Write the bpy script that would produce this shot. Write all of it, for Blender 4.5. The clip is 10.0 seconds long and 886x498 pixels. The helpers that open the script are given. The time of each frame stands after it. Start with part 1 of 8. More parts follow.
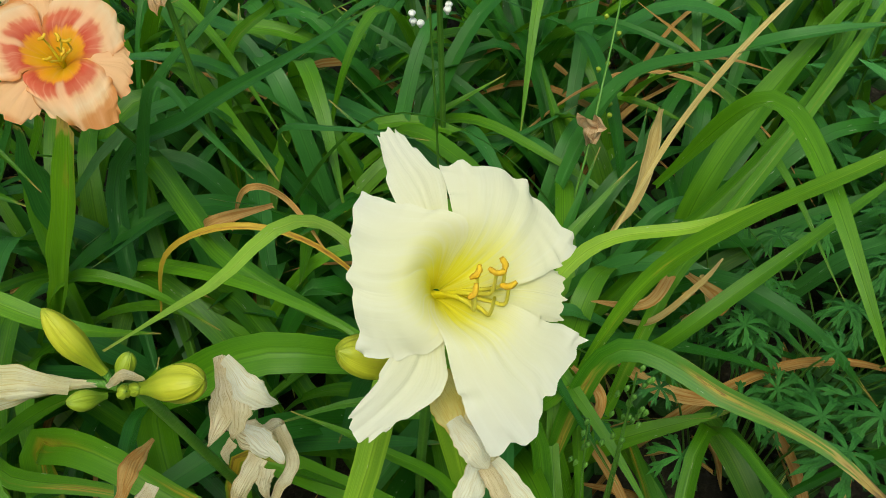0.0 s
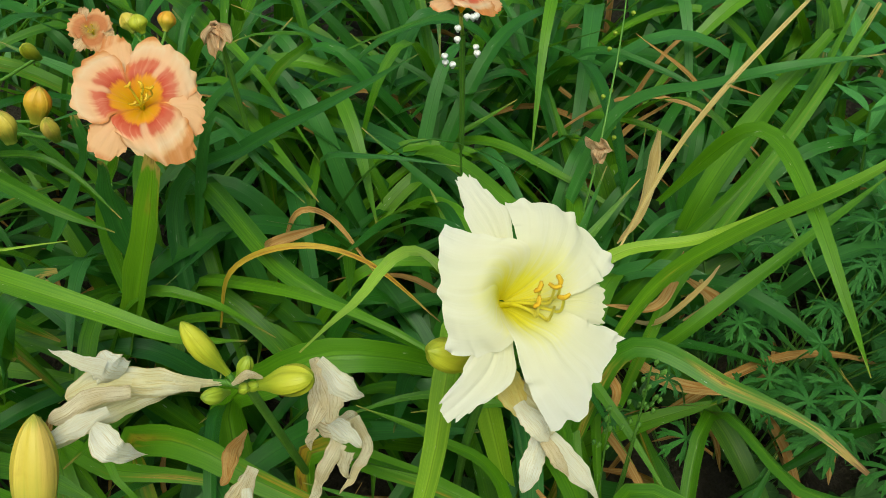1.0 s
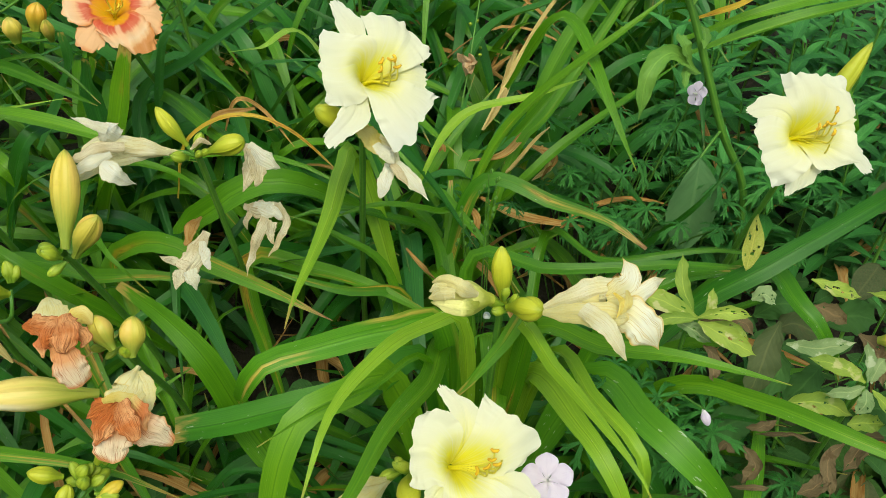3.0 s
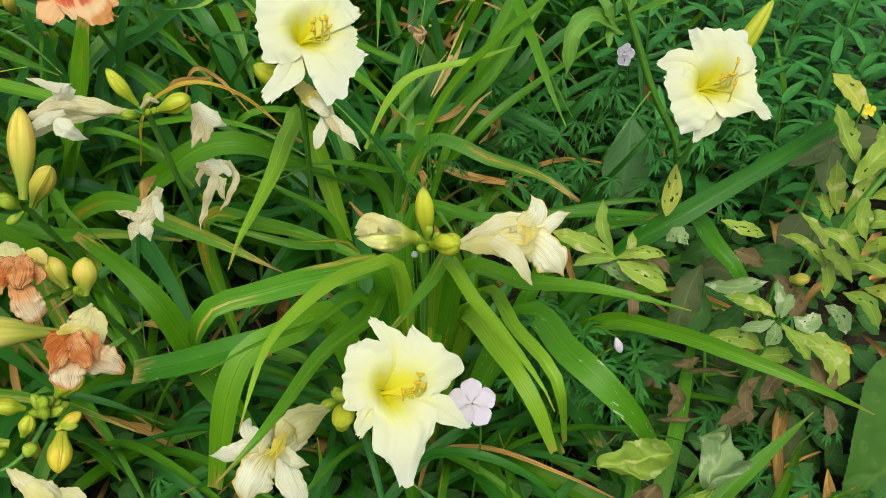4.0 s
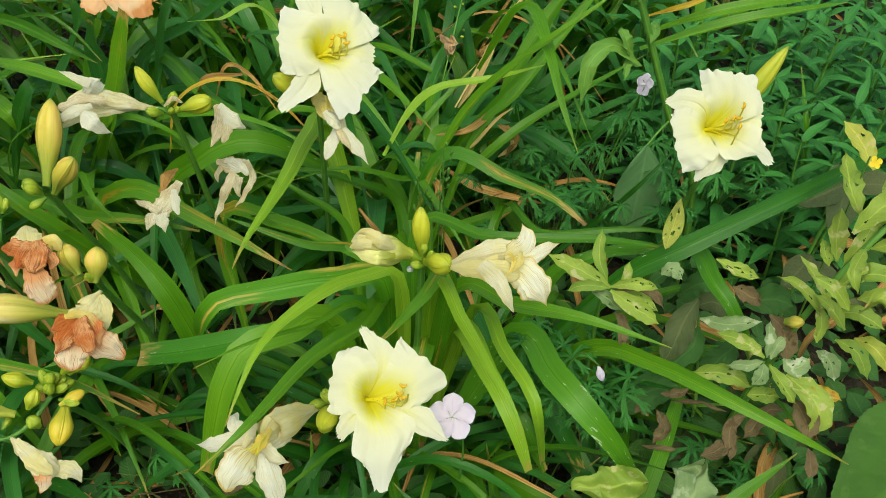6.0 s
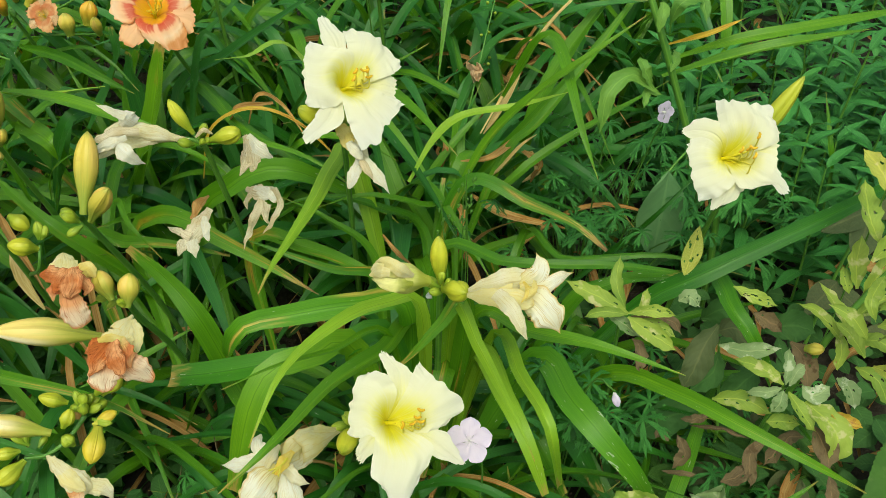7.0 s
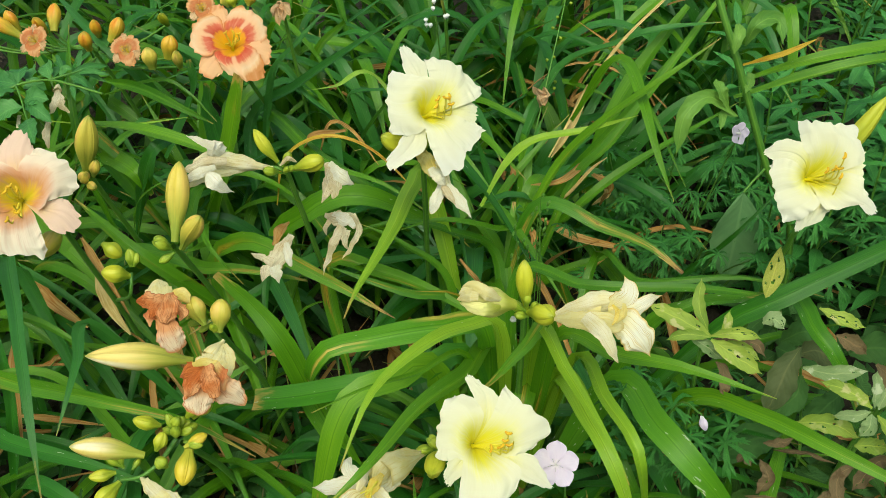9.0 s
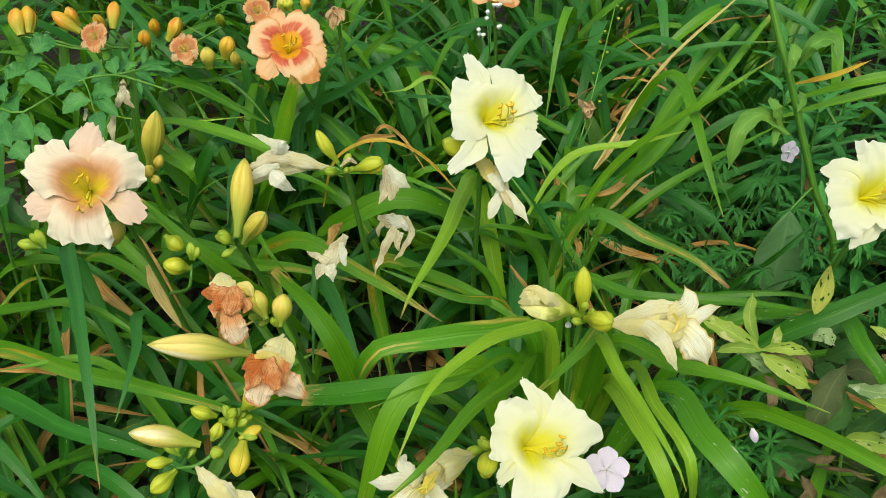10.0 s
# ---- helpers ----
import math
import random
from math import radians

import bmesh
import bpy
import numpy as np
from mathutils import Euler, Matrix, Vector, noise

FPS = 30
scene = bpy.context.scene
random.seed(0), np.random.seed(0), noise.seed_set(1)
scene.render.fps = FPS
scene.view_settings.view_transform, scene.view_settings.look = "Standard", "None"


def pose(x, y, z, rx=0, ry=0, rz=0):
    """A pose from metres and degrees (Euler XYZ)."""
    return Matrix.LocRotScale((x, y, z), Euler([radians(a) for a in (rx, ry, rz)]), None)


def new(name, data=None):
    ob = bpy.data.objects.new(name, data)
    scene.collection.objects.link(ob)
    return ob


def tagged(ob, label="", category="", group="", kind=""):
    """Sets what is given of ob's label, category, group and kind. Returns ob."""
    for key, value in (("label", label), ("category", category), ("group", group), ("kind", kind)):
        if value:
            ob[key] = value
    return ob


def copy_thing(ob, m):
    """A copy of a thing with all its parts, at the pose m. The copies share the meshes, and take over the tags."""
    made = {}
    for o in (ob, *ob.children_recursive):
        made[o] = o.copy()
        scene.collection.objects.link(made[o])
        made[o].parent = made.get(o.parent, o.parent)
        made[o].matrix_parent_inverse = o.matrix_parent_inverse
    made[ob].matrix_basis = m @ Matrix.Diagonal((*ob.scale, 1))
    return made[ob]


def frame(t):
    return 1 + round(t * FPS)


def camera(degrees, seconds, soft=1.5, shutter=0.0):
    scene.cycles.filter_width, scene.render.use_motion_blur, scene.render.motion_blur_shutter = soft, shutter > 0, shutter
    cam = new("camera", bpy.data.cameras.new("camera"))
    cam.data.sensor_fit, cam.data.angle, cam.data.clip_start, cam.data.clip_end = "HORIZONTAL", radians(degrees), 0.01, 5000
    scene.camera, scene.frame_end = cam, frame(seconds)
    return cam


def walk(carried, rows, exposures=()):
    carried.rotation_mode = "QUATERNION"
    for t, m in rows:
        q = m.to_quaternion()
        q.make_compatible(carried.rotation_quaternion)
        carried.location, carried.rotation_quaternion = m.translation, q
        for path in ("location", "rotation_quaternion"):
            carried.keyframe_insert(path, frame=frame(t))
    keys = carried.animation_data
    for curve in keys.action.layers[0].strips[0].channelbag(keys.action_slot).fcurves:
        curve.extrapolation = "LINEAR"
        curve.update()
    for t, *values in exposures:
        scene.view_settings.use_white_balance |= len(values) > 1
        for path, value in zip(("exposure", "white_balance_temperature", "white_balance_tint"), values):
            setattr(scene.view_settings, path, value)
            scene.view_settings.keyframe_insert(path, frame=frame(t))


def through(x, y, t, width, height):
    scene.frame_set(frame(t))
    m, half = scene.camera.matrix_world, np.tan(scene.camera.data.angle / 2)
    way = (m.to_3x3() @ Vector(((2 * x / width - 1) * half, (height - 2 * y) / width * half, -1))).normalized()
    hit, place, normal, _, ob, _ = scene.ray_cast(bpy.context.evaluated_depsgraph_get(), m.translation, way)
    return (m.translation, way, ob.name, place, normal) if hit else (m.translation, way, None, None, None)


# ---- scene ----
cam = camera(54.9, 10.0, soft=0.75)
METRES, EYE, TILT, LEAN, TURN = 0.65, 0.70, -45.0, 0.0, 0.0
ROWS = [
    (0.0, 0.0, 0.0, 0.0, 0.0, 0.0, -0.0),
    (0.5, -0.0457, -0.0407, -0.0024, -0.58, -0.13, 0.75),
    (1.0, -0.0569, -0.1251, 0.0125, -1.0, 0.21, 1.08),
    (1.5, -0.0553, -0.2283, -0.0186, -1.13, 2.25, 1.71),
    (2.0, -0.0327, -0.3252, -0.0977, -1.27, 3.15, 2.1),
    (2.5, -0.0149, -0.4124, -0.1868, -2.69, 3.01, 2.35),
    (3.0, -0.0002, -0.4748, -0.2671, -4.28, 2.75, 3.69),
    (4.5, 0.0802, -0.5674, -0.3331, -4.96, 1.75, 4.74),
    (5.0, 0.0829, -0.5647, -0.3307, -4.83, 1.7, 3.38),
    (5.5, 0.0949, -0.5697, -0.3264, -4.59, 1.47, 2.11),
    (6.0, 0.1123, -0.5974, -0.2999, -2.32, 1.47, -0.2),
    (7.5, 0.1383, -0.6342, -0.2916, 0.73, 3.35, -0.39),
    (8.0, 0.1331, -0.642, -0.2955, 1.06, 3.79, -0.43),
    (8.5, 0.1256, -0.6436, -0.3001, 1.3, 3.91, -0.26),
    (9.0, 0.0852, -0.6389, -0.2872, 3.16, 4.13, -0.15),
    (9.5, 0.05, -0.6523, -0.2945, 3.81, 4.71, -1.33),
    (10.0, 0.0274, -0.6612, -0.3005, 3.84, 4.89, -2.37),
]
walk(cam, [(t, pose(0, 0, EYE, TILT, LEAN, TURN) @ pose(METRES * x, METRES * y, METRES * z, 90 + pitch, roll, yaw)) for t, x, y, z, yaw, pitch, roll in ROWS],
     exposures=[(0.0, 0.08, 6550, -8), (1.0, 0.12, 6550, -8), (2.0, 0.36, 6550, -8), (3.0, 0.28, 6550, -8), (4.5, 0.22, 6550, -8), (7.5, 0.27, 6550, -8), (10.0, 0.29, 6550, -8)])

# ---------------------------------------------------------------- light
world = bpy.data.worlds.new("sky")
scene.world = world
world.use_nodes = True
wt = world.node_tree
sky = wt.nodes.new("ShaderNodeTexSky")
sky.sky_type, sky.sun_disc = "NISHITA", False
sky.sun_elevation, sky.sun_rotation = radians(62), radians(200)
sky.air_density, sky.dust_density, sky.ozone_density = 1.0, 6.0, 0.4
wt.links.new(sky.outputs[0], wt.nodes["Background"].inputs[0])
wt.nodes["Background"].inputs[1].default_value = 0.15
sun_data = bpy.data.lights.new("sun", "SUN")
sun_data.energy, sun_data.angle, sun_data.color = 1.25, radians(28), (1.0, 0.97, 0.9)
sun = new("sun", sun_data)
sun.matrix_world = pose(0, 0, 5, 28, 0, 20)

# ---------------------------------------------------------------- small tools
rng = random.Random(7)


def mesh_from_grids(name, grids, mat, closed=False, holes=()):
    """One mesh out of grids of points (rows along, columns across); uv: across, along."""
    verts, faces, uvs = [], [], []
    for P in grids:
        ns, nu = P.shape[:2]
        o = len(verts)
        verts.extend(map(tuple, P.reshape(-1, 3)))
        for i in range(ns - 1):
            for j in range(nu - 1 + (1 if closed else 0)):
                if (i, j) in holes:
                    continue
                k = (j + 1) % nu
                faces.append((o + i * nu + j, o + i * nu + k, o + (i + 1) * nu + k, o + (i + 1) * nu + j))
                u0, u1 = (j / nu, (j + 1) / nu) if closed else (j / (nu - 1), (j + 1) / (nu - 1))
                v0, v1 = i / (ns - 1), (i + 1) / (ns - 1)
                uvs += [u0, v0, u1, v0, u1, v1, u0, v1]
    me = bpy.data.meshes.new(name)
    me.from_pydata(verts, [], faces)
    me.uv_layers.new(name="UVMap").data.foreach_set("uv", uvs)
    me.polygons.foreach_set("use_smooth", [True] * len(faces))
    me.materials.append(mat)
    me.update()
    return me


def part(name, me, parent, label=""):
    ob = new(name, me)
    ob.parent = parent
    return tagged(ob, label)


def thing(name, at, label, category, group="", kind=""):
    ob = new(name)
    ob.empty_display_size = 0.02
    ob.location = at
    return tagged(ob, label, category, group, kind)


def spline(pts, n):
    """n points along a smooth curve through pts (Catmull-Rom, spaced by length)."""
    p = [np.array(q, float) for q in pts]
    if len(p) == 2:
        p = [p[0], (p[0] + p[1]) / 2, p[1]]
    p = [2 * p[0] - p[1]] + p + [2 * p[-1] - p[-2]]
    out = []
    for a, b, c, d in zip(p, p[1:], p[2:], p[3:]):
        for t in np.linspace(0, 1, 12, endpoint=False):
            out.append(0.5 * (2 * b + (c - a) * t + (2 * a - 5 * b + 4 * c - d) * t * t + (3 * b - a - 3 * c + d) * t ** 3))
    out.append(p[-2])
    out = np.array(out)
    s = np.concatenate([[0], np.cumsum(np.linalg.norm(np.diff(out, axis=0), axis=1))])
    q = np.linspace(0, s[-1], n)
    return np.stack([np.interp(q, s, out[:, k]) for k in range(3)], 1)


def unit(v):
    return v / max(np.linalg.norm(v), 1e-9)


def smooth(a, b, x):
    t = np.clip((x - a) / (b - a), 0, 1)
    return t * t * (3 - 2 * t)


def frames_along(C):
    """Tangents, sides and normals that turn as little as possible along the curve C."""
    T = np.gradient(C, axis=0)
    T /= np.linalg.norm(T, axis=1)[:, None] + 1e-9
    ref = np.array([0, 0, 1.0]) if abs(T[0][2]) < 0.9 else np.array([1.0, 0, 0])
    S = unit(np.cross(T[0], ref))
    sides = []
    for t in T:
        S = unit(S - t * np.dot(S, t))
        sides.append(S)
    sides = np.array(sides)
    return T, sides, np.cross(sides, T)


def tube(pts, radius, n=14, k=8, wob=0.0, pleats=0, pleat=0.0, seed=0):
    """A round stem: radius is a function of 0..1, or a pair from base to tip."""
    C = spline(pts, n)
    T, S, N = frames_along(C)
    r = random.Random(seed)
    a = np.linspace(0, 2 * np.pi, k, endpoint=False)
    P = np.zeros((n, k, 3))
    for i in range(n):
        s = i / (n - 1)
        R = radius(s) if callable(radius) else radius[0] + (radius[1] - radius[0]) * s
        rr = R * (1 + pleat * np.cos(a * pleats)) * (1 + np.array([r.uniform(-wob, wob) for _ in a]))
        P[i] = C[i] + rr[:, None] * (np.cos(a)[:, None] * S[i] + np.sin(a)[:, None] * N[i])
    return P


def strap(pts, width, fold=0.25, twist=0.0, n=22, up=(0, 0, 1), roll=0.0, blunt=0.0, seed=0, spread=1.0, face=None):
    """A long keeled leaf along pts from its base to its tip."""
    C = spline(pts, n)
    T = np.gradient(C, axis=0)
    T /= np.linalg.norm(T, axis=1)[:, None] + 1e-9
    flat = C[-1] - C[0]
    side0 = np.cross(flat, (0, 0, 1.0))
    side0 = unit(side0) if np.linalg.norm(side0) > 0.02 else np.array([1.0, 0, 0])
    r = random.Random(seed)
    ph, ph2 = r.uniform(0, 6.28), r.uniform(0, 6.28)
    P = np.zeros((n, 7, 3))
    for i in range(n):
        s = i / (n - 1)
        if face is not None:
            side1 = np.cross(T[i], face)
            side0 = side1 * (1 if i == 0 or np.dot(side1, side0) >= 0 else -1)
        S = unit(side0 - T[i] * np.dot(side0, T[i]))
        N = np.cross(S, T[i])
        a = radians(roll + twist * s) + 0.06 * math.sin(ph + 7 * s)
        S, N = S * math.cos(a) + N * math.sin(a), N * math.cos(a) - S * math.sin(a)
        w = 0.5 * width * (0.42 + 0.58 * smooth(0, 0.36, s)) * (1 - s ** 3.4 * (1 - blunt))
        w = max(w, 0.0004) * (1 + 0.04 * math.sin(ph2 + 19 * s))
        f = fold * (1.25 - 0.75 * s)
        for j, u in enumerate((-1, -0.66, -0.33, 0, 0.33, 0.66, 1)):
            lift = abs(u) ** 0.9 * f * w + 0.05 * w * math.sin(ph + 23 * s + 2 * u) * abs(u)
            P[i, j] = C[i] + S * u * w * spread * math.sqrt(max(0.2, 1 - 0.6 * f * f)) + N * (lift - 0.15 * w)
    return P


def frame_of(at, normal, upward=(0, 0, 1), roll=0.0):
    """Axes of a flower that opens along normal: x to the right and y up for whoever faces it."""
    z = unit(np.array(normal, float))
    y = np.array(upward, float)
    y = unit(y - z * np.dot(y, z))
    x = np.cross(y, z)
    c, s = math.cos(radians(roll)), math.sin(radians(roll))
    return np.array(at, float), np.stack([x * c + y * s, y * c - x * s, z])


def place(P, at, axes):
    return np.asarray(P) @ axes + at


# ---------------------------------------------------------------- materials
class Nodes:
    def __init__(self, name):
        self.mat = bpy.data.materials.new(name)
        self.mat.use_nodes = True
        self.t = self.mat.node_tree
        self.t.nodes.clear()

    def n(self, kind, **kw):
        node = self.t.nodes.new(kind)
        for k, v in kw.items():
            if k in node.inputs:
                self.put(node, k, v)
        return node

    def put(self, node, key, v):
        if isinstance(v, bpy.types.NodeSocket):
            self.t.links.new(v, node.inputs[key])
        elif isinstance(v, tuple) and len(v) == 3 and node.inputs[key].type == "RGBA":
            node.inputs[key].default_value = (*v, 1)
        else:
            node.inputs[key].default_value = v

    def math(self, op, a, b=0.0, c=0.0):
        node = self.t.nodes.new("ShaderNodeMath")
        node.operation = op
        for i, v in enumerate((a, b, c)):
            self.put(node, i, v)
        return node.outputs[0]

    def span(self, x, a, b, lo=0.0, hi=1.0):
        node = self.t.nodes.new("ShaderNodeMapRange")
        node.interpolation_type = "SMOOTHSTEP"
        for i, v in enumerate((x, a, b, lo, hi)):
            self.put(node, i, v)
        return node.outputs[0]

    def mix(self, f, a, b, kind="MIX"):
        node = self.t.nodes.new("ShaderNodeMix")
        node.data_type, node.blend_type = "RGBA", kind
        self.put(node, 0, f)
        for i, v in ((6, a), (7, b)):
            self.put(node, i, (*v, 1) if isinstance(v, tuple) else v)
        return node.outputs[2]

    def noise(self, scale, detail=3.0, vector=None, rough=0.55, warp=0.0):
        node = self.n("ShaderNodeTexNoise", Scale=scale, Detail=detail, Roughness=rough, Distortion=warp)
        if vector is not None:
            self.put(node, "Vector", vector)
        return node.outputs[0]

    def ramp(self, f, stops):
        node = self.t.nodes.new("ShaderNodeValToRGB")
        el = node.color_ramp.elements
        while len(el) < len(stops):
            el.new(0.5)
        for e, (p, c) in zip(el, stops):
            e.position, e.color = p, (*c, 1)
        self.put(node, 0, f)
        return node.outputs[0]

    def uv(self):
        s = self.n("ShaderNodeSeparateXYZ")
        node = self.t.nodes.new("ShaderNodeUVMap")
        node.uv_map = "UVMap"
        self.t.links.new(node.outputs[0], s.inputs[0])
        return node.outputs[0], s.outputs[0], s.outputs[1]

    def scaled(self, vec, x, y, z=1.0):
        node = self.t.nodes.new("ShaderNodeMapping")
        self.put(node, 0, vec)
        node.inputs["Scale"].default_value = (x, y, z)
        return node.outputs[0]

    def shift(self, vec, amount):
        node = self.t.nodes.new("ShaderNodeVectorMath")
        node.operation = "ADD"
        self.put(node, 0, vec)
        self.put(node, 1, amount)
        return node.outputs[0]

    def random(self):
        return self.t.nodes.new("ShaderNodeObjectInfo").outputs["Random"]

    def coords(self):
        return self.t.nodes.new("ShaderNodeTexCoord").outputs["Object"]

    def done(self, colour, rough=0.5, bump=None, depth=0.001, strength=0.4, glow=0.0, through=None, spec=0.4):
        p = self.n("ShaderNodeBsdfPrincipled", Roughness=rough)
        self.put(p, "Base Color", colour)
        p.inputs["Specular IOR Level"].default_value = spec
        normal = None
        if bump is not None:
            b = self.n("ShaderNodeBump", Strength=strength, Distance=depth, Height=bump)
            normal = b.outputs[0]
            self.put(p, "Normal", normal)
        out = p.outputs[0]
        if glow:
            tr = self.n("ShaderNodeBsdfTranslucent")
            self.put(tr, "Color", through if through is not None else colour)
            m = self.n("ShaderNodeMixShader")
            self.put(m, 0, glow)
            self.put(m, 1, out)
            self.put(m, 2, tr.outputs[0])
            out = m.outputs[0]
        o = self.t.nodes.new("ShaderNodeOutputMaterial")
        self.t.links.new(out, o.inputs[0])
        return self.mat


def leaf_material(name, dark, light, tip=0.5, sick=0.15, sick_colour=(0.45, 0.33, 0.04), spots=0.5, veins=26, rusty=1.0):
    """Strap leaf: parallel veins, paler midrib, yellow streaks, browned tip, pale nibbled specks."""
    g = Nodes(name)
    vec, u, v = g.uv()
    rnd = g.random()
    r2 = g.math("FRACT", g.math("MULTIPLY", rnd, 37.7))
    off = g.n("ShaderNodeCombineXYZ", X=g.math("MULTIPLY", rnd, 31.0), Y=g.math("MULTIPLY", r2, 17.0)).outputs[0]
    moved = g.shift(vec, off)
    broad = g.noise(1.0, 2.0, g.scaled(moved, 2.0, 5.0))
    col = g.mix(g.math("ADD", g.math("MULTIPLY", rnd, 0.75), g.math("MULTIPLY", g.math("SUBTRACT", broad, 0.5), 0.9)), dark, light)
    fine = g.noise(1.0, 3.0, g.scaled(moved, veins, 3.0))
    wave = g.math("SINE", g.math("MULTIPLY", u, veins * 3.0))
    col = g.mix(g.math("MULTIPLY", g.span(fine, 0.45, 0.7), 0.3), col, (light[0] * 1.5, light[1] * 1.3, light[2] * 1.25))
    lines = g.math("ADD", g.math("MULTIPLY", g.noise(1.0, 2.0, g.scaled(moved, 34.0, 1.4)), 0.7), g.math("MULTIPLY", g.noise(1.0, 2.0, g.scaled(moved, 90.0, 3.0)), 0.7))
    col = g.mix(g.span(lines, 0.7, 0.95, 0.0, 0.42), col, (light[0] * 1.6, light[1] * 1.3, light[2] * 1.6))
    col = g.mix(g.span(lines, 0.68, 0.44, 0.0, 0.42), col, (dark[0] * 0.7, dark[1] * 0.7, dark[2] * 0.7))
    rib = g.math("ABSOLUTE", g.math("SUBTRACT", u, 0.5))
    col = g.mix(g.span(rib, 0.03, 0.14, 0.3, 0.0), col, (light[0] * 1.5, light[1] * 1.3, light[2] * 1.3))
    col = g.mix(g.span(rib, 0.012, 0.035, 0.55, 0.0), col, (dark[0] * 0.7, dark[1] * 0.75, dark[2] * 0.7))
    # yellow and brown streaks
    streak = g.math("SUBTRACT", g.noise(1.0, 3.0, g.scaled(moved, 2.6, 2.2), warp=0.6), g.math("MULTIPLY", rib, 0.18))
    ill = g.math("MULTIPLY", g.span(streak, 0.56 - 0.2 * sick, 0.72 - 0.2 * sick), g.span(r2, 1.0 - sick * 1.6, 1.05 - sick * 1.6))
    ill = g.math("MULTIPLY", ill, g.span(g.noise(1.0, 1.0, g.scaled(moved, 0.7, 3.2)), 0.46, 0.60))
    col = g.mix(ill, col, sick_colour)
    rust = g.math("MULTIPLY", g.math("MULTIPLY", ill, rusty), g.span(g.noise(1.0, 3.0, g.scaled(moved, 12.0, 30.0)), 0.5, 0.62))
    col = g.mix(rust, col, (0.2, 0.075, 0.02))
    # browned tip
    edge = g.math("ADD", v, g.math("MULTIPLY", g.math("SUBTRACT", g.noise(1.0, 3.0, g.scaled(moved, 4.0, 12.0)), 0.5), 0.25))
    at = g.math("SUBTRACT", 1.03, g.math("MULTIPLY", r2, 0.10 * tip))
    col = g.mix(g.span(edge, g.math("SUBTRACT", at, 0.05), at), col, (0.42, 0.3, 0.07))
    col = g.mix(g.span(edge, at, g.math("ADD", at, 0.05)), col, (0.2, 0.1, 0.035))
    # specks
    sp = g.noise(1.0, 2.0, g.scaled(moved, 8.0, 36.0))
    gate = g.span(g.noise(1.0, 1.0, g.scaled(moved, 1.5, 3.0)), 0.5, 0.6)
    col = g.mix(g.math("MINIMUM", g.math("MULTIPLY", g.math("MULTIPLY", g.span(sp, 0.70 - 0.03 * spots, 0.75 - 0.03 * spots), gate), spots), 0.9), col, (0.5, 0.52, 0.36))
    if spots > 1:
        scar = g.noise(1.0, 3.0, g.scaled(moved, 3.6, 17.0), warp=0.9)
        col = g.mix(g.math("MULTIPLY", g.span(scar, 0.665, 0.69), 0.75), col, (0.50, 0.54, 0.38))
    bump = g.math("ADD", g.math("MULTIPLY", wave, 0.03), g.math("ADD", g.math("MULTIPLY", fine, 0.7), g.span(rib, 0.0, 0.05, -1.2, 0.0)))
    thr = g.mix(0.5, col, (0.20, 0.45, 0.01), "MIX")
    return g.done(col, g.math("ADD", 0.26, g.math("MULTIPLY", broad, 0.22)), g.math("ADD", bump, g.math("MULTIPLY", lines, 0.7)), 0.0006, 0.4, 0.3, thr, 0.34)


def dry_material(name, a, b):
    g = Nodes(name)
    vec, u, v = g.uv()
    rnd = g.random()
    moved = g.shift(vec, g.n("ShaderNodeCombineXYZ", X=g.math("MULTIPLY", rnd, 31.0), Y=g.math("MULTIPLY", rnd, 7.0)).outputs[0])
    n1 = g.noise(1.0, 4.0, g.scaled(moved, 6.0, 3.0), warp=0.5)
    n2 = g.noise(1.0, 4.0, g.scaled(moved, 24.0, 5.0))
    col = g.mix(g.span(n1, 0.35, 0.65), a, b)
    col = g.mix(g.math("MULTIPLY", g.span(n2, 0.5, 0.7), 0.5), col, (a[0] * 0.4, a[1] * 0.32, a[2] * 0.3))
    col = g.mix(g.math("MULTIPLY", rnd, 0.5), col, (b[0] * 0.6, b[1] * 0.5, b[2] * 0.45))
    return g.done(col, 0.75, n2, 0.001, 0.6, 0.2, None, 0.15)


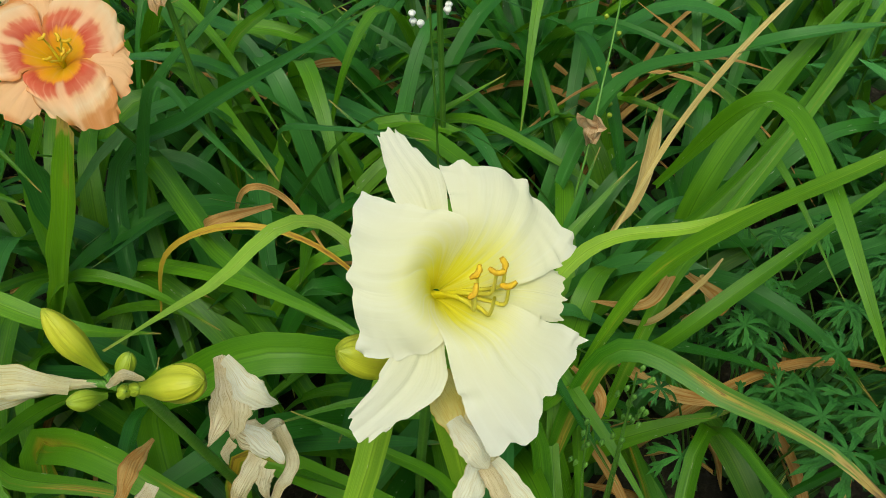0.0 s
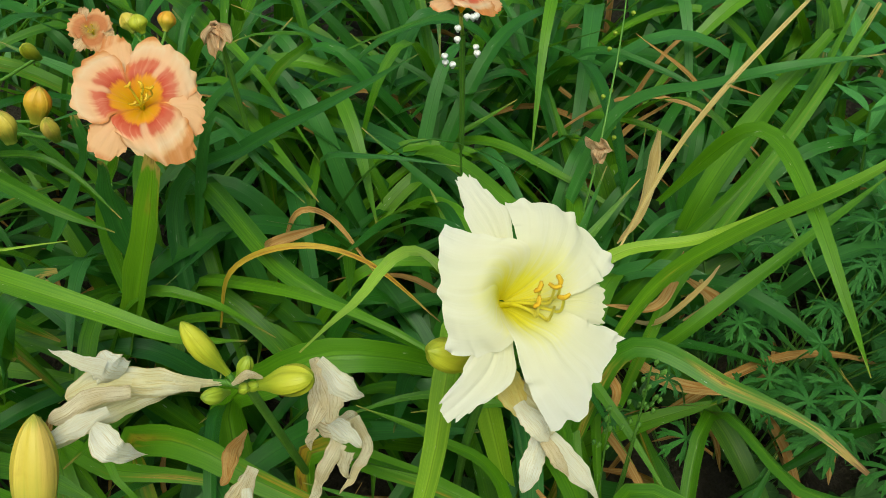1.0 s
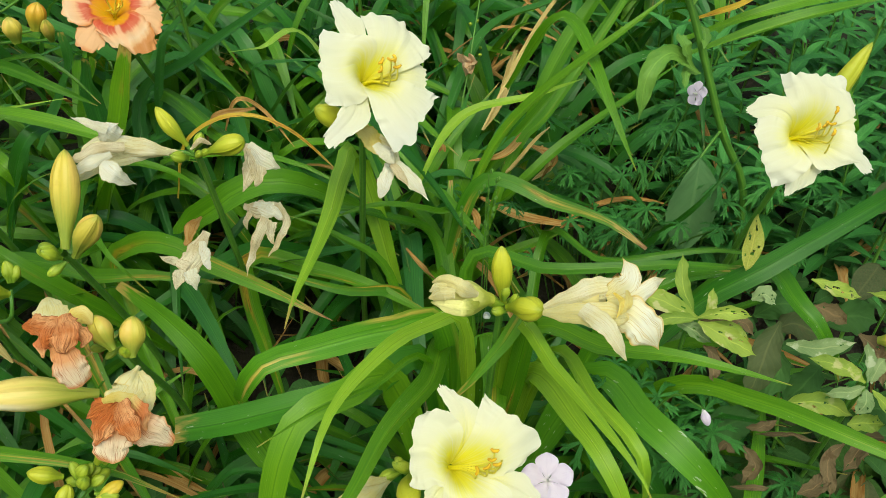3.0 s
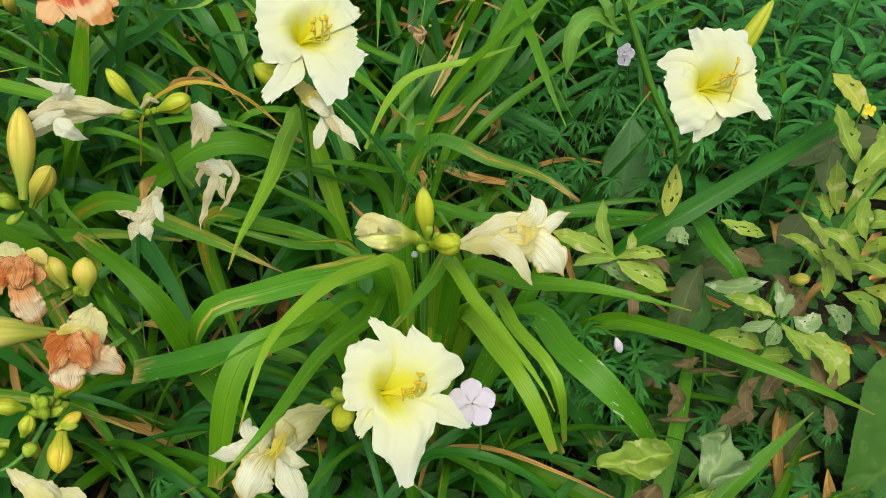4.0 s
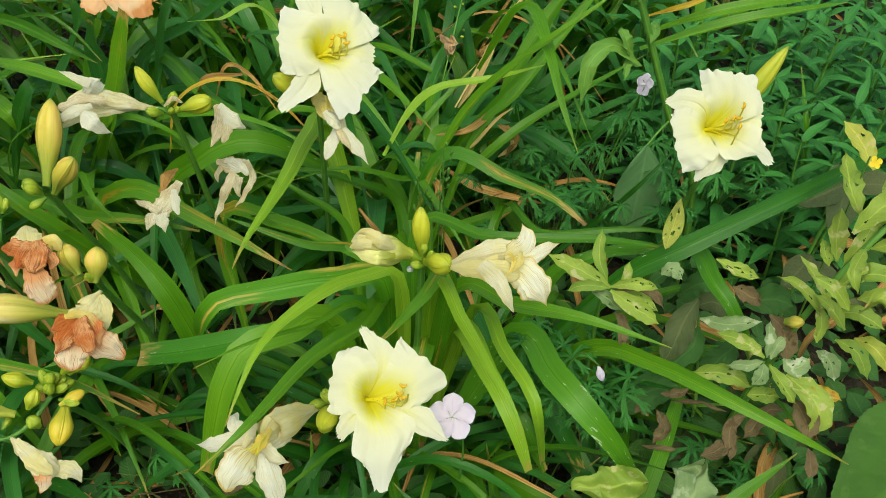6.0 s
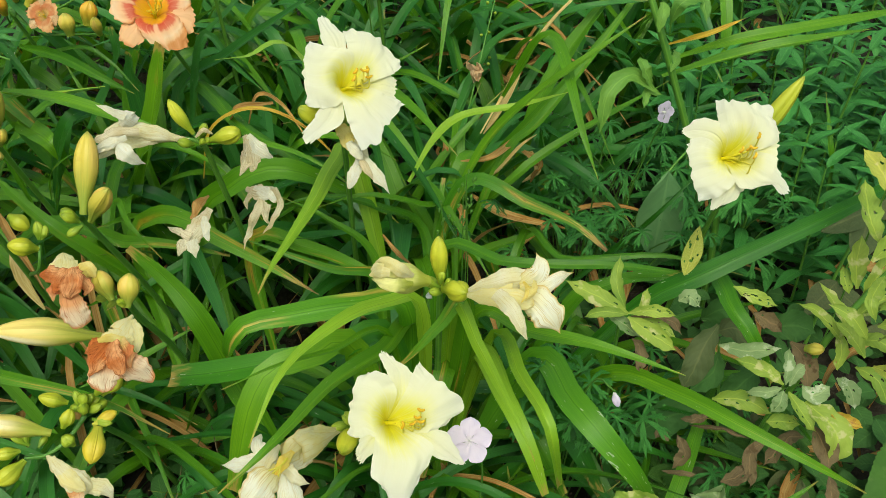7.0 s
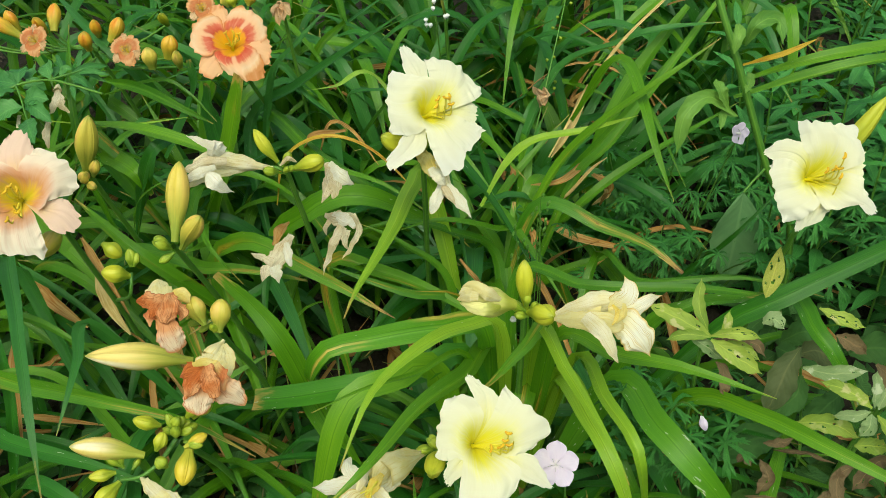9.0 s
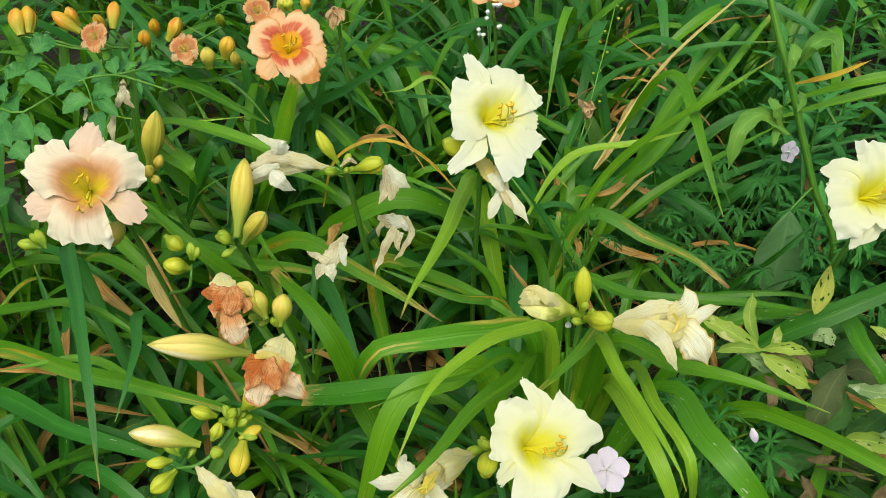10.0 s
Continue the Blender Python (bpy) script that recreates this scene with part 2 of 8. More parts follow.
def petal_material(name, stops, veins=0.25, vein_colour=(0.9, 0.86, 0.6), glow=0.3, mottle=0.1, freq=26.0, edge=None, rib_colour=None):
    """Petal: colour runs from the throat to the rim; fine lengthwise veins."""
    g = Nodes(name)
    vec, u, v = g.uv()
    rnd = g.random()
    moved = g.shift(vec, g.n("ShaderNodeCombineXYZ", X=g.math("MULTIPLY", rnd, 11.0), Y=g.math("MULTIPLY", rnd, 23.0)).outputs[0])
    n1 = g.noise(1.0, 3.0, g.scaled(moved, 3.0, 3.0))
    comb = g.noise(1.0, 2.0, g.scaled(moved, freq, 1.6))
    pos = g.math("ADD", v, g.math("ADD", g.math("MULTIPLY", g.math("SUBTRACT", n1, 0.5), 0.16), g.math("MULTIPLY", g.math("SUBTRACT", comb, 0.5), 0.14)))
    mid = g.math("ABSOLUTE", g.math("SUBTRACT", u, 0.5))
    pos = g.math("ADD", pos, g.math("MULTIPLY", g.math("MULTIPLY", mid, mid), 0.5))
    col = g.ramp(pos, stops)
    if edge:
        rim = g.math("MAXIMUM", g.span(mid, 0.4, 0.5), g.span(v, 0.9, 1.0))
        col = g.mix(g.math("MULTIPLY", rim, g.span(n1, 0.3, 0.6)), col, edge)
    col = g.mix(g.math("MULTIPLY", g.span(comb, 0.5, 0.72), veins), col, vein_colour)
    if rib_colour:
        col = g.mix(g.math("MULTIPLY", g.span(mid, 0.02, 0.07, 0.8, 0.0), g.span(v, 0.36, 0.44)), col, rib_colour)
    fine = g.noise(90.0, 3.0, g.coords())
    col = g.mix(g.math("MULTIPLY", g.span(fine, 0.5, 0.8), mottle), col, (0.75, 0.62, 0.3))
    rib = g.span(mid, 0.0, 0.035, 1.0, 0.0)
    bump = g.math("ADD", g.math("MULTIPLY", comb, 1.2), g.math("ADD", g.math("MULTIPLY", fine, 0.3), g.math("MULTIPLY", rib, 0.5)))
    return g.done(col, 0.5, bump, 0.0009, 0.28, glow, col, 0.3)


def bud_material(name, base, top, side=None):
    g = Nodes(name)
    vec, u, v = g.uv()
    rnd = g.random()
    n1 = g.noise(120.0, 3.0, g.coords())
    comb = g.noise(1.0, 3.0, g.scaled(vec, 30.0, 2.0))
    f = g.math("ADD", v, g.math("MULTIPLY", g.math("SUBTRACT", comb, 0.5), 0.5))
    col = g.mix(g.span(f, 0.1, 0.75), base, top)
    col = g.mix(g.math("MULTIPLY", rnd, 0.3), col, base)
    if side:
        col = g.mix(g.math("MULTIPLY", g.span(g.math("SINE", g.math("MULTIPLY", g.math("ADD", u, g.math("MULTIPLY", rnd, 0.5)), 12.5664)), 0.2, 0.9), g.span(v, 0.3, 0.8)), col, side)
    col = g.mix(g.math("MULTIPLY", g.span(n1, 0.55, 0.75), 0.3), col, (top[0] * 0.7, top[1] * 0.62, top[2] * 0.5))
    seam = g.math("ABSOLUTE", g.math("SINE", g.math("MULTIPLY", u, 9.4248)))
    col = g.mix(g.span(g.math("ADD", v, g.math("MULTIPLY", g.math("SUBTRACT", comb, 0.5), 0.2)), 0.9, 1.0, 0.0, 0.7), col, (base[0] * 0.8, base[1] * 0.8, base[2] * 0.6))
    return g.done(col, 0.42, g.math("ADD", g.math("ADD", comb, g.math("MULTIPLY", n1, 0.4)), g.span(seam, 0.0, 0.2, -0.8, 0.0)), 0.0008, 0.5, 0.12, col, 0.4)


def spent_material(name, a, b, c):
    """Withered petals: papery pleats, darker veins."""
    g = Nodes(name)
    vec, u, v = g.uv()
    rnd = g.random()
    moved = g.shift(vec, g.n("ShaderNodeCombineXYZ", X=g.math("MULTIPLY", rnd, 11.0)).outputs[0])
    comb = g.noise(1.0, 4.0, g.scaled(moved, 46.0, 1.8), warp=0.5)
    n1 = g.noise(60.0, 3.0, g.coords())
    col = g.mix(g.span(n1, 0.35, 0.65), a, b)
    col = g.mix(g.math("MULTIPLY", g.span(comb, 0.52, 0.60), 0.62), col, c)
    mid = g.math("ABSOLUTE", g.math("SUBTRACT", u, 0.5))
    rim = g.math("MAXIMUM", g.span(mid, 0.44, 0.5), g.span(v, 0.93, 1.0))
    col = g.mix(g.math("MULTIPLY", rim, g.span(n1, 0.35, 0.6, 0.2, 0.8)), col, c)
    return g.done(col, 0.62, g.math("ADD", comb, g.math("MULTIPLY", n1, 0.5)), 0.0012, 0.7, 0.3, col, 0.2)


def plain_plant(name, a, b, scale=60.0, rough=0.5, glow=0.15, spots=None):
    g = Nodes(name)
    rnd = g.random()
    n1 = g.noise(scale, 4.0, g.coords())
    n2 = g.noise(scale * 5, 2.0, g.coords())
    vec, u, v = g.uv()
    col = g.mix(g.math("ADD", g.math("MULTIPLY", rnd, 0.6), g.math("MULTIPLY", g.span(n1, 0.3, 0.7), 0.5)), a, b)
    rib = g.math("ABSOLUTE", g.math("SUBTRACT", u, 0.5))
    col = g.mix(g.span(rib, 0.01, 0.05, 0.45, 0.0), col, (b[0] * 1.6, b[1] * 1.4, b[2] * 1.4))
    side = g.math("SINE", g.math("ADD", g.math("MULTIPLY", v, 55.0), g.math("MULTIPLY", rib, -28.0)))
    col = g.mix(g.span(side, 0.7, 1.0, 0.0, 0.10), col, (b[0] * 1.5, b[1] * 1.35, b[2] * 1.3))
    if spots:
        col = g.mix(g.math("MULTIPLY", g.span(g.noise(scale * 2.2, 3.0, g.coords()), 0.56, 0.68), g.span(rnd, 0.2, 0.6)), col, spots)
    return g.done(col, rough, g.math("ADD", g.math("MULTIPLY", side, -0.22), n2), 0.0008, 0.5, glow, g.mix(0.4, col, (0.3, 0.4, 0.04)), 0.35)


strap_green = leaf_material("daylily_leaf", (0.034, 0.130, 0.005), (0.120, 0.300, 0.010), sick=0.15, tip=0.5, spots=0.7)
strap_bright = leaf_material("daylily_leaf_bright", (0.070, 0.205, 0.008), (0.165, 0.355, 0.013), sick=0.15, tip=0.4, spots=0.9)
strap_spotted = leaf_material("daylily_leaf_nibbled", (0.02, 0.115, 0.007), (0.07, 0.24, 0.012), sick=0.0, spots=1.0, tip=0.3)
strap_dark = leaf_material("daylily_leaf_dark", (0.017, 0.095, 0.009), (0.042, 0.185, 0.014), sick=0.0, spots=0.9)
strap_lime = leaf_material("daylily_leaf_lime", (0.16, 0.32, 0.014), (0.27, 0.45, 0.030), sick=0.0, tip=0.5, spots=0.8)
strap_patched = leaf_material("daylily_leaf_patched", (0.06, 0.21, 0.009), (0.13, 0.34, 0.014), sick=0.62, tip=0.4, sick_colour=(0.62, 0.44, 0.09), spots=0.6, rusty=0.25)
strap_nibbled = leaf_material("daylily_leaf_scarred", (0.052, 0.185, 0.009), (0.12, 0.31, 0.014), sick=0.0, tip=0.3, spots=1.6)
strap_blue = leaf_material("daylily_leaf_bluish", (0.022, 0.110, 0.020), (0.060, 0.215, 0.032), sick=0.0)
strap_yellow = leaf_material("daylily_leaf_yellowing", (0.045, 0.17, 0.008), (0.12, 0.29, 0.012), sick=0.5, tip=0.9, sick_colour=(0.52, 0.32, 0.03))
strap_rusty = leaf_material("daylily_leaf_rusty_end", (0.045, 0.17, 0.008), (0.10, 0.25, 0.012), sick=0.6, tip=4.5, sick_colour=(0.52, 0.36, 0.06))
strap_pale = leaf_material("daylily_leaf_pale", (0.22, 0.42, 0.03), (0.34, 0.52, 0.07), sick=0.0, spots=1.0, tip=0.2)
strap_golden = leaf_material("daylily_leaf_golden", (0.50, 0.34, 0.03), (0.62, 0.44, 0.06), sick=0.7, tip=1.5, sick_colour=(0.48, 0.22, 0.03))
strap_straw = dry_material("straw_leaf", (0.50, 0.36, 0.11), (0.64, 0.52, 0.22))
strap_dry = dry_material("dry_leaf", (0.38, 0.17, 0.032), (0.54, 0.36, 0.13))
cream_petal = petal_material("cream_petal", [(0.0, (0.66, 0.60, 0.02)), (0.10, (0.80, 0.71, 0.02)), (0.20, (0.81, 0.745, 0.06)), (0.32, (0.76, 0.73, 0.28)), (0.50, (0.725, 0.705, 0.47)), (1.0, (0.71, 0.70, 0.60))], 0.14, (0.82, 0.81, 0.68), mottle=0.05)
cream_sepal = petal_material("cream_sepal", [(0.0, (0.66, 0.60, 0.02)), (0.16, (0.80, 0.73, 0.05)), (0.32, (0.75, 0.72, 0.30)), (0.55, (0.715, 0.695, 0.46)), (1.0, (0.705, 0.69, 0.56))], 0.14, (0.82, 0.81, 0.66), mottle=0.05)
orange_petal = petal_material("peach_petal", [(0.0, (0.72, 0.40, 0.01)), (0.2, (0.86, 0.46, 0.01)), (0.38, (0.83, 0.34, 0.02)), (0.44, (0.56, 0.07, 0.03)), (0.60, (0.62, 0.14, 0.065)), (0.68, (0.79, 0.45, 0.24)), (0.85, (0.80, 0.56, 0.34)), (0.95, (0.76, 0.45, 0.22)), (1.0, (0.62, 0.26, 0.08))], 0.22, (0.84, 0.48, 0.28), freq=18, edge=(0.60, 0.22, 0.05), rib_colour=(0.84, 0.50, 0.28))
orange_sepal = petal_material("peach_sepal", [(0.0, (0.55, 0.42, 0.02)), (0.3, (0.80, 0.38, 0.03)), (0.5, (0.79, 0.46, 0.24)), (1.0, (0.79, 0.45, 0.22))], 0.3, (0.82, 0.5, 0.3), edge=(0.6, 0.2, 0.05))
pink_petal = petal_material("blush_petal", [(0.0, (0.62, 0.56, 0.03)), (0.14, (0.80, 0.64, 0.03)), (0.27, (0.80, 0.50, 0.05)), (0.38, (0.62, 0.29, 0.11)), (0.52, (0.68, 0.40, 0.25)), (0.64, (0.80, 0.65, 0.49)), (1.0, (0.80, 0.725, 0.575))], 0.3, (0.66, 0.38, 0.24), freq=22, mottle=0.04)
pink_sepal = petal_material("blush_sepal", [(0.0, (0.35, 0.42, 0.03)), (0.4, (0.78, 0.52, 0.28)), (0.7, (0.80, 0.57, 0.44)), (1.0, (0.78, 0.56, 0.44))], 0.25, (0.75, 0.5, 0.38))
throat_green = bud_material("flower_tube", (0.20, 0.32, 0.03), (0.66, 0.62, 0.12))
stamen_yellow = bud_material("stamen", (0.78, 0.70, 0.02), (0.82, 0.72, 0.10))
anther_orange = bud_material("anther", (0.71, 0.41, 0.008), (0.75, 0.49, 0.02))
bud_green = bud_material("green_bud", (0.16, 0.28, 0.02), (0.34, 0.42, 0.03))
bud_yellow = bud_material("yellow_bud", (0.26, 0.34, 0.02), (0.52, 0.52, 0.035))
bud_peach = bud_material("peach_bud", (0.26, 0.33, 0.04), (0.62, 0.49, 0.07), (0.66, 0.47, 0.10))
bud_orange = bud_material("orange_bud", (0.40, 0.38, 0.04), (0.70, 0.37, 0.025), (0.64, 0.25, 0.02))
bud_pale = bud_material("pale_striped_bud", (0.36, 0.40, 0.05), (0.72, 0.56, 0.16), (0.84, 0.76, 0.50))
bud_golden = bud_material("golden_bud", (0.42, 0.42, 0.04), (0.66, 0.50, 0.04))
bud_cream = bud_material("cream_bud", (0.44, 0.47, 0.06), (0.76, 0.71, 0.30))
stalk_green = plain_plant("stalk_green", (0.06, 0.17, 0.02), (0.11, 0.25, 0.03), 80, 0.45, 0.0)
spent_cream = spent_material("withered_cream", (0.76, 0.70, 0.40), (0.79, 0.745, 0.54), (0.62, 0.49, 0.20))
spent_white = spent_material("withered_white", (0.79, 0.76, 0.58), (0.82, 0.80, 0.68), (0.64, 0.53, 0.28))
spent_tan = spent_material("withered_tan", (0.68, 0.57, 0.34), (0.80, 0.73, 0.53), (0.40, 0.27, 0.10))
spent_peach_dry = spent_material("withered_peach_dry", (0.66, 0.42, 0.22), (0.76, 0.56, 0.34), (0.45, 0.22, 0.08))
spent_orange = spent_material("withered_orange", (0.56, 0.17, 0.040), (0.78, 0.42, 0.19), (0.27, 0.050, 0.010))
spent_striped = petal_material("withered_striped", [(0.0, (0.78, 0.68, 0.24)), (0.3, (0.78, 0.72, 0.42)), (0.55, (0.77, 0.75, 0.62)), (0.9, (0.78, 0.73, 0.52)), (1.0, (0.62, 0.44, 0.12))], 1.0, (0.56, 0.41, 0.13), freq=34.0, mottle=0.05, edge=(0.64, 0.44, 0.10))
spent_throat = spent_material("flower_throat", (0.84, 0.64, 0.10), (0.85, 0.72, 0.22), (0.74, 0.46, 0.04))
spent_gold = spent_material("withered_gold", (0.76, 0.62, 0.16), (0.80, 0.70, 0.28), (0.70, 0.48, 0.10))
spent_yellow = spent_material("closing_yellow", (0.76, 0.68, 0.30), (0.79, 0.74, 0.44), (0.72, 0.58, 0.20))
withered_peach = petal_material("withered_peach", [(0.0, (0.66, 0.58, 0.22)), (0.3, (0.62, 0.38, 0.13)), (0.45, (0.52, 0.17, 0.05)), (0.68, (0.54, 0.19, 0.06)), (0.82, (0.68, 0.38, 0.17)), (1.0, (0.62, 0.30, 0.11))], 0.65, (0.44, 0.12, 0.04), freq=34.0, mottle=0.3)
veined_white = petal_material("withered_veined", [(0.0, (0.62, 0.26, 0.09)), (0.35, (0.66, 0.32, 0.13)), (0.6, (0.79, 0.61, 0.42)), (0.85, (0.82, 0.68, 0.48)), (1.0, (0.58, 0.24, 0.09))], 1.0, (0.42, 0.11, 0.03), freq=44.0, mottle=0.2, edge=(0.60, 0.28, 0.10))
dock_green = plain_plant("dock_leaf", (0.06, 0.16, 0.05), (0.10, 0.21, 0.075), 25, 0.8, 0.1)
gera_leaf = plain_plant("cut_leaf", (0.016, 0.095, 0.014), (0.052, 0.21, 0.026), 50, 0.55)
gera_petal = petal_material("lilac_petal", [(0.0, (0.76, 0.74, 0.70)), (0.3, (0.70, 0.61, 0.74)), (1.0, (0.71, 0.62, 0.77))], 0.12, (0.50, 0.35, 0.58), freq=9, mottle=0.0)
weed_light = plain_plant("lance_leaf_yellowish", (0.13, 0.235, 0.026), (0.30, 0.39, 0.055), 40, 0.6, 0.25, (0.46, 0.45, 0.18))
weed_yellow = plain_plant("yellowed_leaf", (0.24, 0.30, 0.035), (0.42, 0.43, 0.07), 40, 0.6, 0.25, (0.50, 0.44, 0.16))
weed_limp = plain_plant("limp_leaf", (0.07, 0.20, 0.025), (0.16, 0.31, 0.045), 40, 0.6, 0.25)
weed_green = plain_plant("lance_leaf", (0.028, 0.145, 0.026), (0.070, 0.26, 0.044), 40, 0.5)
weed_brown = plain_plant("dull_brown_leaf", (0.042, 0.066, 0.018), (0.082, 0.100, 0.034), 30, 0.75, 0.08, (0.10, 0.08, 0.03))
weed_dusty = plain_plant("dusty_leaf", (0.11, 0.19, 0.06), (0.24, 0.32, 0.14), 45, 0.8, 0.15, (0.42, 0.46, 0.30))
weed_dead = plain_plant("dead_leaf", (0.065, 0.046, 0.020), (0.17, 0.125, 0.06), 40, 0.85, 0.1, (0.08, 0.05, 0.02))
# leaf green with the shade under the weeds put into the colour
weed_shaded = plain_plant("shaded_leaf", (0.024, 0.085, 0.014), (0.052, 0.135, 0.025), 25, 0.8, 0.05)
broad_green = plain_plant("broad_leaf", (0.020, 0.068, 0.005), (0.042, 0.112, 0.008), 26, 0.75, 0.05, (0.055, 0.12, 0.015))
rose_green = plain_plant("pinnate_leaf", (0.035, 0.15, 0.03), (0.08, 0.24, 0.05), 40, 0.5)
white_drop = bud_material("white_petal", (0.75, 0.75, 0.68), (0.82, 0.82, 0.78))
yellow_drop = bud_material("yellow_petal", (0.75, 0.55, 0.02), (0.80, 0.62, 0.03))


def soil_material():
    g = Nodes("soil")
    c = g.coords()
    a, b = g.noise(9.0, 6.0, c), g.noise(70.0, 5.0, c)
    col = g.mix(g.span(a, 0.3, 0.7), (0.018, 0.015, 0.010), (0.045, 0.036, 0.022))
    col = g.mix(g.span(b, 0.6, 0.75), col, (0.09, 0.066, 0.036))
    return g.done(col, 0.95, g.math("ADD", a, b), 0.02, 0.8)


soil = soil_material()


# ---------------------------------------------------------------- plant parts
def ends_joined(pts, n):
    """n points of a smooth flat curve through pts, spaced by length."""
    return spline([(x, y, 0.0) for x, y in pts], n)[:, :2]


def petal_patch(edge_a, rim, edge_b, lift, behind, depth, reach, recurve, ruffle, lean, seed, ns=44, nu=37):
    """One petal of a funnel flower that opens along z, spun between its two edges and its rim (millimetres in the flower's plane). Returns the grid and how far out each point lies."""
    r = random.Random(seed)
    ph = [r.uniform(0, 6.28) for _ in range(10)]
    A, B, rim = [np.array(e, float) / 1000 for e in (edge_a, edge_b, rim)]
    A = ends_joined([unit(A[0]) * 0.0018, *A], ns)
    B = ends_joined([unit(B[0]) * 0.0018, *B], ns)
    T = ends_joined([A[-1], *rim, B[-1]], nu)
    mid = T[nu // 2]
    axis = math.atan2(mid[1], mid[0])

    def polar(p):
        return np.hypot(p[..., 0], p[..., 1]), (np.arctan2(p[..., 1], p[..., 0]) - axis + np.pi) % (2 * np.pi) - np.pi
    ra, ta = polar(A)
    rb, tb = polar(B)
    rt, tt = polar(T)
    ta, tb = [q * (1 + 0.14 * (1 - np.clip(d / 0.026, 0, 1))) for q, d in ((ta, ra), (tb, rb))]
    far = float(rt.max())
    P, V = np.zeros((ns, nu, 3)), np.zeros((ns, nu))
    for i in range(ns):
        s = i / (ns - 1)
        for j in range(nu):
            f = j / (nu - 1)
            u = 2 * f - 1
            rad = ra[i] * (1 - f) + rb[i] * f + (rt[j] - ra[-1] * (1 - f) - rb[-1] * f) * s ** 2.2
            th = ta[i] * (1 - f) + tb[i] * f + (tt[j] - ta[-1] * (1 - f) - tb[-1] * f) * s ** 2.2
            # how near the point lies to a free edge
            out = smooth(0.3, 0.8, s)
            edge = max(abs(u) ** 4, smooth(0.82, 1.0, s))
            run = (9 * s + 2.6 * (1 if u > 0 else 0)) if abs(u) ** 4 > smooth(0.82, 1.0, s) else 9 + 4 * u
            fine = math.sin(ph[0] + 3.9 * run + 0.7 * math.sin(ph[1] + 2.2 * run)) * (0.55 + 0.45 * math.sin(ph[2] + 1.7 * run))
            rad += out * edge ** 2 * fine * 0.0010 * ruffle
            deep = (1 - min(1.0, rad / reach)) ** 2.0
            z = -depth * deep
            z += (lift * 0.0007 - behind) * smooth(0.006, 0.024, rad)
            z -= recurve * far * smooth(0.45, 1.1, rad / far) ** 2
            wide = smooth(0.012, 0.04, rad) * min(1.0, rad * abs(tb[i] - ta[i]) / 0.05) ** 1.3
            z += ruffle * wide * (0.0011 * abs(u) ** 2 * math.sin(ph[3] + 0.75 * run) + 0.0007 * edge * fine)
            z += wide * (0.0014 * math.sin(ph[4] + 3.3 * u + 2.0 * s) + 0.0007 * math.sin(ph[5] + 8.5 * u + 1.5 * s) * (1 - 0.5 * s) + 0.0007 * math.sin(ph[6] + 6.0 * s + 1.2 * u))
            z += 0.0022 * wide * (0.4 - u * u)
            z += 0.00035 * wide * math.sin(ph[7] + 17 * u + 1.5 * math.sin(ph[8] + 3 * s)) * (1 - 0.4 * s)
            z -= 0.0009 * math.exp(-(u / 0.07) ** 2) * (1 - 0.7 * s)
            P[i, j] = (rad * math.cos(axis + th) + 0.001 * lean[0] * deep, rad * math.sin(axis + th) + 0.001 * lean[1] * deep, z)
            V[i, j] = rad
    return P, V


def petal_part(name, P, V, at, axes, mat, parent, span):
    """A petal as a part; its colour runs outwards over the span."""
    me = mesh_from_grids(name, [place(P, at, axes)], mat)
    ns, nu = V.shape
    q = np.clip(V / span, 0, 1)
    uv = []
    for i in range(ns - 1):
        for j in range(nu - 1):
            for k, l in ((i, j), (i, j + 1), (i + 1, j + 1), (i + 1, j)):
                uv += [l / (nu - 1), q[k, l]]
    me.uv_layers["UVMap"].data.foreach_set("uv", uv)
    return part(name, me, parent)


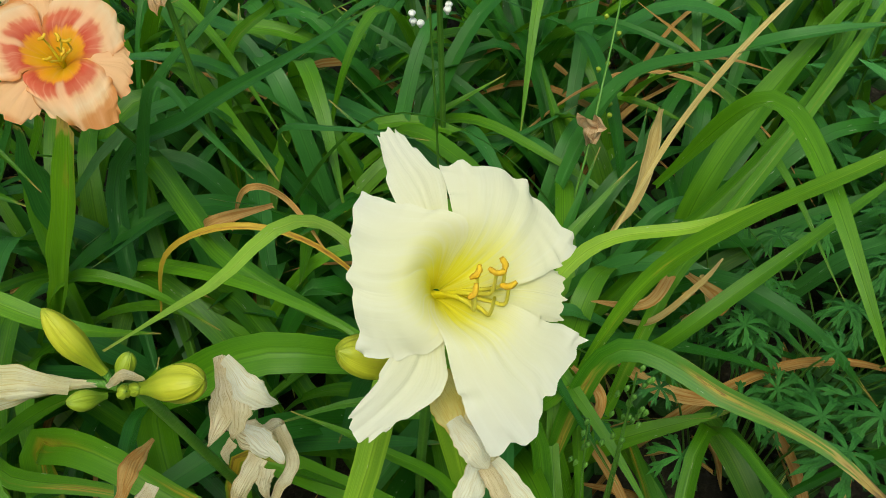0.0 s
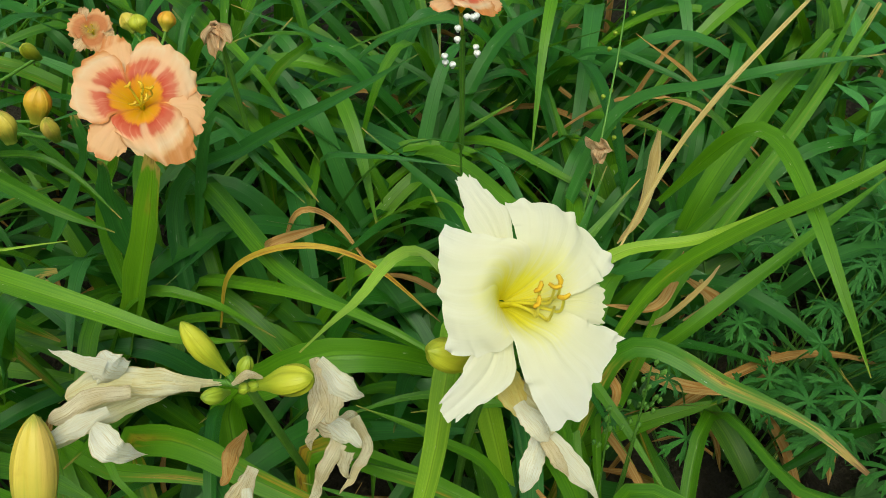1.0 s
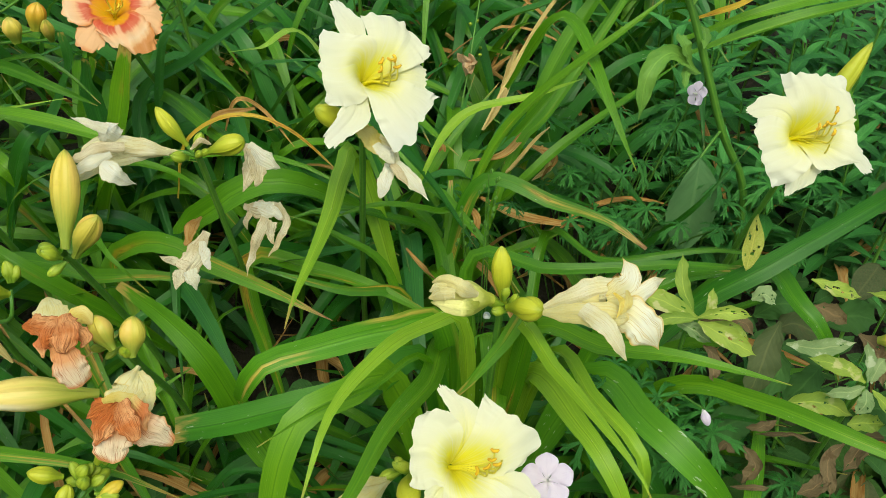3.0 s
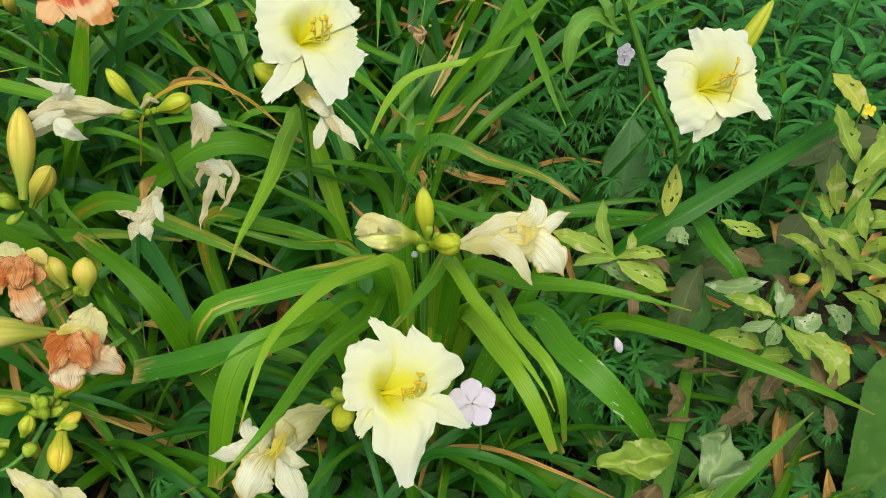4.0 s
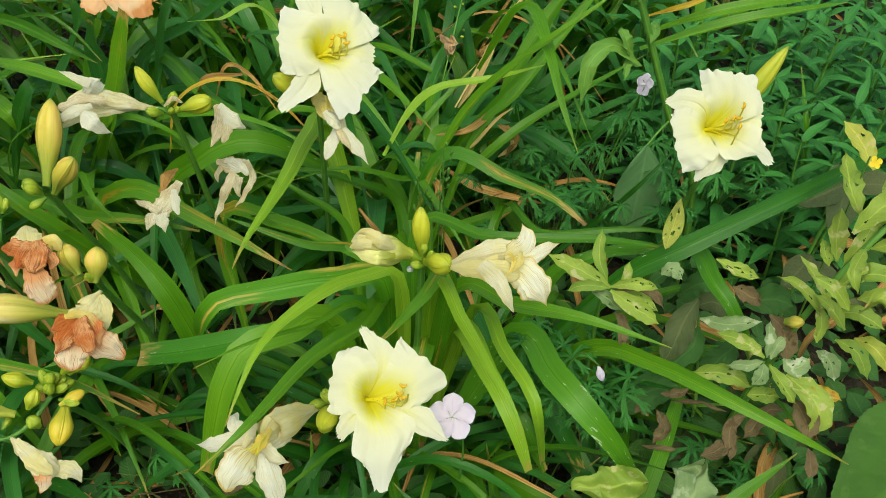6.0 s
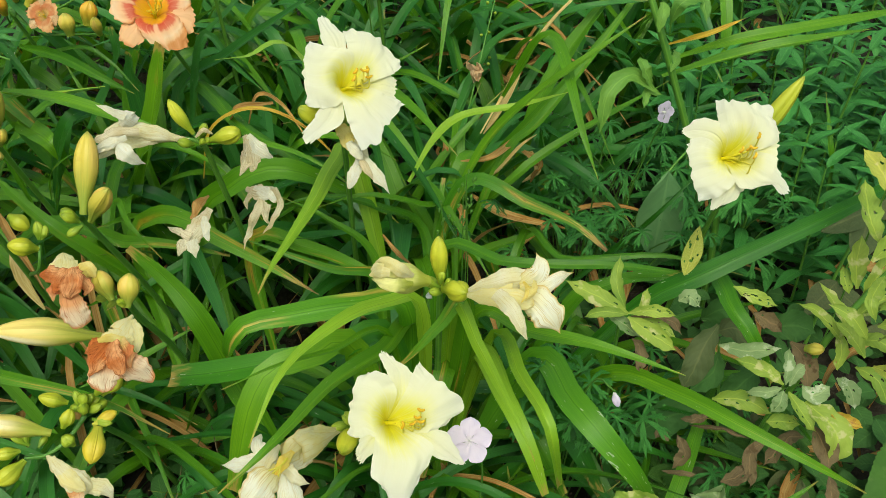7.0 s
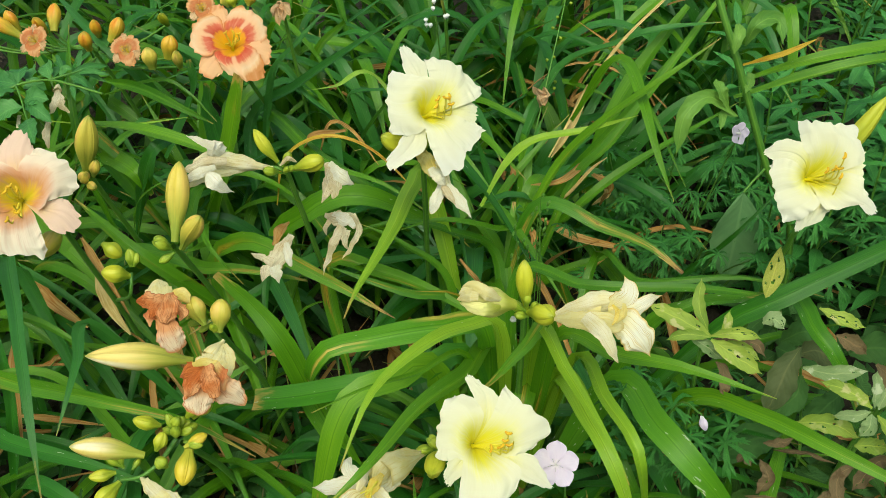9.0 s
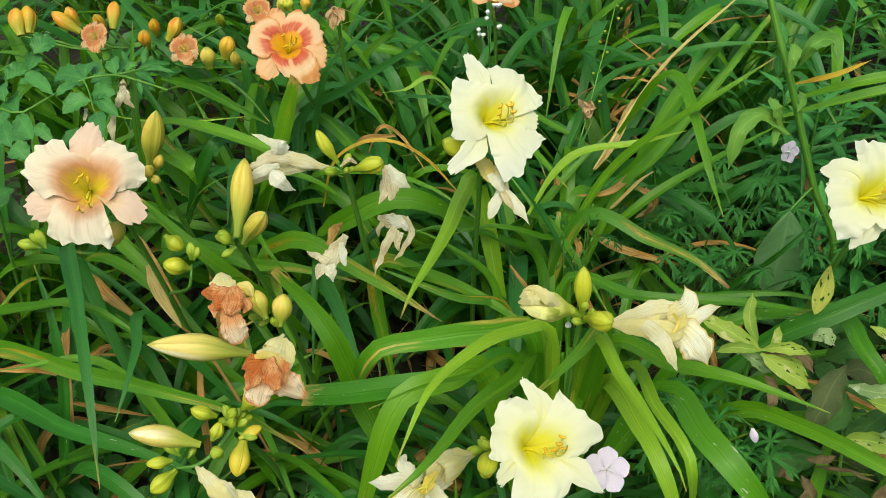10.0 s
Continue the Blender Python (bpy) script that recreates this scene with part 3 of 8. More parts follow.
def bloom(parent, at, normal, petals, sepals, mats, stem, stamens, pistil, upward=(0, 0, 1), depth=0.026, reach=0.025, span=0.056, recurve=0.10, ruffle=1.6, size=1.0, sag=-0.006, lean=(0, 0), seed=1):
    """An open daylily: tube, three sepals behind, three petals in front, stamens and pistil."""
    petal_mat, sepal_mat, throat_mat, stamen_mat, anther_mat = mats
    o, ax = frame_of(at, normal, upward)
    ax = ax * size
    foot = (np.array(stem, float) - o) @ ax.T / size ** 2
    tb = tube([foot, foot * 0.5 + np.array([0, 0, -depth]) * 0.5 + np.array([0, 0, -0.002]), (0.001 * lean[0], 0.001 * lean[1], -depth * 0.97)], lambda q: 0.0024 + 0.0002 * q, 12, 14)
    body = part("bloom", mesh_from_grids("bloom", [place(tb, o, ax)], throat_mat, True), parent)
    k = seed * 10
    for row in sepals:
        k += 1
        petal_part("sepal", *petal_patch(*row, 0.0036, depth, reach, recurve * 0.9, ruffle, lean, k), o, ax, sepal_mat, body, span)
    for row in petals:
        k += 1
        petal_part("petal", *petal_patch(*row, 0.0, depth, reach, recurve, ruffle, lean, k), o, ax, petal_mat, body, span)
    r = random.Random(seed)
    for i, q in enumerate([*stamens, pistil]):
        last = i == len(stamens)
        a = 6.28 * i / len(stamens) + 0.4
        end = np.array([q[0] / 1000, q[1] / 1000, 0.010 + r.uniform(-0.003, 0.004)])
        flat = end * np.array([1, 1, 0])
        mid = flat * 0.6 + np.array([0, sag * 0.9, -depth * 0.18])
        near = flat * 0.93 + np.array([0, sag, 0.001])
        root = np.array([lean[0], lean[1], 0]) * 0.001
        tb = tube([root + np.array([0.0009 * math.cos(a), 0.0009 * math.sin(a), -depth * 0.9]), root * 0.35 + flat * 0.2 + np.array([0, sag * 0.4, -depth * 0.5]), mid, near, end], (0.0010, 0.00065), 22, 6)
        fil = part("pistil" if last else "stamen", mesh_from_grids("stamen", [place(tb, o, ax)], stamen_mat, True), body)
        if not last:
            b = r.uniform(-0.5, 1.9)
            d = np.array([math.cos(b), math.sin(b), 0.1]) * 0.0029
            bow = np.array([-math.sin(b), math.cos(b), 0.2]) * 0.0012
            an = tube([end - d + bow, end, end + d + bow], lambda s: 0.0012 * math.sin(math.pi * (0.12 + 0.76 * s)) ** 0.5, 10, 7, 0.2, seed=i)
            part("anther", mesh_from_grids("anther", [place(an, o, ax)], anther_mat, True), fil)
    return body


def bud(parent, base, tip, radius, mat, label="", fat=0.5, name="bud", bow=0.0, neck=0.3, sharp=0.5):
    """A closed bud: thin neck, belly at fat, three sepals that meet in creases and a blunt three-parted tip."""
    base, tip = np.array(base, float), np.array(tip, float)
    d = tip - base
    side = unit(np.cross(d, (0.3, -0.5, 1.0)))
    r = random.Random(int(1e5 * abs(base[0] + tip[1])))
    bow = bow or r.uniform(-0.04, 0.05)
    C = spline([base, (base + tip) / 2 + side * bow * np.linalg.norm(d), tip], 30)
    T, S, N = frames_along(C)
    n, turn, wind = 30, r.uniform(0, 2.1), r.uniform(-0.35, 0.35)
    a = np.linspace(0, 2 * np.pi, n, endpoint=False)
    P = np.zeros((30, n, 3))
    for i in range(30):
        s = i / 29
        end = max(0.0, (s - fat) / (1.0 - fat))
        w = radius * 0.90 * (neck + (1 - neck) * smooth(0.0, fat * 0.95, s)) * max(0.0, 1 - end ** (2.3 - 0.7 * sharp)) ** (0.6 + 0.3 * sharp) + 0.0003
        seam = np.abs((a - turn - wind * s) % 2.0944 - 1.0472)
        rr = w * (1.03 + 0.05 * np.cos(3 * (a - turn - wind * s)) - (0.10 + 0.10 * s) * np.exp(-(seam / 0.16) ** 2) + 0.012 * np.sin(9 * a + 4 * s))
        P[i] = C[i] + rr[:, None] * (np.cos(a)[:, None] * S[i] + np.sin(a)[:, None] * N[i])
    return part(name, mesh_from_grids(name, [P], mat, True), parent, label)


def stalk(parent, pts, r0, r1, mat, name="stalk", label=""):
    return part(name, mesh_from_grids(name, [tube(pts, (r0, r1), 6 * len(pts), 10, 0.03)], mat, True), parent, label)


def cluster(parent, at, axis, n, size, mat, seed):
    """Small green buds and bracts at the fork of a scape."""
    r = random.Random(seed)
    at, axis = np.array(at, float), unit(np.array(axis, float))
    for i in range(n):
        d = unit(axis * 0.5 + np.array([r.uniform(-1, 1), r.uniform(-0.5, 0.9), r.uniform(-0.6, 1.0)]))
        b = at + d * size * 0.2 + np.array([r.uniform(-1, 1), r.uniform(-1, 1), r.uniform(-1, 1)]) * size * 0.25
        L = size * r.uniform(0.6, 1.15)
        bud(parent, b, b + d * L, L * r.uniform(0.2, 0.26), mat, fat=0.6)


def crumpled(P, amount, scale, seed):
    """Shifts a grid of points by smooth noise."""
    Q = P.copy()
    for i in range(P.shape[0]):
        for j in range(P.shape[1]):
            v = noise.noise_vector(Vector(P[i, j]) * scale + Vector((seed * 3.1, 1.7, seed)))
            Q[i, j] += np.array(v) * amount * (0.2 + 0.8 * i / (P.shape[0] - 1))
    return Q


def shred(root, tip, width, droop, seed, n=24, nu=13):
    """A withered petal: rolled in, pleated, crumpled."""
    r = random.Random(seed)
    root, tip = np.array(root, float), np.array(tip, float)
    d = tip - root
    L = np.linalg.norm(d)
    side = unit(np.cross(d, (r.uniform(-0.6, 0.6), r.uniform(-0.6, 0.6), 1)))
    nor = unit(np.cross(side, d))
    C = spline([root, root + d * 0.4 + nor * droop * L, root + d * 0.8 + nor * droop * 0.8 * L, tip], n)
    ph = [r.uniform(0, 6.28) for _ in range(4)]
    tw, roll = r.uniform(-1.2, 1.2), r.uniform(0.9, 1.6)
    P = np.zeros((n, nu, 3))
    for i in range(n):
        s = i / (n - 1)
        w = 0.5 * width * (0.45 + 0.55 * math.sin(math.pi * min(1, 0.15 + 0.8 * s))) * (1 - smooth(0.7, 1.0, s)) ** 0.7 + 0.0004
        for j in range(nu):
            u = 2 * j / (nu - 1) - 1
            f = u * roll + tw * s
            zz = 0.14 * w * math.sin(u * 10 + ph[0])
            P[i, j] = C[i] + side * (w * math.sin(f) + 0.05 * width * math.sin(7 * s + ph[3])) + nor * (w * (0.8 - math.cos(f)) + zz)
    return crumpled(P, 0.003, 90.0, seed)


def spent(parent, base, neck, tips, radius, width, mat, label="", seed=0, name="spent_bloom", neck_mat=None):
    """A withered flower: pleated tube from base to neck, with collapsed petals from the neck to the tips."""
    base, neck = np.array(base, float), np.array(neck, float)
    C = (base + neck) / 2
    P = tube([base, C, neck], lambda s: radius * (0.25 + 0.75 * smooth(0, 0.7, s)) * (1 - 0.25 * smooth(0.8, 1, s)), 14, 20, 0.05, 7, 0.1, seed)
    body = part(name, mesh_from_grids(name, [P], neck_mat or mat, True), parent, label)
    for i, t in enumerate(tips):
        root = neck - (neck - base) * 0.25
        part("withered_petal", mesh_from_grids("withered_petal", [shred(root, t, width, 0.05 + 0.04 * (i % 3), seed * 7 + i)], mat), body)
    return body


VIEW = (0.0, -0.72, 0.69)


def lobe(pts, widths, seed, crumple=0.0012, pleat=0.07, cup=0.3, frill=0.10, n=32, nu=31, face=VIEW, turn=0.0):
    """A limp petal along pts with the given widths: pleated, its edge crimped."""
    r = random.Random(seed)
    C = spline(pts, n)
    T = np.gradient(C, axis=0)
    T /= np.linalg.norm(T, axis=1)[:, None] + 1e-9
    ph = [r.uniform(0, 6.28) for _ in range(6)]
    q = np.linspace(0, 1, len(widths))
    P = np.zeros((n, nu, 3))
    face = np.array(face) + np.array([r.uniform(-0.25, 0.25), r.uniform(-0.15, 0.15), 0])
    S = None
    for i in range(n):
        s = i / (n - 1)
        w = 0.5 * float(np.interp(smooth(0, 1, (s * (len(widths) - 1)) % 1.0 if s < 1 else 1.0) / (len(widths) - 1) + (int(s * (len(widths) - 1)) if s < 1 else len(widths) - 2) / (len(widths) - 1), q, widths))
        w *= max(0.02, 1 - s ** 14) ** 0.5
        side = np.cross(T[i], face)
        if np.linalg.norm(side) < 0.3 and S is not None:
            side = S
        side = unit(side)
        if S is not None:
            side = unit(side * (1 if np.dot(side, S) >= 0 else -1) * 0.6 + S * 0.4)
        S = side
        nor = unit(np.cross(side, T[i]))
        if np.dot(nor, face) < 0:
            nor = -nor
        b = turn * s
        sd, no = side * math.cos(b) + nor * math.sin(b), nor * math.cos(b) - side * math.sin(b)
        for j in range(nu):
            u = 2 * j / (nu - 1) - 1
            zz = -cup * w * u * u + pleat * w * (0.55 * math.sin(ph[1] + 7 * u + 0.8 * math.sin(5 * s + ph[2])) + (0.25 + 450 * max(0.0, crumple - 0.0012)) * math.sin(ph[5] + 23 * u + 1.5 * math.sin(4 * s + ph[4]))) * (0.4 + 0.6 * s)
            zz += frill * w * abs(u) ** 3 * math.sin(ph[0] + 26 * s + (2 if u > 0 else 0))
            ww = w * (1 + 0.06 * math.sin(ph[3] + 11 * s + (2.2 if u > 0 else 0)) + 0.045 * math.sin(ph[4] + 37 * s + (1 if u > 0 else 0)))
            P[i, j] = C[i] + sd * u * ww + no * zz
    return crumpled(P, crumple, 130.0, seed)


def wilted(parent, base, neck, lobes, radius, mat, label="", seed=0, body_mat=None, name="spent_bloom", crumple=0.0012):
    """A wilted flower: puckered tube from base to neck and limp lobes (points, widths, material, crumple)."""
    base, neck = np.array(base, float), np.array(neck, float)
    P = tube([base, (base + neck) / 2, neck], lambda q: 0.0015 + (radius - 0.0015) * smooth(0, 0.85, q), 16, 20, 0.03, 6, 0.08, seed)
    body = part(name, mesh_from_grids(name, [crumpled(P, crumple, 110.0, seed)], body_mat or mat, True), parent, label)
    for k, row in enumerate(lobes):
        pts, widths = row[:2]
        m = row[2] if len(row) > 2 and row[2] else mat
        c = row[3] if len(row) > 3 else crumple
        part("withered_petal", mesh_from_grids("withered_petal", [lobe(pts, widths, seed * 11 + k, c, 0.07 + 12 * max(0.0, c - 0.0012), frill=0.10 + 40 * max(0.0, c - 0.0012))], m), body)
    return body


def blade(parent, pts, width, mat, name="leaf", fold=0.22, twist=0.0, roll=0.0, blunt=0.0, seed=0, label="", face=None):
    return part(name, mesh_from_grids(name, [strap(pts, width, fold, twist, 26, roll=roll, blunt=blunt, seed=seed, face=face)], mat), parent, label)


def laid(parent, pts, width, mat, blunt=0.0, seed=0, face=(0, -0.45, 0.9)):
    """A leaf that shows its upper side to the open front of the bed."""
    return blade(parent, pts, width, mat, fold=0.50 + 0.2 * math.sin(seed * 2.7), blunt=blunt, seed=seed, face=face, roll=16 * math.sin(seed * 1.9))


def oval_grid(length, width, n=14, nu=9, droop=0.2, fold=0.2, peak=0.42, serrate=0.0, seed=0, wave=0.04):
    """A broad leaf lying along +x from the origin, its upper side to +z."""
    r = random.Random(seed)
    ph = r.uniform(0, 6.28)
    P = np.zeros((n, nu, 3))
    for i in range(n):
        s = i / (n - 1)
        e = math.log(0.5) / math.log(peak)
        w = 0.5 * width * max(0.0, math.sin(math.pi * s ** e)) ** 0.85 + 0.0003
        w *= 1 + serrate * (1 if i % 2 else -1)
        for j in range(nu):
            u = 2 * j / (nu - 1) - 1
            P[i, j] = (length * s, u * w, fold * abs(u) * w - droop * length * s * s + wave * width * math.sin(ph + 9 * s + 3 * u) * abs(u))
    return P


def along(P, at, direction, up=(0, 0, 1), roll=0.0):
    """Lays a grid that runs along +x at a place, along a direction."""
    x = unit(np.array(direction, float))
    z = np.array(up, float)
    z = z - x * np.dot(z, x)
    z = unit(z) if np.linalg.norm(z) > 1e-3 else np.array([0, 1.0, 0])
    y = np.cross(z, x)
    c, s = math.cos(radians(roll)), math.sin(radians(roll))
    return np.asarray(P) @ np.stack([x, y * c + z * s, z * c - y * s]) + np.array(at, float)


def geranium_leaf_grids(size, seed):
    """Deeply cut round leaf, flat about the origin."""
    r = random.Random(seed)
    out = []
    for k in range(7):
        a = radians(-150 + 50 * k + r.uniform(-6, 6))
        L = size * (0.5 - 0.05 * abs(k - 3) + r.uniform(-0.03, 0.03))
        for da, f0, f1, wd in ((0, 0.0, 1.0, 0.2), (0.5, 0.5, 0.88, 0.13), (-0.5, 0.5, 0.88, 0.13)):
            d0 = np.array([math.cos(a), math.sin(a), 0.0])
            d1 = np.array([math.cos(a + da), math.sin(a + da), 0.0])
            p0, p1 = d0 * L * f0, d0 * L * f0 + d1 * L * (f1 - f0) * (1.1 if da else 1)
            n = 5
            side = np.array([-d1[1], d1[0], 0])
            P = np.zeros((n, 3, 3))
            for i in range(n):
                s = i / (n - 1)
                w = L * wd * 0.5 * (0.35 + 1.3 * s) * (1 - smooth(0.55, 1.0, s)) + 0.0002
                for j in range(3):
                    u = j - 1
                    c = p0 + (p1 - p0) * s
                    rr = np.linalg.norm(c)
                    P[i, j] = c + side * u * w + np.array([0, 0, 0.12 * rr - 1.6 * rr * rr / size + (0.25 * w if u else 0)])
            out.append(P)
    return out


# ---------------------------------------------------------------- ground
def build_ground():
    axis = [-150, -40, -12, -4, -2.2] + list(np.linspace(-1.6, 2.4, 61)) + [3.2, 5, 14, 45, 150]
    P = np.array([[(x, y, 0.02 * noise.noise((x * 3, y * 3, 0)) + 0.012 * noise.noise((x * 13, y * 13, 4))) for x in axis] for y in axis])
    me = mesh_from_grids("ground", [P], soil)
    tagged(new("ground", me), "dark garden soil under dense foliage", "ground", kind="structure")


build_ground()

# ---------------------------------------------------------------- daylily foliage
def clump(x, y, label):
    return thing("daylily_clump", (0, 0, 0), label, "plant", "daylily foliage clumps")


cream_clump = clump(0.06, 0.09, "bright green arching strap leaves of a daylily clump")
back_clump = clump(0.03, 0.42, "tall dense daylily clump with some browned leaves")
orange_clump = clump(-0.25, 0.5, "bluish green strap leaves under the peach daylily")
left_clump = clump(-0.28, 0.18, "broad green daylily leaves below the spent orange flowers")
right_clump = clump(0.25, 0.2, "long dark daylily leaves reaching over pale weeds")

laid(cream_clump, [(0.09, 0.17, 0.1), (0.076, 0.31, 0.178), (0.084, 0.389, 0.232)], 0.0109, strap_green, blunt=0.5, seed=20)
laid(back_clump, [(0.08, 0.55, 0.15), (0.144, 0.607, 0.28), (0.213, 0.557, 0.35), (0.26, 0.536, 0.38), (0.345, 0.554, 0.38)], 0.0203, strap_blue, blunt=0, seed=24)
laid(back_clump, [(0.01, 0.25, 0.36), (-0.038, 0.206, 0.504), (-0.066, 0.16, 0.524), (-0.08, 0.125, 0.541)], 0.0075, strap_pale, blunt=0, seed=25)
laid(orange_clump, [(-0.22, 0.38, 0.1), (-0.263, 0.523, 0.25), (-0.186, 0.521, 0.32), (-0.106, 0.484, 0.39), (-0.041, 0.468, 0.44)], 0.0187, strap_blue, blunt=0, seed=26)
laid(orange_clump, [(-0.315, 0.431, 0.14), (-0.274, 0.414, 0.25), (-0.246, 0.415, 0.33), (-0.226, 0.414, 0.392)], 0.038, strap_bright, blunt=0.5, seed=27)
laid(orange_clump, [(-0.24, 0.38, 0.05), (-0.311, 0.48, 0.25), (-0.284, 0.491, 0.34)], 0.0140, strap_green, blunt=0.8, seed=28)
laid(orange_clump, [(-0.25, 0.5, 0.2), (-0.217, 0.534, 0.338), (-0.179, 0.519, 0.306), (-0.136, 0.468, 0.303)], 0.0109, strap_blue, blunt=0, seed=29)
laid(back_clump, [(-0.2, 0.42, 0.1), (-0.244, 0.542, 0.26), (-0.149, 0.407, 0.29), (-0.088, 0.374, 0.27), (-0.024, 0.383, 0.2)], 0.0234, strap_green, blunt=0, seed=31)
laid(back_clump, [(0.06, 0.3, 0.12), (0.107, 0.343, 0.26), (0.18, 0.306, 0.26), (0.225, 0.274, 0.26), (0.257, 0.242, 0.25)], 0.0172, strap_rusty, blunt=0.2, seed=32)
laid(back_clump, [(0.08, 0.3, 0.1), (0.151, 0.397, 0.25), (0.2, 0.449, 0.274), (0.274, 0.516, 0.34), (0.347, 0.593, 0.405)], 0.0125, strap_yellow, blunt=0.3, seed=33)
laid(back_clump, [(0.13, 0.474, 0.237), (0.177, 0.526, 0.299), (0.22, 0.548, 0.36), (0.298, 0.608, 0.409)], 0.0055, strap_straw, blunt=0.5, seed=34)
laid(back_clump, [(-0.216, 0.425, 0.2), (-0.191, 0.415, 0.28), (-0.136, 0.401, 0.32), (-0.083, 0.402, 0.3), (-0.028, 0.392, 0.24)], 0.0055, strap_golden, blunt=0.1, seed=35)
laid(back_clump, [(-0.164, 0.48, 0.24), (-0.14, 0.461, 0.3), (-0.115, 0.471, 0.28), (-0.083, 0.441, 0.25)], 0.0058, strap_dry, blunt=0.1, seed=36)
laid(back_clump, [(0.125, 0.429, 0.2), (0.144, 0.387, 0.24), (0.172, 0.387, 0.28), (0.193, 0.411, 0.28)], 0.0060, strap_straw, blunt=0.2, seed=37)
laid(left_clump, [(-0.36, 0.293, 0.25), (-0.376, 0.306, 0.35), (-0.383, 0.342, 0.42), (-0.408, 0.429, 0.45)], 0.0101, strap_green, blunt=0, seed=43)
laid(orange_clump, [(-0.372, 0.553, 0.25), (-0.383, 0.516, 0.33), (-0.428, 0.528, 0.38), (-0.527, 0.636, 0.4)], 0.0156, strap_blue, blunt=0, seed=44)
laid(left_clump, [(-0.202, 0.257, 0.12), (-0.241, 0.223, 0.22), (-0.301, 0.209, 0.31), (-0.381, 0.271, 0.33)], 0.0203, strap_yellow, blunt=0, seed=45)
laid(orange_clump, [(-0.376, 0.354, 0.2), (-0.329, 0.312, 0.31), (-0.296, 0.3, 0.37), (-0.279, 0.325, 0.37)], 0.0234, strap_dark, blunt=0.4, seed=46)
laid(orange_clump, [(-0.449, 0.532, 0.3), (-0.34, 0.463, 0.36), (-0.304, 0.451, 0.35), (-0.271, 0.434, 0.32)], 0.0101, strap_green, blunt=0, seed=47)
laid(left_clump, [(-0.355, 0.32, 0.25), (-0.304, 0.251, 0.34), (-0.274, 0.239, 0.37), (-0.252, 0.238, 0.38)], 0.0047, strap_green, blunt=0, seed=48)
laid(cream_clump, [(0.025, 0.208, 0.3), (0.04, 0.201, 0.28), (0.056, 0.225, 0.24)], 0.0080, strap_dry, blunt=0.1, seed=54)
laid(back_clump, [(0.181, 0.433, 0.24), (0.196, 0.396, 0.25), (0.193, 0.423, 0.2)], 0.0120, strap_dry, blunt=0.3, seed=55)
laid(back_clump, [(0.079, 0.498, 0.16), (0.086, 0.494, 0.2), (0.082, 0.518, 0.2)], 0.0100, strap_dry, blunt=0.1, seed=56)
laid(back_clump, [(-0.119, 0.443, 0.3), (-0.156, 0.413, 0.31), (-0.181, 0.467, 0.24)], 0.0100, strap_dry, blunt=0.2, seed=57)
laid(back_clump, [(0.2, 0.3, 0.1), (0.284, 0.304, 0.2), (0.309, 0.267, 0.28), (0.357, 0.29, 0.33)], 0.008, strap_dark, blunt=0, seed=62)
laid(right_clump, [(0.588, 0.448, 0.15), (0.549, 0.416, 0.25), (0.547, 0.476, 0.3)], 0.009, strap_green, blunt=0, seed=63)
laid(back_clump, [(0.08, 0.45, 0.1), (0.135, 0.382, 0.2), (0.208, 0.395, 0.27), (0.361, 0.499, 0.3)], 0.014, strap_green, blunt=0, seed=64)
laid(back_clump, [(0.06, 0.45, 0.08), (0.159, 0.462, 0.22), (0.256, 0.508, 0.32), (0.362, 0.65, 0.38)], 0.016, strap_green, blunt=0, seed=65)
laid(cream_clump, [(0, 0.16, 0.08), (0.027, 0.237, 0.2), (-0.035, 0.223, 0.24), (-0.12, 0.234, 0.27)], 0.013, strap_yellow, blunt=0, seed=67)
laid(cream_clump, [(0.02, 0.17, 0.1), (0.013, 0.251, 0.22), (-0.038, 0.267, 0.27), (-0.087, 0.279, 0.29)], 0.012, strap_green, blunt=0, seed=68)
laid(cream_clump, [(0.06, 0.2, 0.08), (0.065, 0.315, 0.2), (0.011, 0.301, 0.26), (-0.046, 0.293, 0.28), (-0.101, 0.283, 0.27)], 0.014, strap_green, blunt=0, seed=69)
laid(back_clump, [(0.02, 0.4, 0.1), (-0.234, 0.469, 0.2), (-0.156, 0.397, 0.28), (-0.068, 0.339, 0.3), (-0.002, 0.308, 0.27)], 0.016, strap_green, blunt=0, seed=70)
laid(orange_clump, [(-0.3, 0.52, 0.1), (-0.256, 0.619, 0.26), (-0.201, 0.622, 0.33), (-0.155, 0.644, 0.37)], 0.018, strap_blue, blunt=0, seed=71)
laid(orange_clump, [(-0.2, 0.62, 0.1), (-0.194, 0.651, 0.28), (-0.142, 0.656, 0.34), (-0.182, 0.617, 0.37), (-0.209, 0.598, 0.37)], 0.013, strap_green, blunt=0, seed=72)
laid(back_clump, [(-0.1, 0.62, 0.1), (-0.132, 0.544, 0.28), (-0.082, 0.506, 0.32), (-0.01, 0.478, 0.33)], 0.010, strap_blue, blunt=0, seed=73)
laid(left_clump, [(-0.2, 0.2, 0.08), (-0.312, 0.304, 0.2), (-0.265, 0.282, 0.28), (-0.228, 0.221, 0.3), (-0.202, 0.214, 0.26)], 0.012, strap_green, blunt=0, seed=74)
laid(left_clump, [(-0.433, 0.042, 0.1), (-0.422, 0.096, 0.2), (-0.433, 0.139, 0.27), (-0.46, 0.181, 0.3)], 0.014, strap_dark, blunt=0, seed=75)
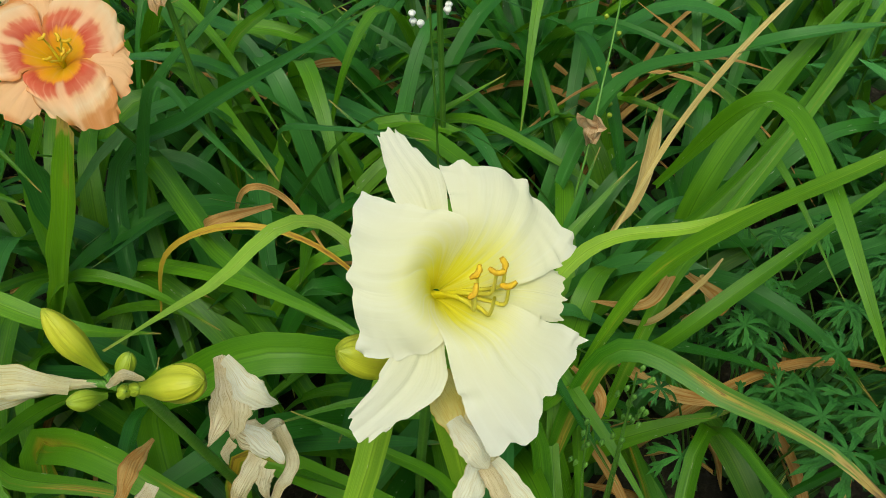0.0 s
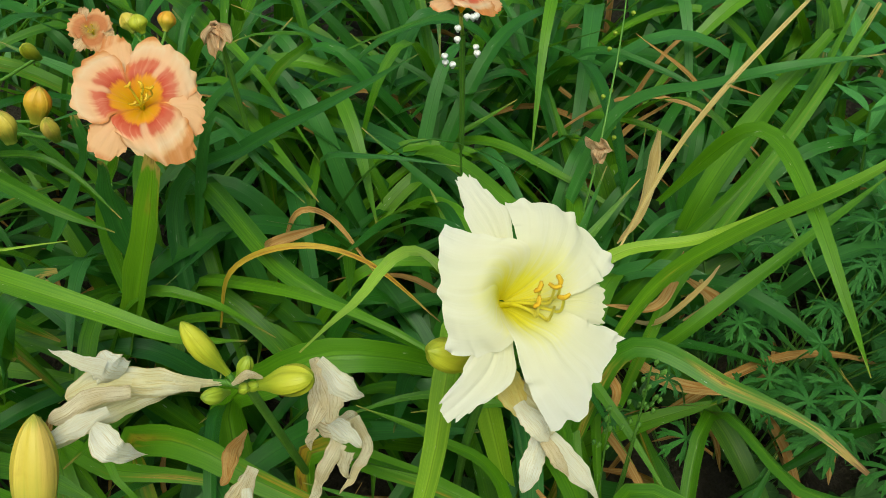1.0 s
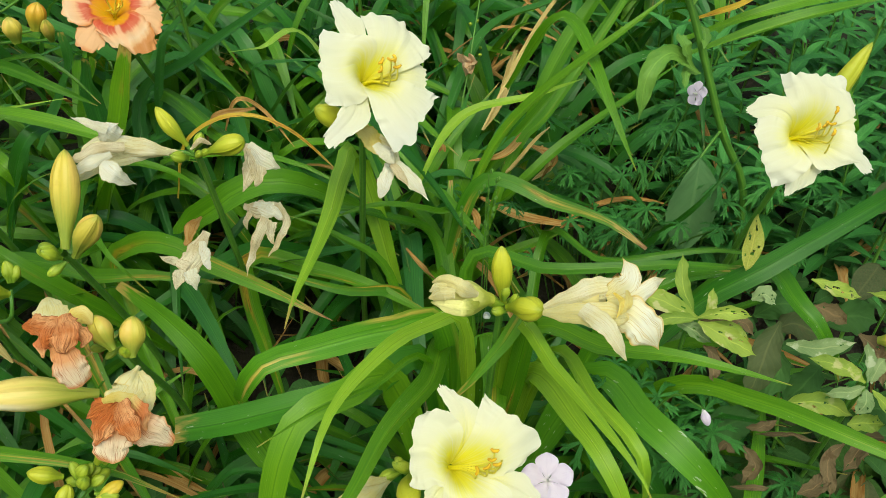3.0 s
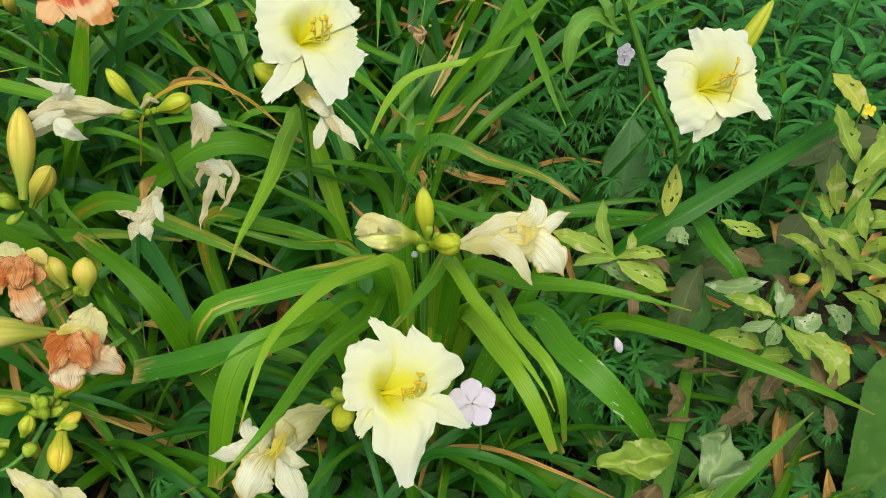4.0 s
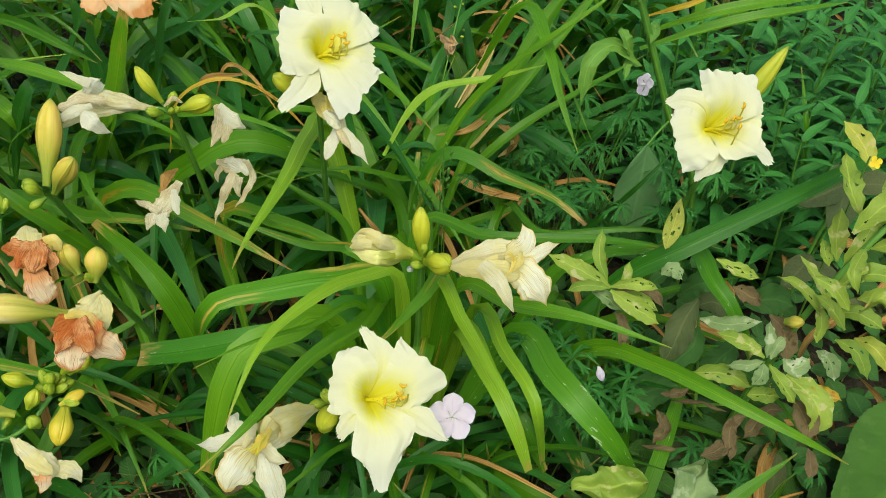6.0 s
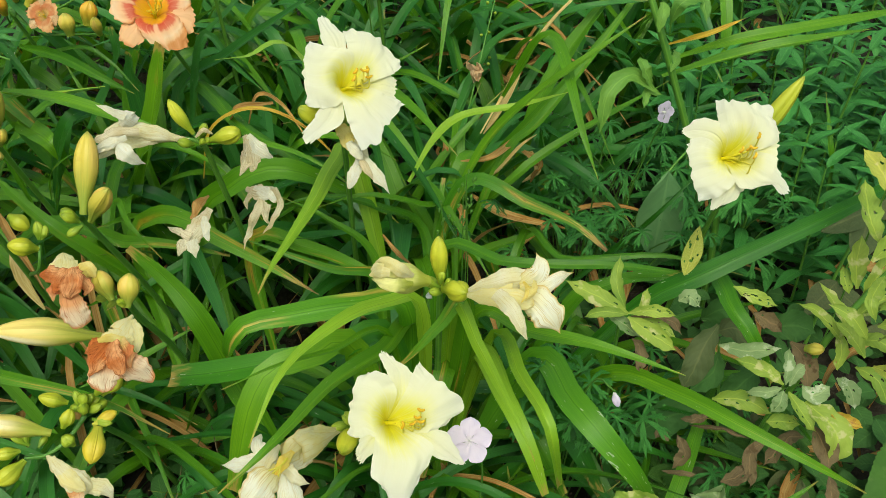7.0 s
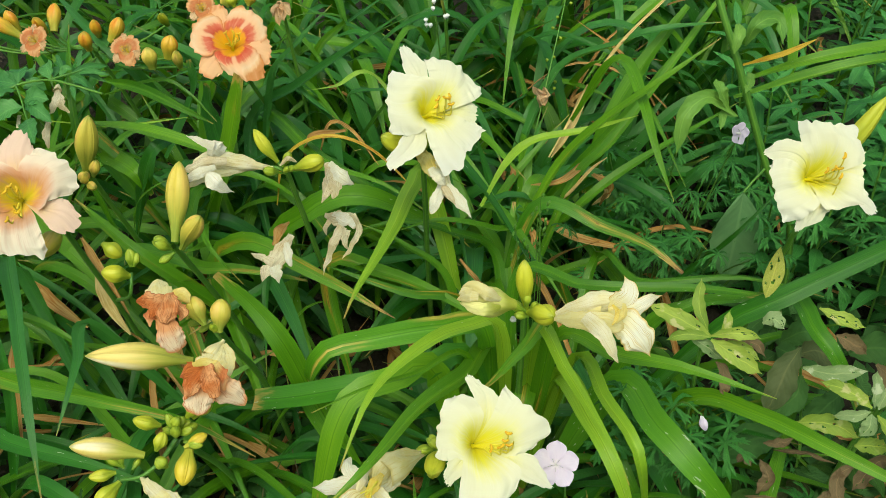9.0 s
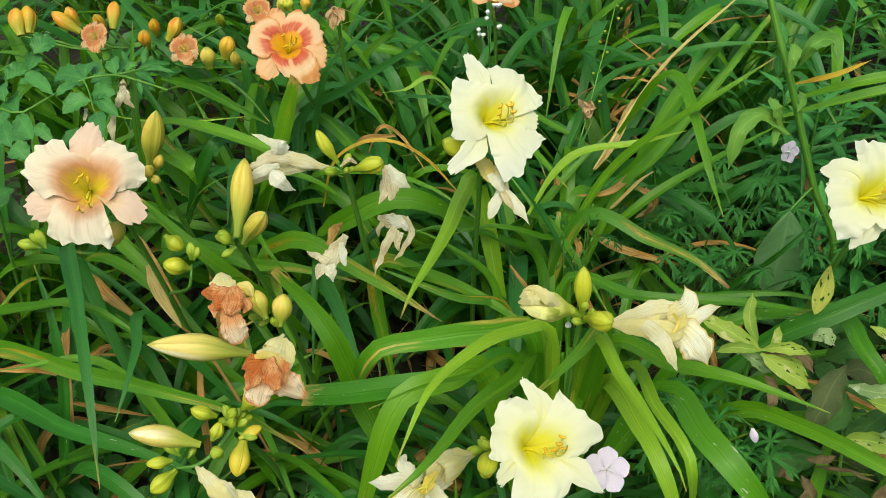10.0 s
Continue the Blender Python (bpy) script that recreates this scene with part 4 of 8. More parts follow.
laid(left_clump, [(-0.274, 0.066, 0.08), (-0.375, 0.119, 0.22), (-0.474, 0.091, 0.24)], 0.012, strap_yellow, blunt=0, seed=76)
laid(cream_clump, [(0.12, 0.12, 0.08), (0.177, 0.321, 0.2), (0.211, 0.22, 0.26), (0.305, 0.204, 0.28), (0.391, 0.207, 0.25)], 0.014, strap_green, blunt=0, seed=77)
laid(back_clump, [(0.1, 0.28, 0.1), (0.093, 0.358, 0.2), (0.061, 0.304, 0.26), (0.005, 0.271, 0.3), (-0.051, 0.286, 0.27)], 0.012, strap_green, blunt=0, seed=78)
laid(left_clump, [(-0.389, 0.375, 0.18), (-0.329, 0.323, 0.3), (-0.303, 0.33, 0.36), (-0.283, 0.346, 0.355)], 0.020, strap_blue, blunt=0.2, seed=79)
laid(orange_clump, [(-0.33, 0.36, 0.2), (-0.414, 0.395, 0.34), (-0.356, 0.355, 0.32), (-0.316, 0.364, 0.26)], 0.022, strap_yellow, blunt=0.1, seed=80)
laid(left_clump, [(-0.3, 0.25, 0.1), (-0.486, 0.33, 0.3), (-0.419, 0.336, 0.35), (-0.345, 0.36, 0.37)], 0.016, strap_green, blunt=0, seed=81)
laid(left_clump, [(-0.438, 0.375, 0.36), (-0.354, 0.348, 0.37), (-0.269, 0.348, 0.38)], 0.0035, strap_pale, blunt=0, seed=82)

laid(cream_clump, [(0.05, 0.09, 0.12), (0.053, 0.139, 0.265), (0.004, 0.127, 0.285), (-0.056, 0.108, 0.29), (-0.091, 0.098, 0.29), (-0.108, 0.095, 0.27), (-0.124, 0.113, 0.22)], 0.0248, strap_patched, blunt=0.45, seed=100)
laid(cream_clump, [(0.07, 0.09, 0.12), (0.065, 0.118, 0.29), (0.033, 0.1, 0.315), (0.007, 0.074, 0.328), (-0.022, 0.036, 0.335), (-0.039, 0.004, 0.338), (-0.049, -0.023, 0.33), (-0.06, -0.047, 0.31)], 0.0154, strap_lime, blunt=0, seed=101)
laid(cream_clump, [(0.06, 0.07, 0.1), (0.035, 0.119, 0.25), (-0.015, 0.09, 0.262), (-0.067, 0.084, 0.255), (-0.122, 0.084, 0.24), (-0.171, 0.089, 0.226)], 0.0253, strap_spotted, blunt=0.9, seed=102)
laid(cream_clump, [(0.06, 0.08, 0.12), (0.036, 0.104, 0.27), (-0.009, 0.059, 0.3), (-0.049, 0.023, 0.322), (-0.085, -0.008, 0.33)], 0.0074, strap_bright, blunt=0, seed=103)
laid(cream_clump, [(0.05, 0.06, 0.08), (0.006, 0.089, 0.265), (-0.03, 0.065, 0.285), (-0.062, 0.046, 0.288), (-0.079, 0.028, 0.265), (-0.091, 0.015, 0.225), (-0.107, 0.008, 0.16)], 0.0260, strap_bright, blunt=0.5, seed=104)
laid(cream_clump, [(0.08, 0.07, 0.1), (0.057, 0.155, 0.22), (0.034, 0.071, 0.285), (0.001, -0.005, 0.335), (-0.022, -0.067, 0.362), (-0.04, -0.097, 0.366), (-0.065, -0.108, 0.345)], 0.0232, strap_bright, blunt=0, seed=105)
laid(cream_clump, [(0.09, 0.09, 0.14), (0.106, 0.071, 0.35), (0.084, 0.058, 0.335), (0.061, 0.048, 0.31), (0.046, 0.047, 0.29)], 0.0176, strap_green, blunt=0.1, seed=106)
laid(cream_clump, [(0.08, 0.09, 0.08), (0.095, 0.158, 0.23), (0.091, 0.1, 0.25), (0.084, 0.064, 0.245), (0.074, 0.048, 0.19), (0.066, 0.037, 0.14)], 0.0255, strap_bright, blunt=0.3, seed=107)
laid(cream_clump, [(0.085, 0.09, 0.14), (0.094, 0.08, 0.335), (0.113, 0.013, 0.36), (0.128, -0.043, 0.376), (0.141, -0.079, 0.376), (0.149, -0.09, 0.36)], 0.0149, strap_lime, blunt=0, seed=108)
laid(cream_clump, [(0.085, 0.08, 0.1), (0.115, 0.1, 0.25), (0.138, 0.017, 0.29), (0.155, -0.023, 0.28), (0.171, -0.039, 0.235)], 0.0220, strap_lime, blunt=0.3, seed=109)
laid(cream_clump, [(0.09, 0.08, 0.1), (0.132, 0.097, 0.275), (0.15, 0.032, 0.3), (0.166, -0.013, 0.308), (0.173, -0.028, 0.29), (0.187, -0.015, 0.21)], 0.0155, strap_lime, blunt=0.4, seed=110)
laid(cream_clump, [(0.1, 0.08, 0.08), (0.171, 0.103, 0.235), (0.197, 0.038, 0.262), (0.222, 0.003, 0.255), (0.25, -0.008, 0.22), (0.275, -0.006, 0.17)], 0.0286, strap_nibbled, blunt=0.4, seed=111)
laid(cream_clump, [(0.1, 0.07, 0.05), (0.164, 0.132, 0.16), (0.197, 0.069, 0.185), (0.217, 0.043, 0.17), (0.238, 0.026, 0.13)], 0.0286, strap_dark, blunt=0.3, seed=112)
laid(cream_clump, [(0.09, 0.06, 0.05), (0.148, 0.133, 0.14), (0.176, 0.063, 0.17), (0.205, 0.032, 0.12)], 0.0265, strap_green, blunt=0.3, seed=113)
laid(cream_clump, [(0.09, 0.09, 0.14), (0.114, 0.1, 0.3), (0.158, 0.051, 0.335), (0.2, 0.026, 0.35), (0.233, 0.01, 0.352), (0.271, -0.004, 0.347)], 0.0183, strap_bright, blunt=0, seed=114)
laid(right_clump, [(0.17, 0.13, 0.1), (0.237, 0.092, 0.23), (0.284, 0.042, 0.27), (0.326, -0.006, 0.288), (0.378, -0.037, 0.28), (0.427, -0.044, 0.25)], 0.0181, strap_bright, blunt=0, seed=115)
laid(cream_clump, [(0.08, 0.15, 0.12), (0.082, 0.217, 0.27), (0.143, 0.177, 0.295), (0.196, 0.168, 0.3), (0.249, 0.167, 0.3), (0.325, 0.177, 0.28)], 0.0134, strap_green, blunt=0.3, seed=116)
laid(right_clump, [(0.15, 0.15, 0.08), (0.211, 0.177, 0.23), (0.243, 0.171, 0.268), (0.27, 0.176, 0.275), (0.321, 0.194, 0.26)], 0.0197, strap_nibbled, blunt=0.4, seed=117)
laid(right_clump, [(0.18, 0.13, 0.15), (0.2743, 0.1599, 0.25), (0.329, 0.1601, 0.295), (0.3977, 0.181, 0.32), (0.4667, 0.2103, 0.335), (0.5266, 0.2449, 0.34), (0.6065, 0.2976, 0.335)], 0.0205, strap_spotted, blunt=0, seed=118)
laid(right_clump, [(0.18, 0.16, 0.1), (0.338, 0.21, 0.245), (0.363, 0.14, 0.265), (0.385, 0.117, 0.24), (0.411, 0.115, 0.19)], 0.0225, strap_nibbled, blunt=0.5, seed=119)
laid(cream_clump, [(0.035, 0.235, 0.12), (-0.011, 0.323, 0.31), (-0.025, 0.276, 0.338), (-0.036, 0.204, 0.348), (-0.049, 0.149, 0.352), (-0.062, 0.106, 0.352), (-0.068, 0.076, 0.35)], 0.0210, strap_lime, blunt=0, seed=120)
laid(back_clump, [(-0.15, 0.22, 0.12), (-0.19, 0.319, 0.22), (-0.15, 0.313, 0.275), (-0.109, 0.312, 0.3), (-0.073, 0.314, 0.297), (-0.04, 0.331, 0.265), (0.014, 0.347, 0.215), (0.031, 0.348, 0.195)], 0.0311, strap_green, blunt=0, seed=121)
laid(cream_clump, [(-0.19, 0.15, 0.15), (-0.253, 0.28, 0.22), (-0.229, 0.273, 0.262), (-0.191, 0.254, 0.282), (-0.148, 0.236, 0.268), (-0.101, 0.222, 0.248), (-0.044, 0.2, 0.224)], 0.0250, strap_yellow, blunt=0, seed=122)
laid(cream_clump, [(-0.06, 0.06, 0.1), (-0.116, 0.105, 0.2), (-0.138, 0.114, 0.275), (-0.166, 0.132, 0.31), (-0.194, 0.136, 0.346)], 0.0279, strap_green, blunt=0.25, seed=123)
laid(cream_clump, [(-0.1, 0.2, 0.1), (-0.126, 0.278, 0.225), (-0.061, 0.264, 0.23), (-0.003, 0.238, 0.225), (0.055, 0.216, 0.2)], 0.0209, strap_yellow, blunt=0.1, seed=124)
laid(cream_clump, [(-0.24, 0.16, 0.1), (-0.317, 0.299, 0.2), (-0.259, 0.267, 0.235), (-0.206, 0.258, 0.24), (-0.143, 0.246, 0.235)], 0.0188, strap_yellow, blunt=0.1, seed=125)
laid(left_clump, [(-0.42, 0.03, 0.1), (-0.552, 0.168, 0.2), (-0.434, 0.139, 0.285), (-0.377, 0.123, 0.3), (-0.329, 0.105, 0.285), (-0.298, 0.095, 0.26)], 0.0177, strap_green, blunt=0, seed=126)
laid(left_clump, [(-0.37, 0.14, 0.12), (-0.431, 0.209, 0.3), (-0.373, 0.101, 0.325), (-0.341, 0.037, 0.32), (-0.323, -0.007, 0.3), (-0.311, -0.049, 0.26)], 0.0183, strap_blue, blunt=0, seed=127)
laid(left_clump, [(-0.45, 0.03, 0.1), (-0.533, 0.144, 0.2), (-0.381, 0.083, 0.25), (-0.292, 0.05, 0.27), (-0.211, 0.035, 0.26), (-0.157, 0.028, 0.22)], 0.0199, strap_yellow, blunt=0, seed=128)
laid(left_clump, [(-0.44, -0.02, 0.08), (-0.519, 0.106, 0.17), (-0.401, 0.053, 0.2), (-0.316, 0.028, 0.205), (-0.248, 0.019, 0.18)], 0.0232, strap_dark, blunt=0, seed=129)
laid(left_clump, [(-0.26, 0.14, 0.14), (-0.329, 0.135, 0.28), (-0.31, 0.067, 0.305), (-0.306, 0.025, 0.3), (-0.31, 0.001, 0.285)], 0.0143, strap_blue, blunt=0, seed=130)
laid(left_clump, [(-0.486, 0.295, 0.19), (-0.423, 0.226, 0.22), (-0.385, 0.208, 0.2)], 0.0200, strap_dry, blunt=0.1, seed=131)
laid(left_clump, [(-0.394, 0.278, 0.22), (-0.345, 0.2, 0.24), (-0.322, 0.179, 0.22)], 0.0172, strap_straw, blunt=0.1, seed=132)
laid(left_clump, [(-0.418, 0.313, 0.24), (-0.366, 0.243, 0.25), (-0.327, 0.199, 0.23)], 0.0105, strap_dry, blunt=0.1, seed=133)
laid(left_clump, [(-0.503, 0.257, 0.15), (-0.455, 0.159, 0.18), (-0.414, 0.077, 0.17)], 0.0133, strap_dry, blunt=0.1, seed=134)
laid(left_clump, [(-0.505, 0.125, 0.2), (-0.464, 0.13, 0.2), (-0.429, 0.134, 0.18)], 0.0113, strap_dry, blunt=0.1, seed=135)
laid(back_clump, [(0.19, 0.613, 0.26), (0.156, 0.513, 0.25), (0.135, 0.498, 0.22)], 0.0135, strap_straw, blunt=0.1, seed=136)
laid(back_clump, [(0.181, 0.455, 0.25), (0.139, 0.38, 0.27), (0.104, 0.398, 0.25)], 0.0096, strap_dry, blunt=0.1, seed=137)
laid(back_clump, [(0.191, 0.433, 0.24), (0.2, 0.42, 0.22), (0.182, 0.422, 0.2)], 0.0112, strap_straw, blunt=0.1, seed=138)
laid(back_clump, [(0.118, 0.397, 0.2), (0.154, 0.35, 0.21), (0.231, 0.359, 0.18)], 0.0115, strap_dry, blunt=0.2, seed=139)
laid(cream_clump, [(0.09, 0.363, 0.22), (0.106, 0.337, 0.22), (0.099, 0.326, 0.19)], 0.0105, strap_dry, blunt=0.1, seed=140)
laid(back_clump, [(0.295, 0.556, 0.4), (0.241, 0.53, 0.33), (0.202, 0.504, 0.26), (0.181, 0.486, 0.17)], 0.0221, strap_green, blunt=0.6, seed=141)
laid(left_clump, [(-0.4, 0.386, 0.31), (-0.335, 0.318, 0.335), (-0.319, 0.316, 0.3)], 0.0251, strap_bright, blunt=0.2, seed=160)
laid(orange_clump, [(-0.408, 0.465, 0.36), (-0.346, 0.425, 0.37), (-0.296, 0.4, 0.36), (-0.262, 0.398, 0.34)], 0.0153, strap_green, blunt=0, seed=161)
laid(left_clump, [(-0.374, 0.249, 0.24), (-0.336, 0.252, 0.27), (-0.292, 0.24, 0.28), (-0.244, 0.221, 0.27)], 0.0184, strap_green, blunt=0, seed=162)
laid(orange_clump, [(-0.377, 0.501, 0.22), (-0.339, 0.511, 0.28), (-0.316, 0.508, 0.33), (-0.318, 0.514, 0.36)], 0.0225, strap_blue, blunt=0.3, seed=163)
laid(orange_clump, [(-0.284, 0.46, 0.24), (-0.288, 0.464, 0.31), (-0.279, 0.453, 0.36)], 0.0247, strap_blue, blunt=0.4, seed=164)
laid(back_clump, [(0.087, 0.356, 0.2), (0.132, 0.378, 0.29), (0.178, 0.365, 0.36), (0.23, 0.347, 0.42), (0.283, 0.356, 0.46)], 0.0143, strap_bright, blunt=0, seed=170)
laid(back_clump, [(0.156, 0.476, 0.29), (0.187, 0.441, 0.382), (0.204, 0.415, 0.402), (0.214, 0.358, 0.392), (0.225, 0.298, 0.362), (0.241, 0.266, 0.326)], 0.0151, strap_green, blunt=0, seed=171)
laid(back_clump, [(0.045, 0.344, 0.26), (0.074, 0.374, 0.3), (0.106, 0.387, 0.322), (0.162, 0.386, 0.335), (0.226, 0.423, 0.33)], 0.0104, strap_lime, blunt=0, seed=172)
laid(right_clump, [(0.33, 0.424, 0.35), (0.417, 0.404, 0.395), (0.483, 0.413, 0.405), (0.557, 0.446, 0.4)], 0.0175, strap_bright, blunt=0, seed=173)
laid(right_clump, [(0.344, 0.462, 0.35), (0.404, 0.429, 0.395), (0.493, 0.444, 0.405), (0.584, 0.484, 0.4), (0.648, 0.522, 0.39)], 0.0143, strap_bright, blunt=0, seed=174)
laid(right_clump, [(0.332, 0.434, 0.385), (0.367, 0.413, 0.41), (0.412, 0.438, 0.416)], 0.0078, strap_golden, blunt=0, seed=175)
laid(left_clump, [(-0.383, 0.355, 0.37), (-0.306, 0.31, 0.39), (-0.239, 0.286, 0.385), (-0.186, 0.274, 0.37), (-0.153, 0.295, 0.34)], 0.0168, strap_bright, blunt=0, seed=176)


def scatter_blades(parent, cx, cy, n, reach, top, mats, seed, spread=0.06, width=(0.009, 0.023), sector=(0, 360)):
    """Random arching leaves that rise from one root stock."""
    r = random.Random(seed)
    for i in range(n):
        a = radians(r.uniform(*sector))
        d = np.array([math.cos(a), math.sin(a), 0])
        R = reach * r.uniform(0.5, 1.15)
        h = top * r.uniform(0.55, 1.0) * (1.0 if r.random() < 0.8 else 0.6)
        b = np.array([cx + r.uniform(-1, 1) * spread, cy + r.uniform(-1, 1) * spread, 0.0])
        side = np.array([-d[1], d[0], 0]) * r.uniform(-0.12, 0.12) * R
        drop = r.uniform(0.1, 0.7) if r.random() < 0.85 else r.uniform(0.8, 1.2)
        straight = r.random() < 0.35
        pts = [b, b + d * 0.14 * R + np.array([0, 0, 0.55 * h]), b + d * 0.42 * R + side * 0.4 + np.array([0, 0, 0.95 * h]),
               b + d * 0.72 * R + side + np.array([0, 0, h * (1 - 0.25 * drop)]), b + d * R + side * 1.4 + np.array([0, 0, h * (1 - drop)])]
        if straight:
            pts = [b, b + d * 0.22 * R + np.array([0, 0, 0.42 * h]), b + d * 0.5 * R + side * 0.5 + np.array([0, 0, 0.8 * h]), b + d * 0.85 * R + side + np.array([0, 0, 1.04 * h])]
        mat = r.choice(mats)
        blade(parent, pts, r.uniform(*width) * (0.5 if mat is strap_dry else 1.0), mat, fold=r.uniform(0.15, 0.4), twist=r.uniform(-35, 35), roll=r.uniform(-12, 12), seed=r.randrange(9999))


GREENS = [strap_green] * 6 + [strap_dark] * 3 + [strap_yellow]
MIXED = [strap_green] * 7 + [strap_dark] * 3 + [strap_yellow] * 2 + [strap_dry]
# mostly darker leaf colours, standing in for shade low down and behind
SHADE_TONES = [strap_dark] * 5 + [strap_blue] * 3 + [strap_green] * 2 + [strap_dry]
BLUES = [strap_blue] * 3 + [strap_green] * 3 + [strap_dark] * 2
WIDE = (0.013, 0.027)
scatter_blades(cream_clump, 0.06, 0.10, 85, 0.27, 0.17, GREENS + SHADE_TONES, 11, width=(0.007, 0.018))
scatter_blades(back_clump, 0.03, 0.42, 62, 0.31, 0.25, SHADE_TONES, 12, 0.09, WIDE)
scatter_blades(back_clump, 0.16, 0.55, 42, 0.36, 0.28, SHADE_TONES, 13, 0.1, WIDE, sector=(-20, 160))
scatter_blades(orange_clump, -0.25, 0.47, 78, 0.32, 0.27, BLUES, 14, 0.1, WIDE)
scatter_blades(left_clump, -0.28, 0.18, 90, 0.28, 0.20, MIXED + SHADE_TONES, 15, 0.09, width=(0.007, 0.019))
scatter_blades(right_clump, 0.24, 0.22, 26, 0.28, 0.18, MIXED, 16, 0.06)
# some rear and low clumps get their shade through the darker leaf mix
for k, (x, y, n, top, mats) in enumerate([(0.05, 0.80, 62, 0.33, SHADE_TONES), (-0.30, 0.85, 70, 0.33, BLUES), (-0.62, 0.72, 60, 0.32, GREENS), (-0.62, 0.35, 70, 0.27, GREENS), (-0.55, 0.02, 60, 0.22, SHADE_TONES + MIXED),
                                          (-0.05, -0.06, 30, 0.13, SHADE_TONES), (-0.33, -0.06, 30, 0.13, SHADE_TONES), (0.25, -0.10, 30, 0.14, GREENS), (0.40, 0.80, 55, 0.33, SHADE_TONES), (-0.1, 1.2, 60, 0.36, BLUES), (0.45, 1.2, 60, 0.36, BLUES), (-0.6, 1.15, 60, 0.36, BLUES), (-1.0, 0.9, 60, 0.34, BLUES), (-1.0, 1.4, 50, 0.36, BLUES), (0.9, 1.3, 50, 0.34, BLUES), (0.18, 0.98, 60, 0.36, SHADE_TONES), (-0.12, 0.66, 60, 0.31, BLUES), (0.22, 1.45, 50, 0.38, BLUES)]):
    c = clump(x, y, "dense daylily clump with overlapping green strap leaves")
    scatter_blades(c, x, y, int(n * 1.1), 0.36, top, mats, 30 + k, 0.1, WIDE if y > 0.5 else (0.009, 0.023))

# ---------------------------------------------------------------- daylily stems with flowers
CREAM = (cream_petal, cream_sepal, throat_green, stamen_yellow, anther_orange)
PEACH = (orange_petal, orange_sepal, throat_green, stamen_yellow, anther_orange)
BLUSH = (pink_petal, pink_sepal, throat_green, stamen_yellow, anther_orange)


def lily(label, pts, r0=0.0036, r1=0.0026):
    t = thing("daylily", pts[0], label, "flower", "flowering daylily stems")
    t.location = (0, 0, 0)
    stalk(t, pts, r0, r1, stalk_green)
    return t


# tall cream flower
s = lily("daylily stem with a large open cream flower, yellow throat", [(-0.02, 0.34, 0), (-0.015, 0.29, 0.2), (-0.008, 0.235, 0.36), (-0.006, 0.215, 0.42)])
TALL_PETALS = [([(-0.0, 10.1), (2.4, 17.5), (-1.0, 24.7), (-21.5, 32.0), (-33.4, 39.5)], [(-39.0, 21.7), (-41.2, 10.5), (-41.4, -5.7)], [(-10.9, -7.4), (-11.2, -16.8), (-18.1, -22.4), (-30.6, -22.4), (-41.5, -19.9)], 2),
          ([(-1.1, 12.3), (-1.7, 24.6), (-2.2, 35.9), (-3.7, 44.8)], [(6.7, 42.2), (22.5, 36.8), (32.9, 23.0)], [(9.9, -2.5), (24.5, -2.0), (35.7, 1.9), (42.6, 7.7)], 0),
          ([(13.0, -9.0), (24.0, -17.4), (31.9, -20.2), (38.9, -26.2)], [(30.3, -36.0), (17.9, -48.0), (15.3, -57.5), (7.3, -59.0)], [(-12.1, -7.2), (-11.8, -18.3), (-11.0, -31.3), (-6.7, -48.8), (-1.6, -61.0)], 4)]
TALL_SEPALS = [([(-11.8, 15.9), (-18.9, 29.0), (-21.9, 34.5), (-23.2, 53.0)], [(-22.8, 58.5), (-18.0, 59.3)], [(-2.9, 20.7), (-2.1, 39.0), (-6.3, 44.7), (-10.6, 50.4), (-14.5, 57.0)], 0),
          ([(-19.8, -10.0), (-31.6, -22.1), (-37.7, -30.3), (-43.3, -35.2)], [(-47.8, -40.3), (-47.5, -47.6), (-42.5, -49.5)], [(-11.0, -18.4), (-12.1, -32.1), (-18.3, -39.4), (-28.8, -43.5), (-36.9, -47.1)], 0),
          ([(25.4, 3.4), (35.8, -1.2)], [(35.3, -9.3)], [(20.2, -15.2), (32.1, -19.4)], 0)]
bloom(s, (0.0092, 0.2048, 0.4786), (0.13, -0.64, 0.77), TALL_PETALS, TALL_SEPALS, CREAM, (-0.006, 0.216, 0.42), [(2.0, 2.3), (-0.0, -4.0), (8.0, 1.4), (12.3, 3.7), (12.1, -3.8)], (5.5, -6.9), seed=3, lean=(-11, -2))
bud(s, (-0.008, 0.213, 0.425), (-0.038, 0.191, 0.457), 0.0088, bud_yellow, fat=0.62, sharp=0.1)
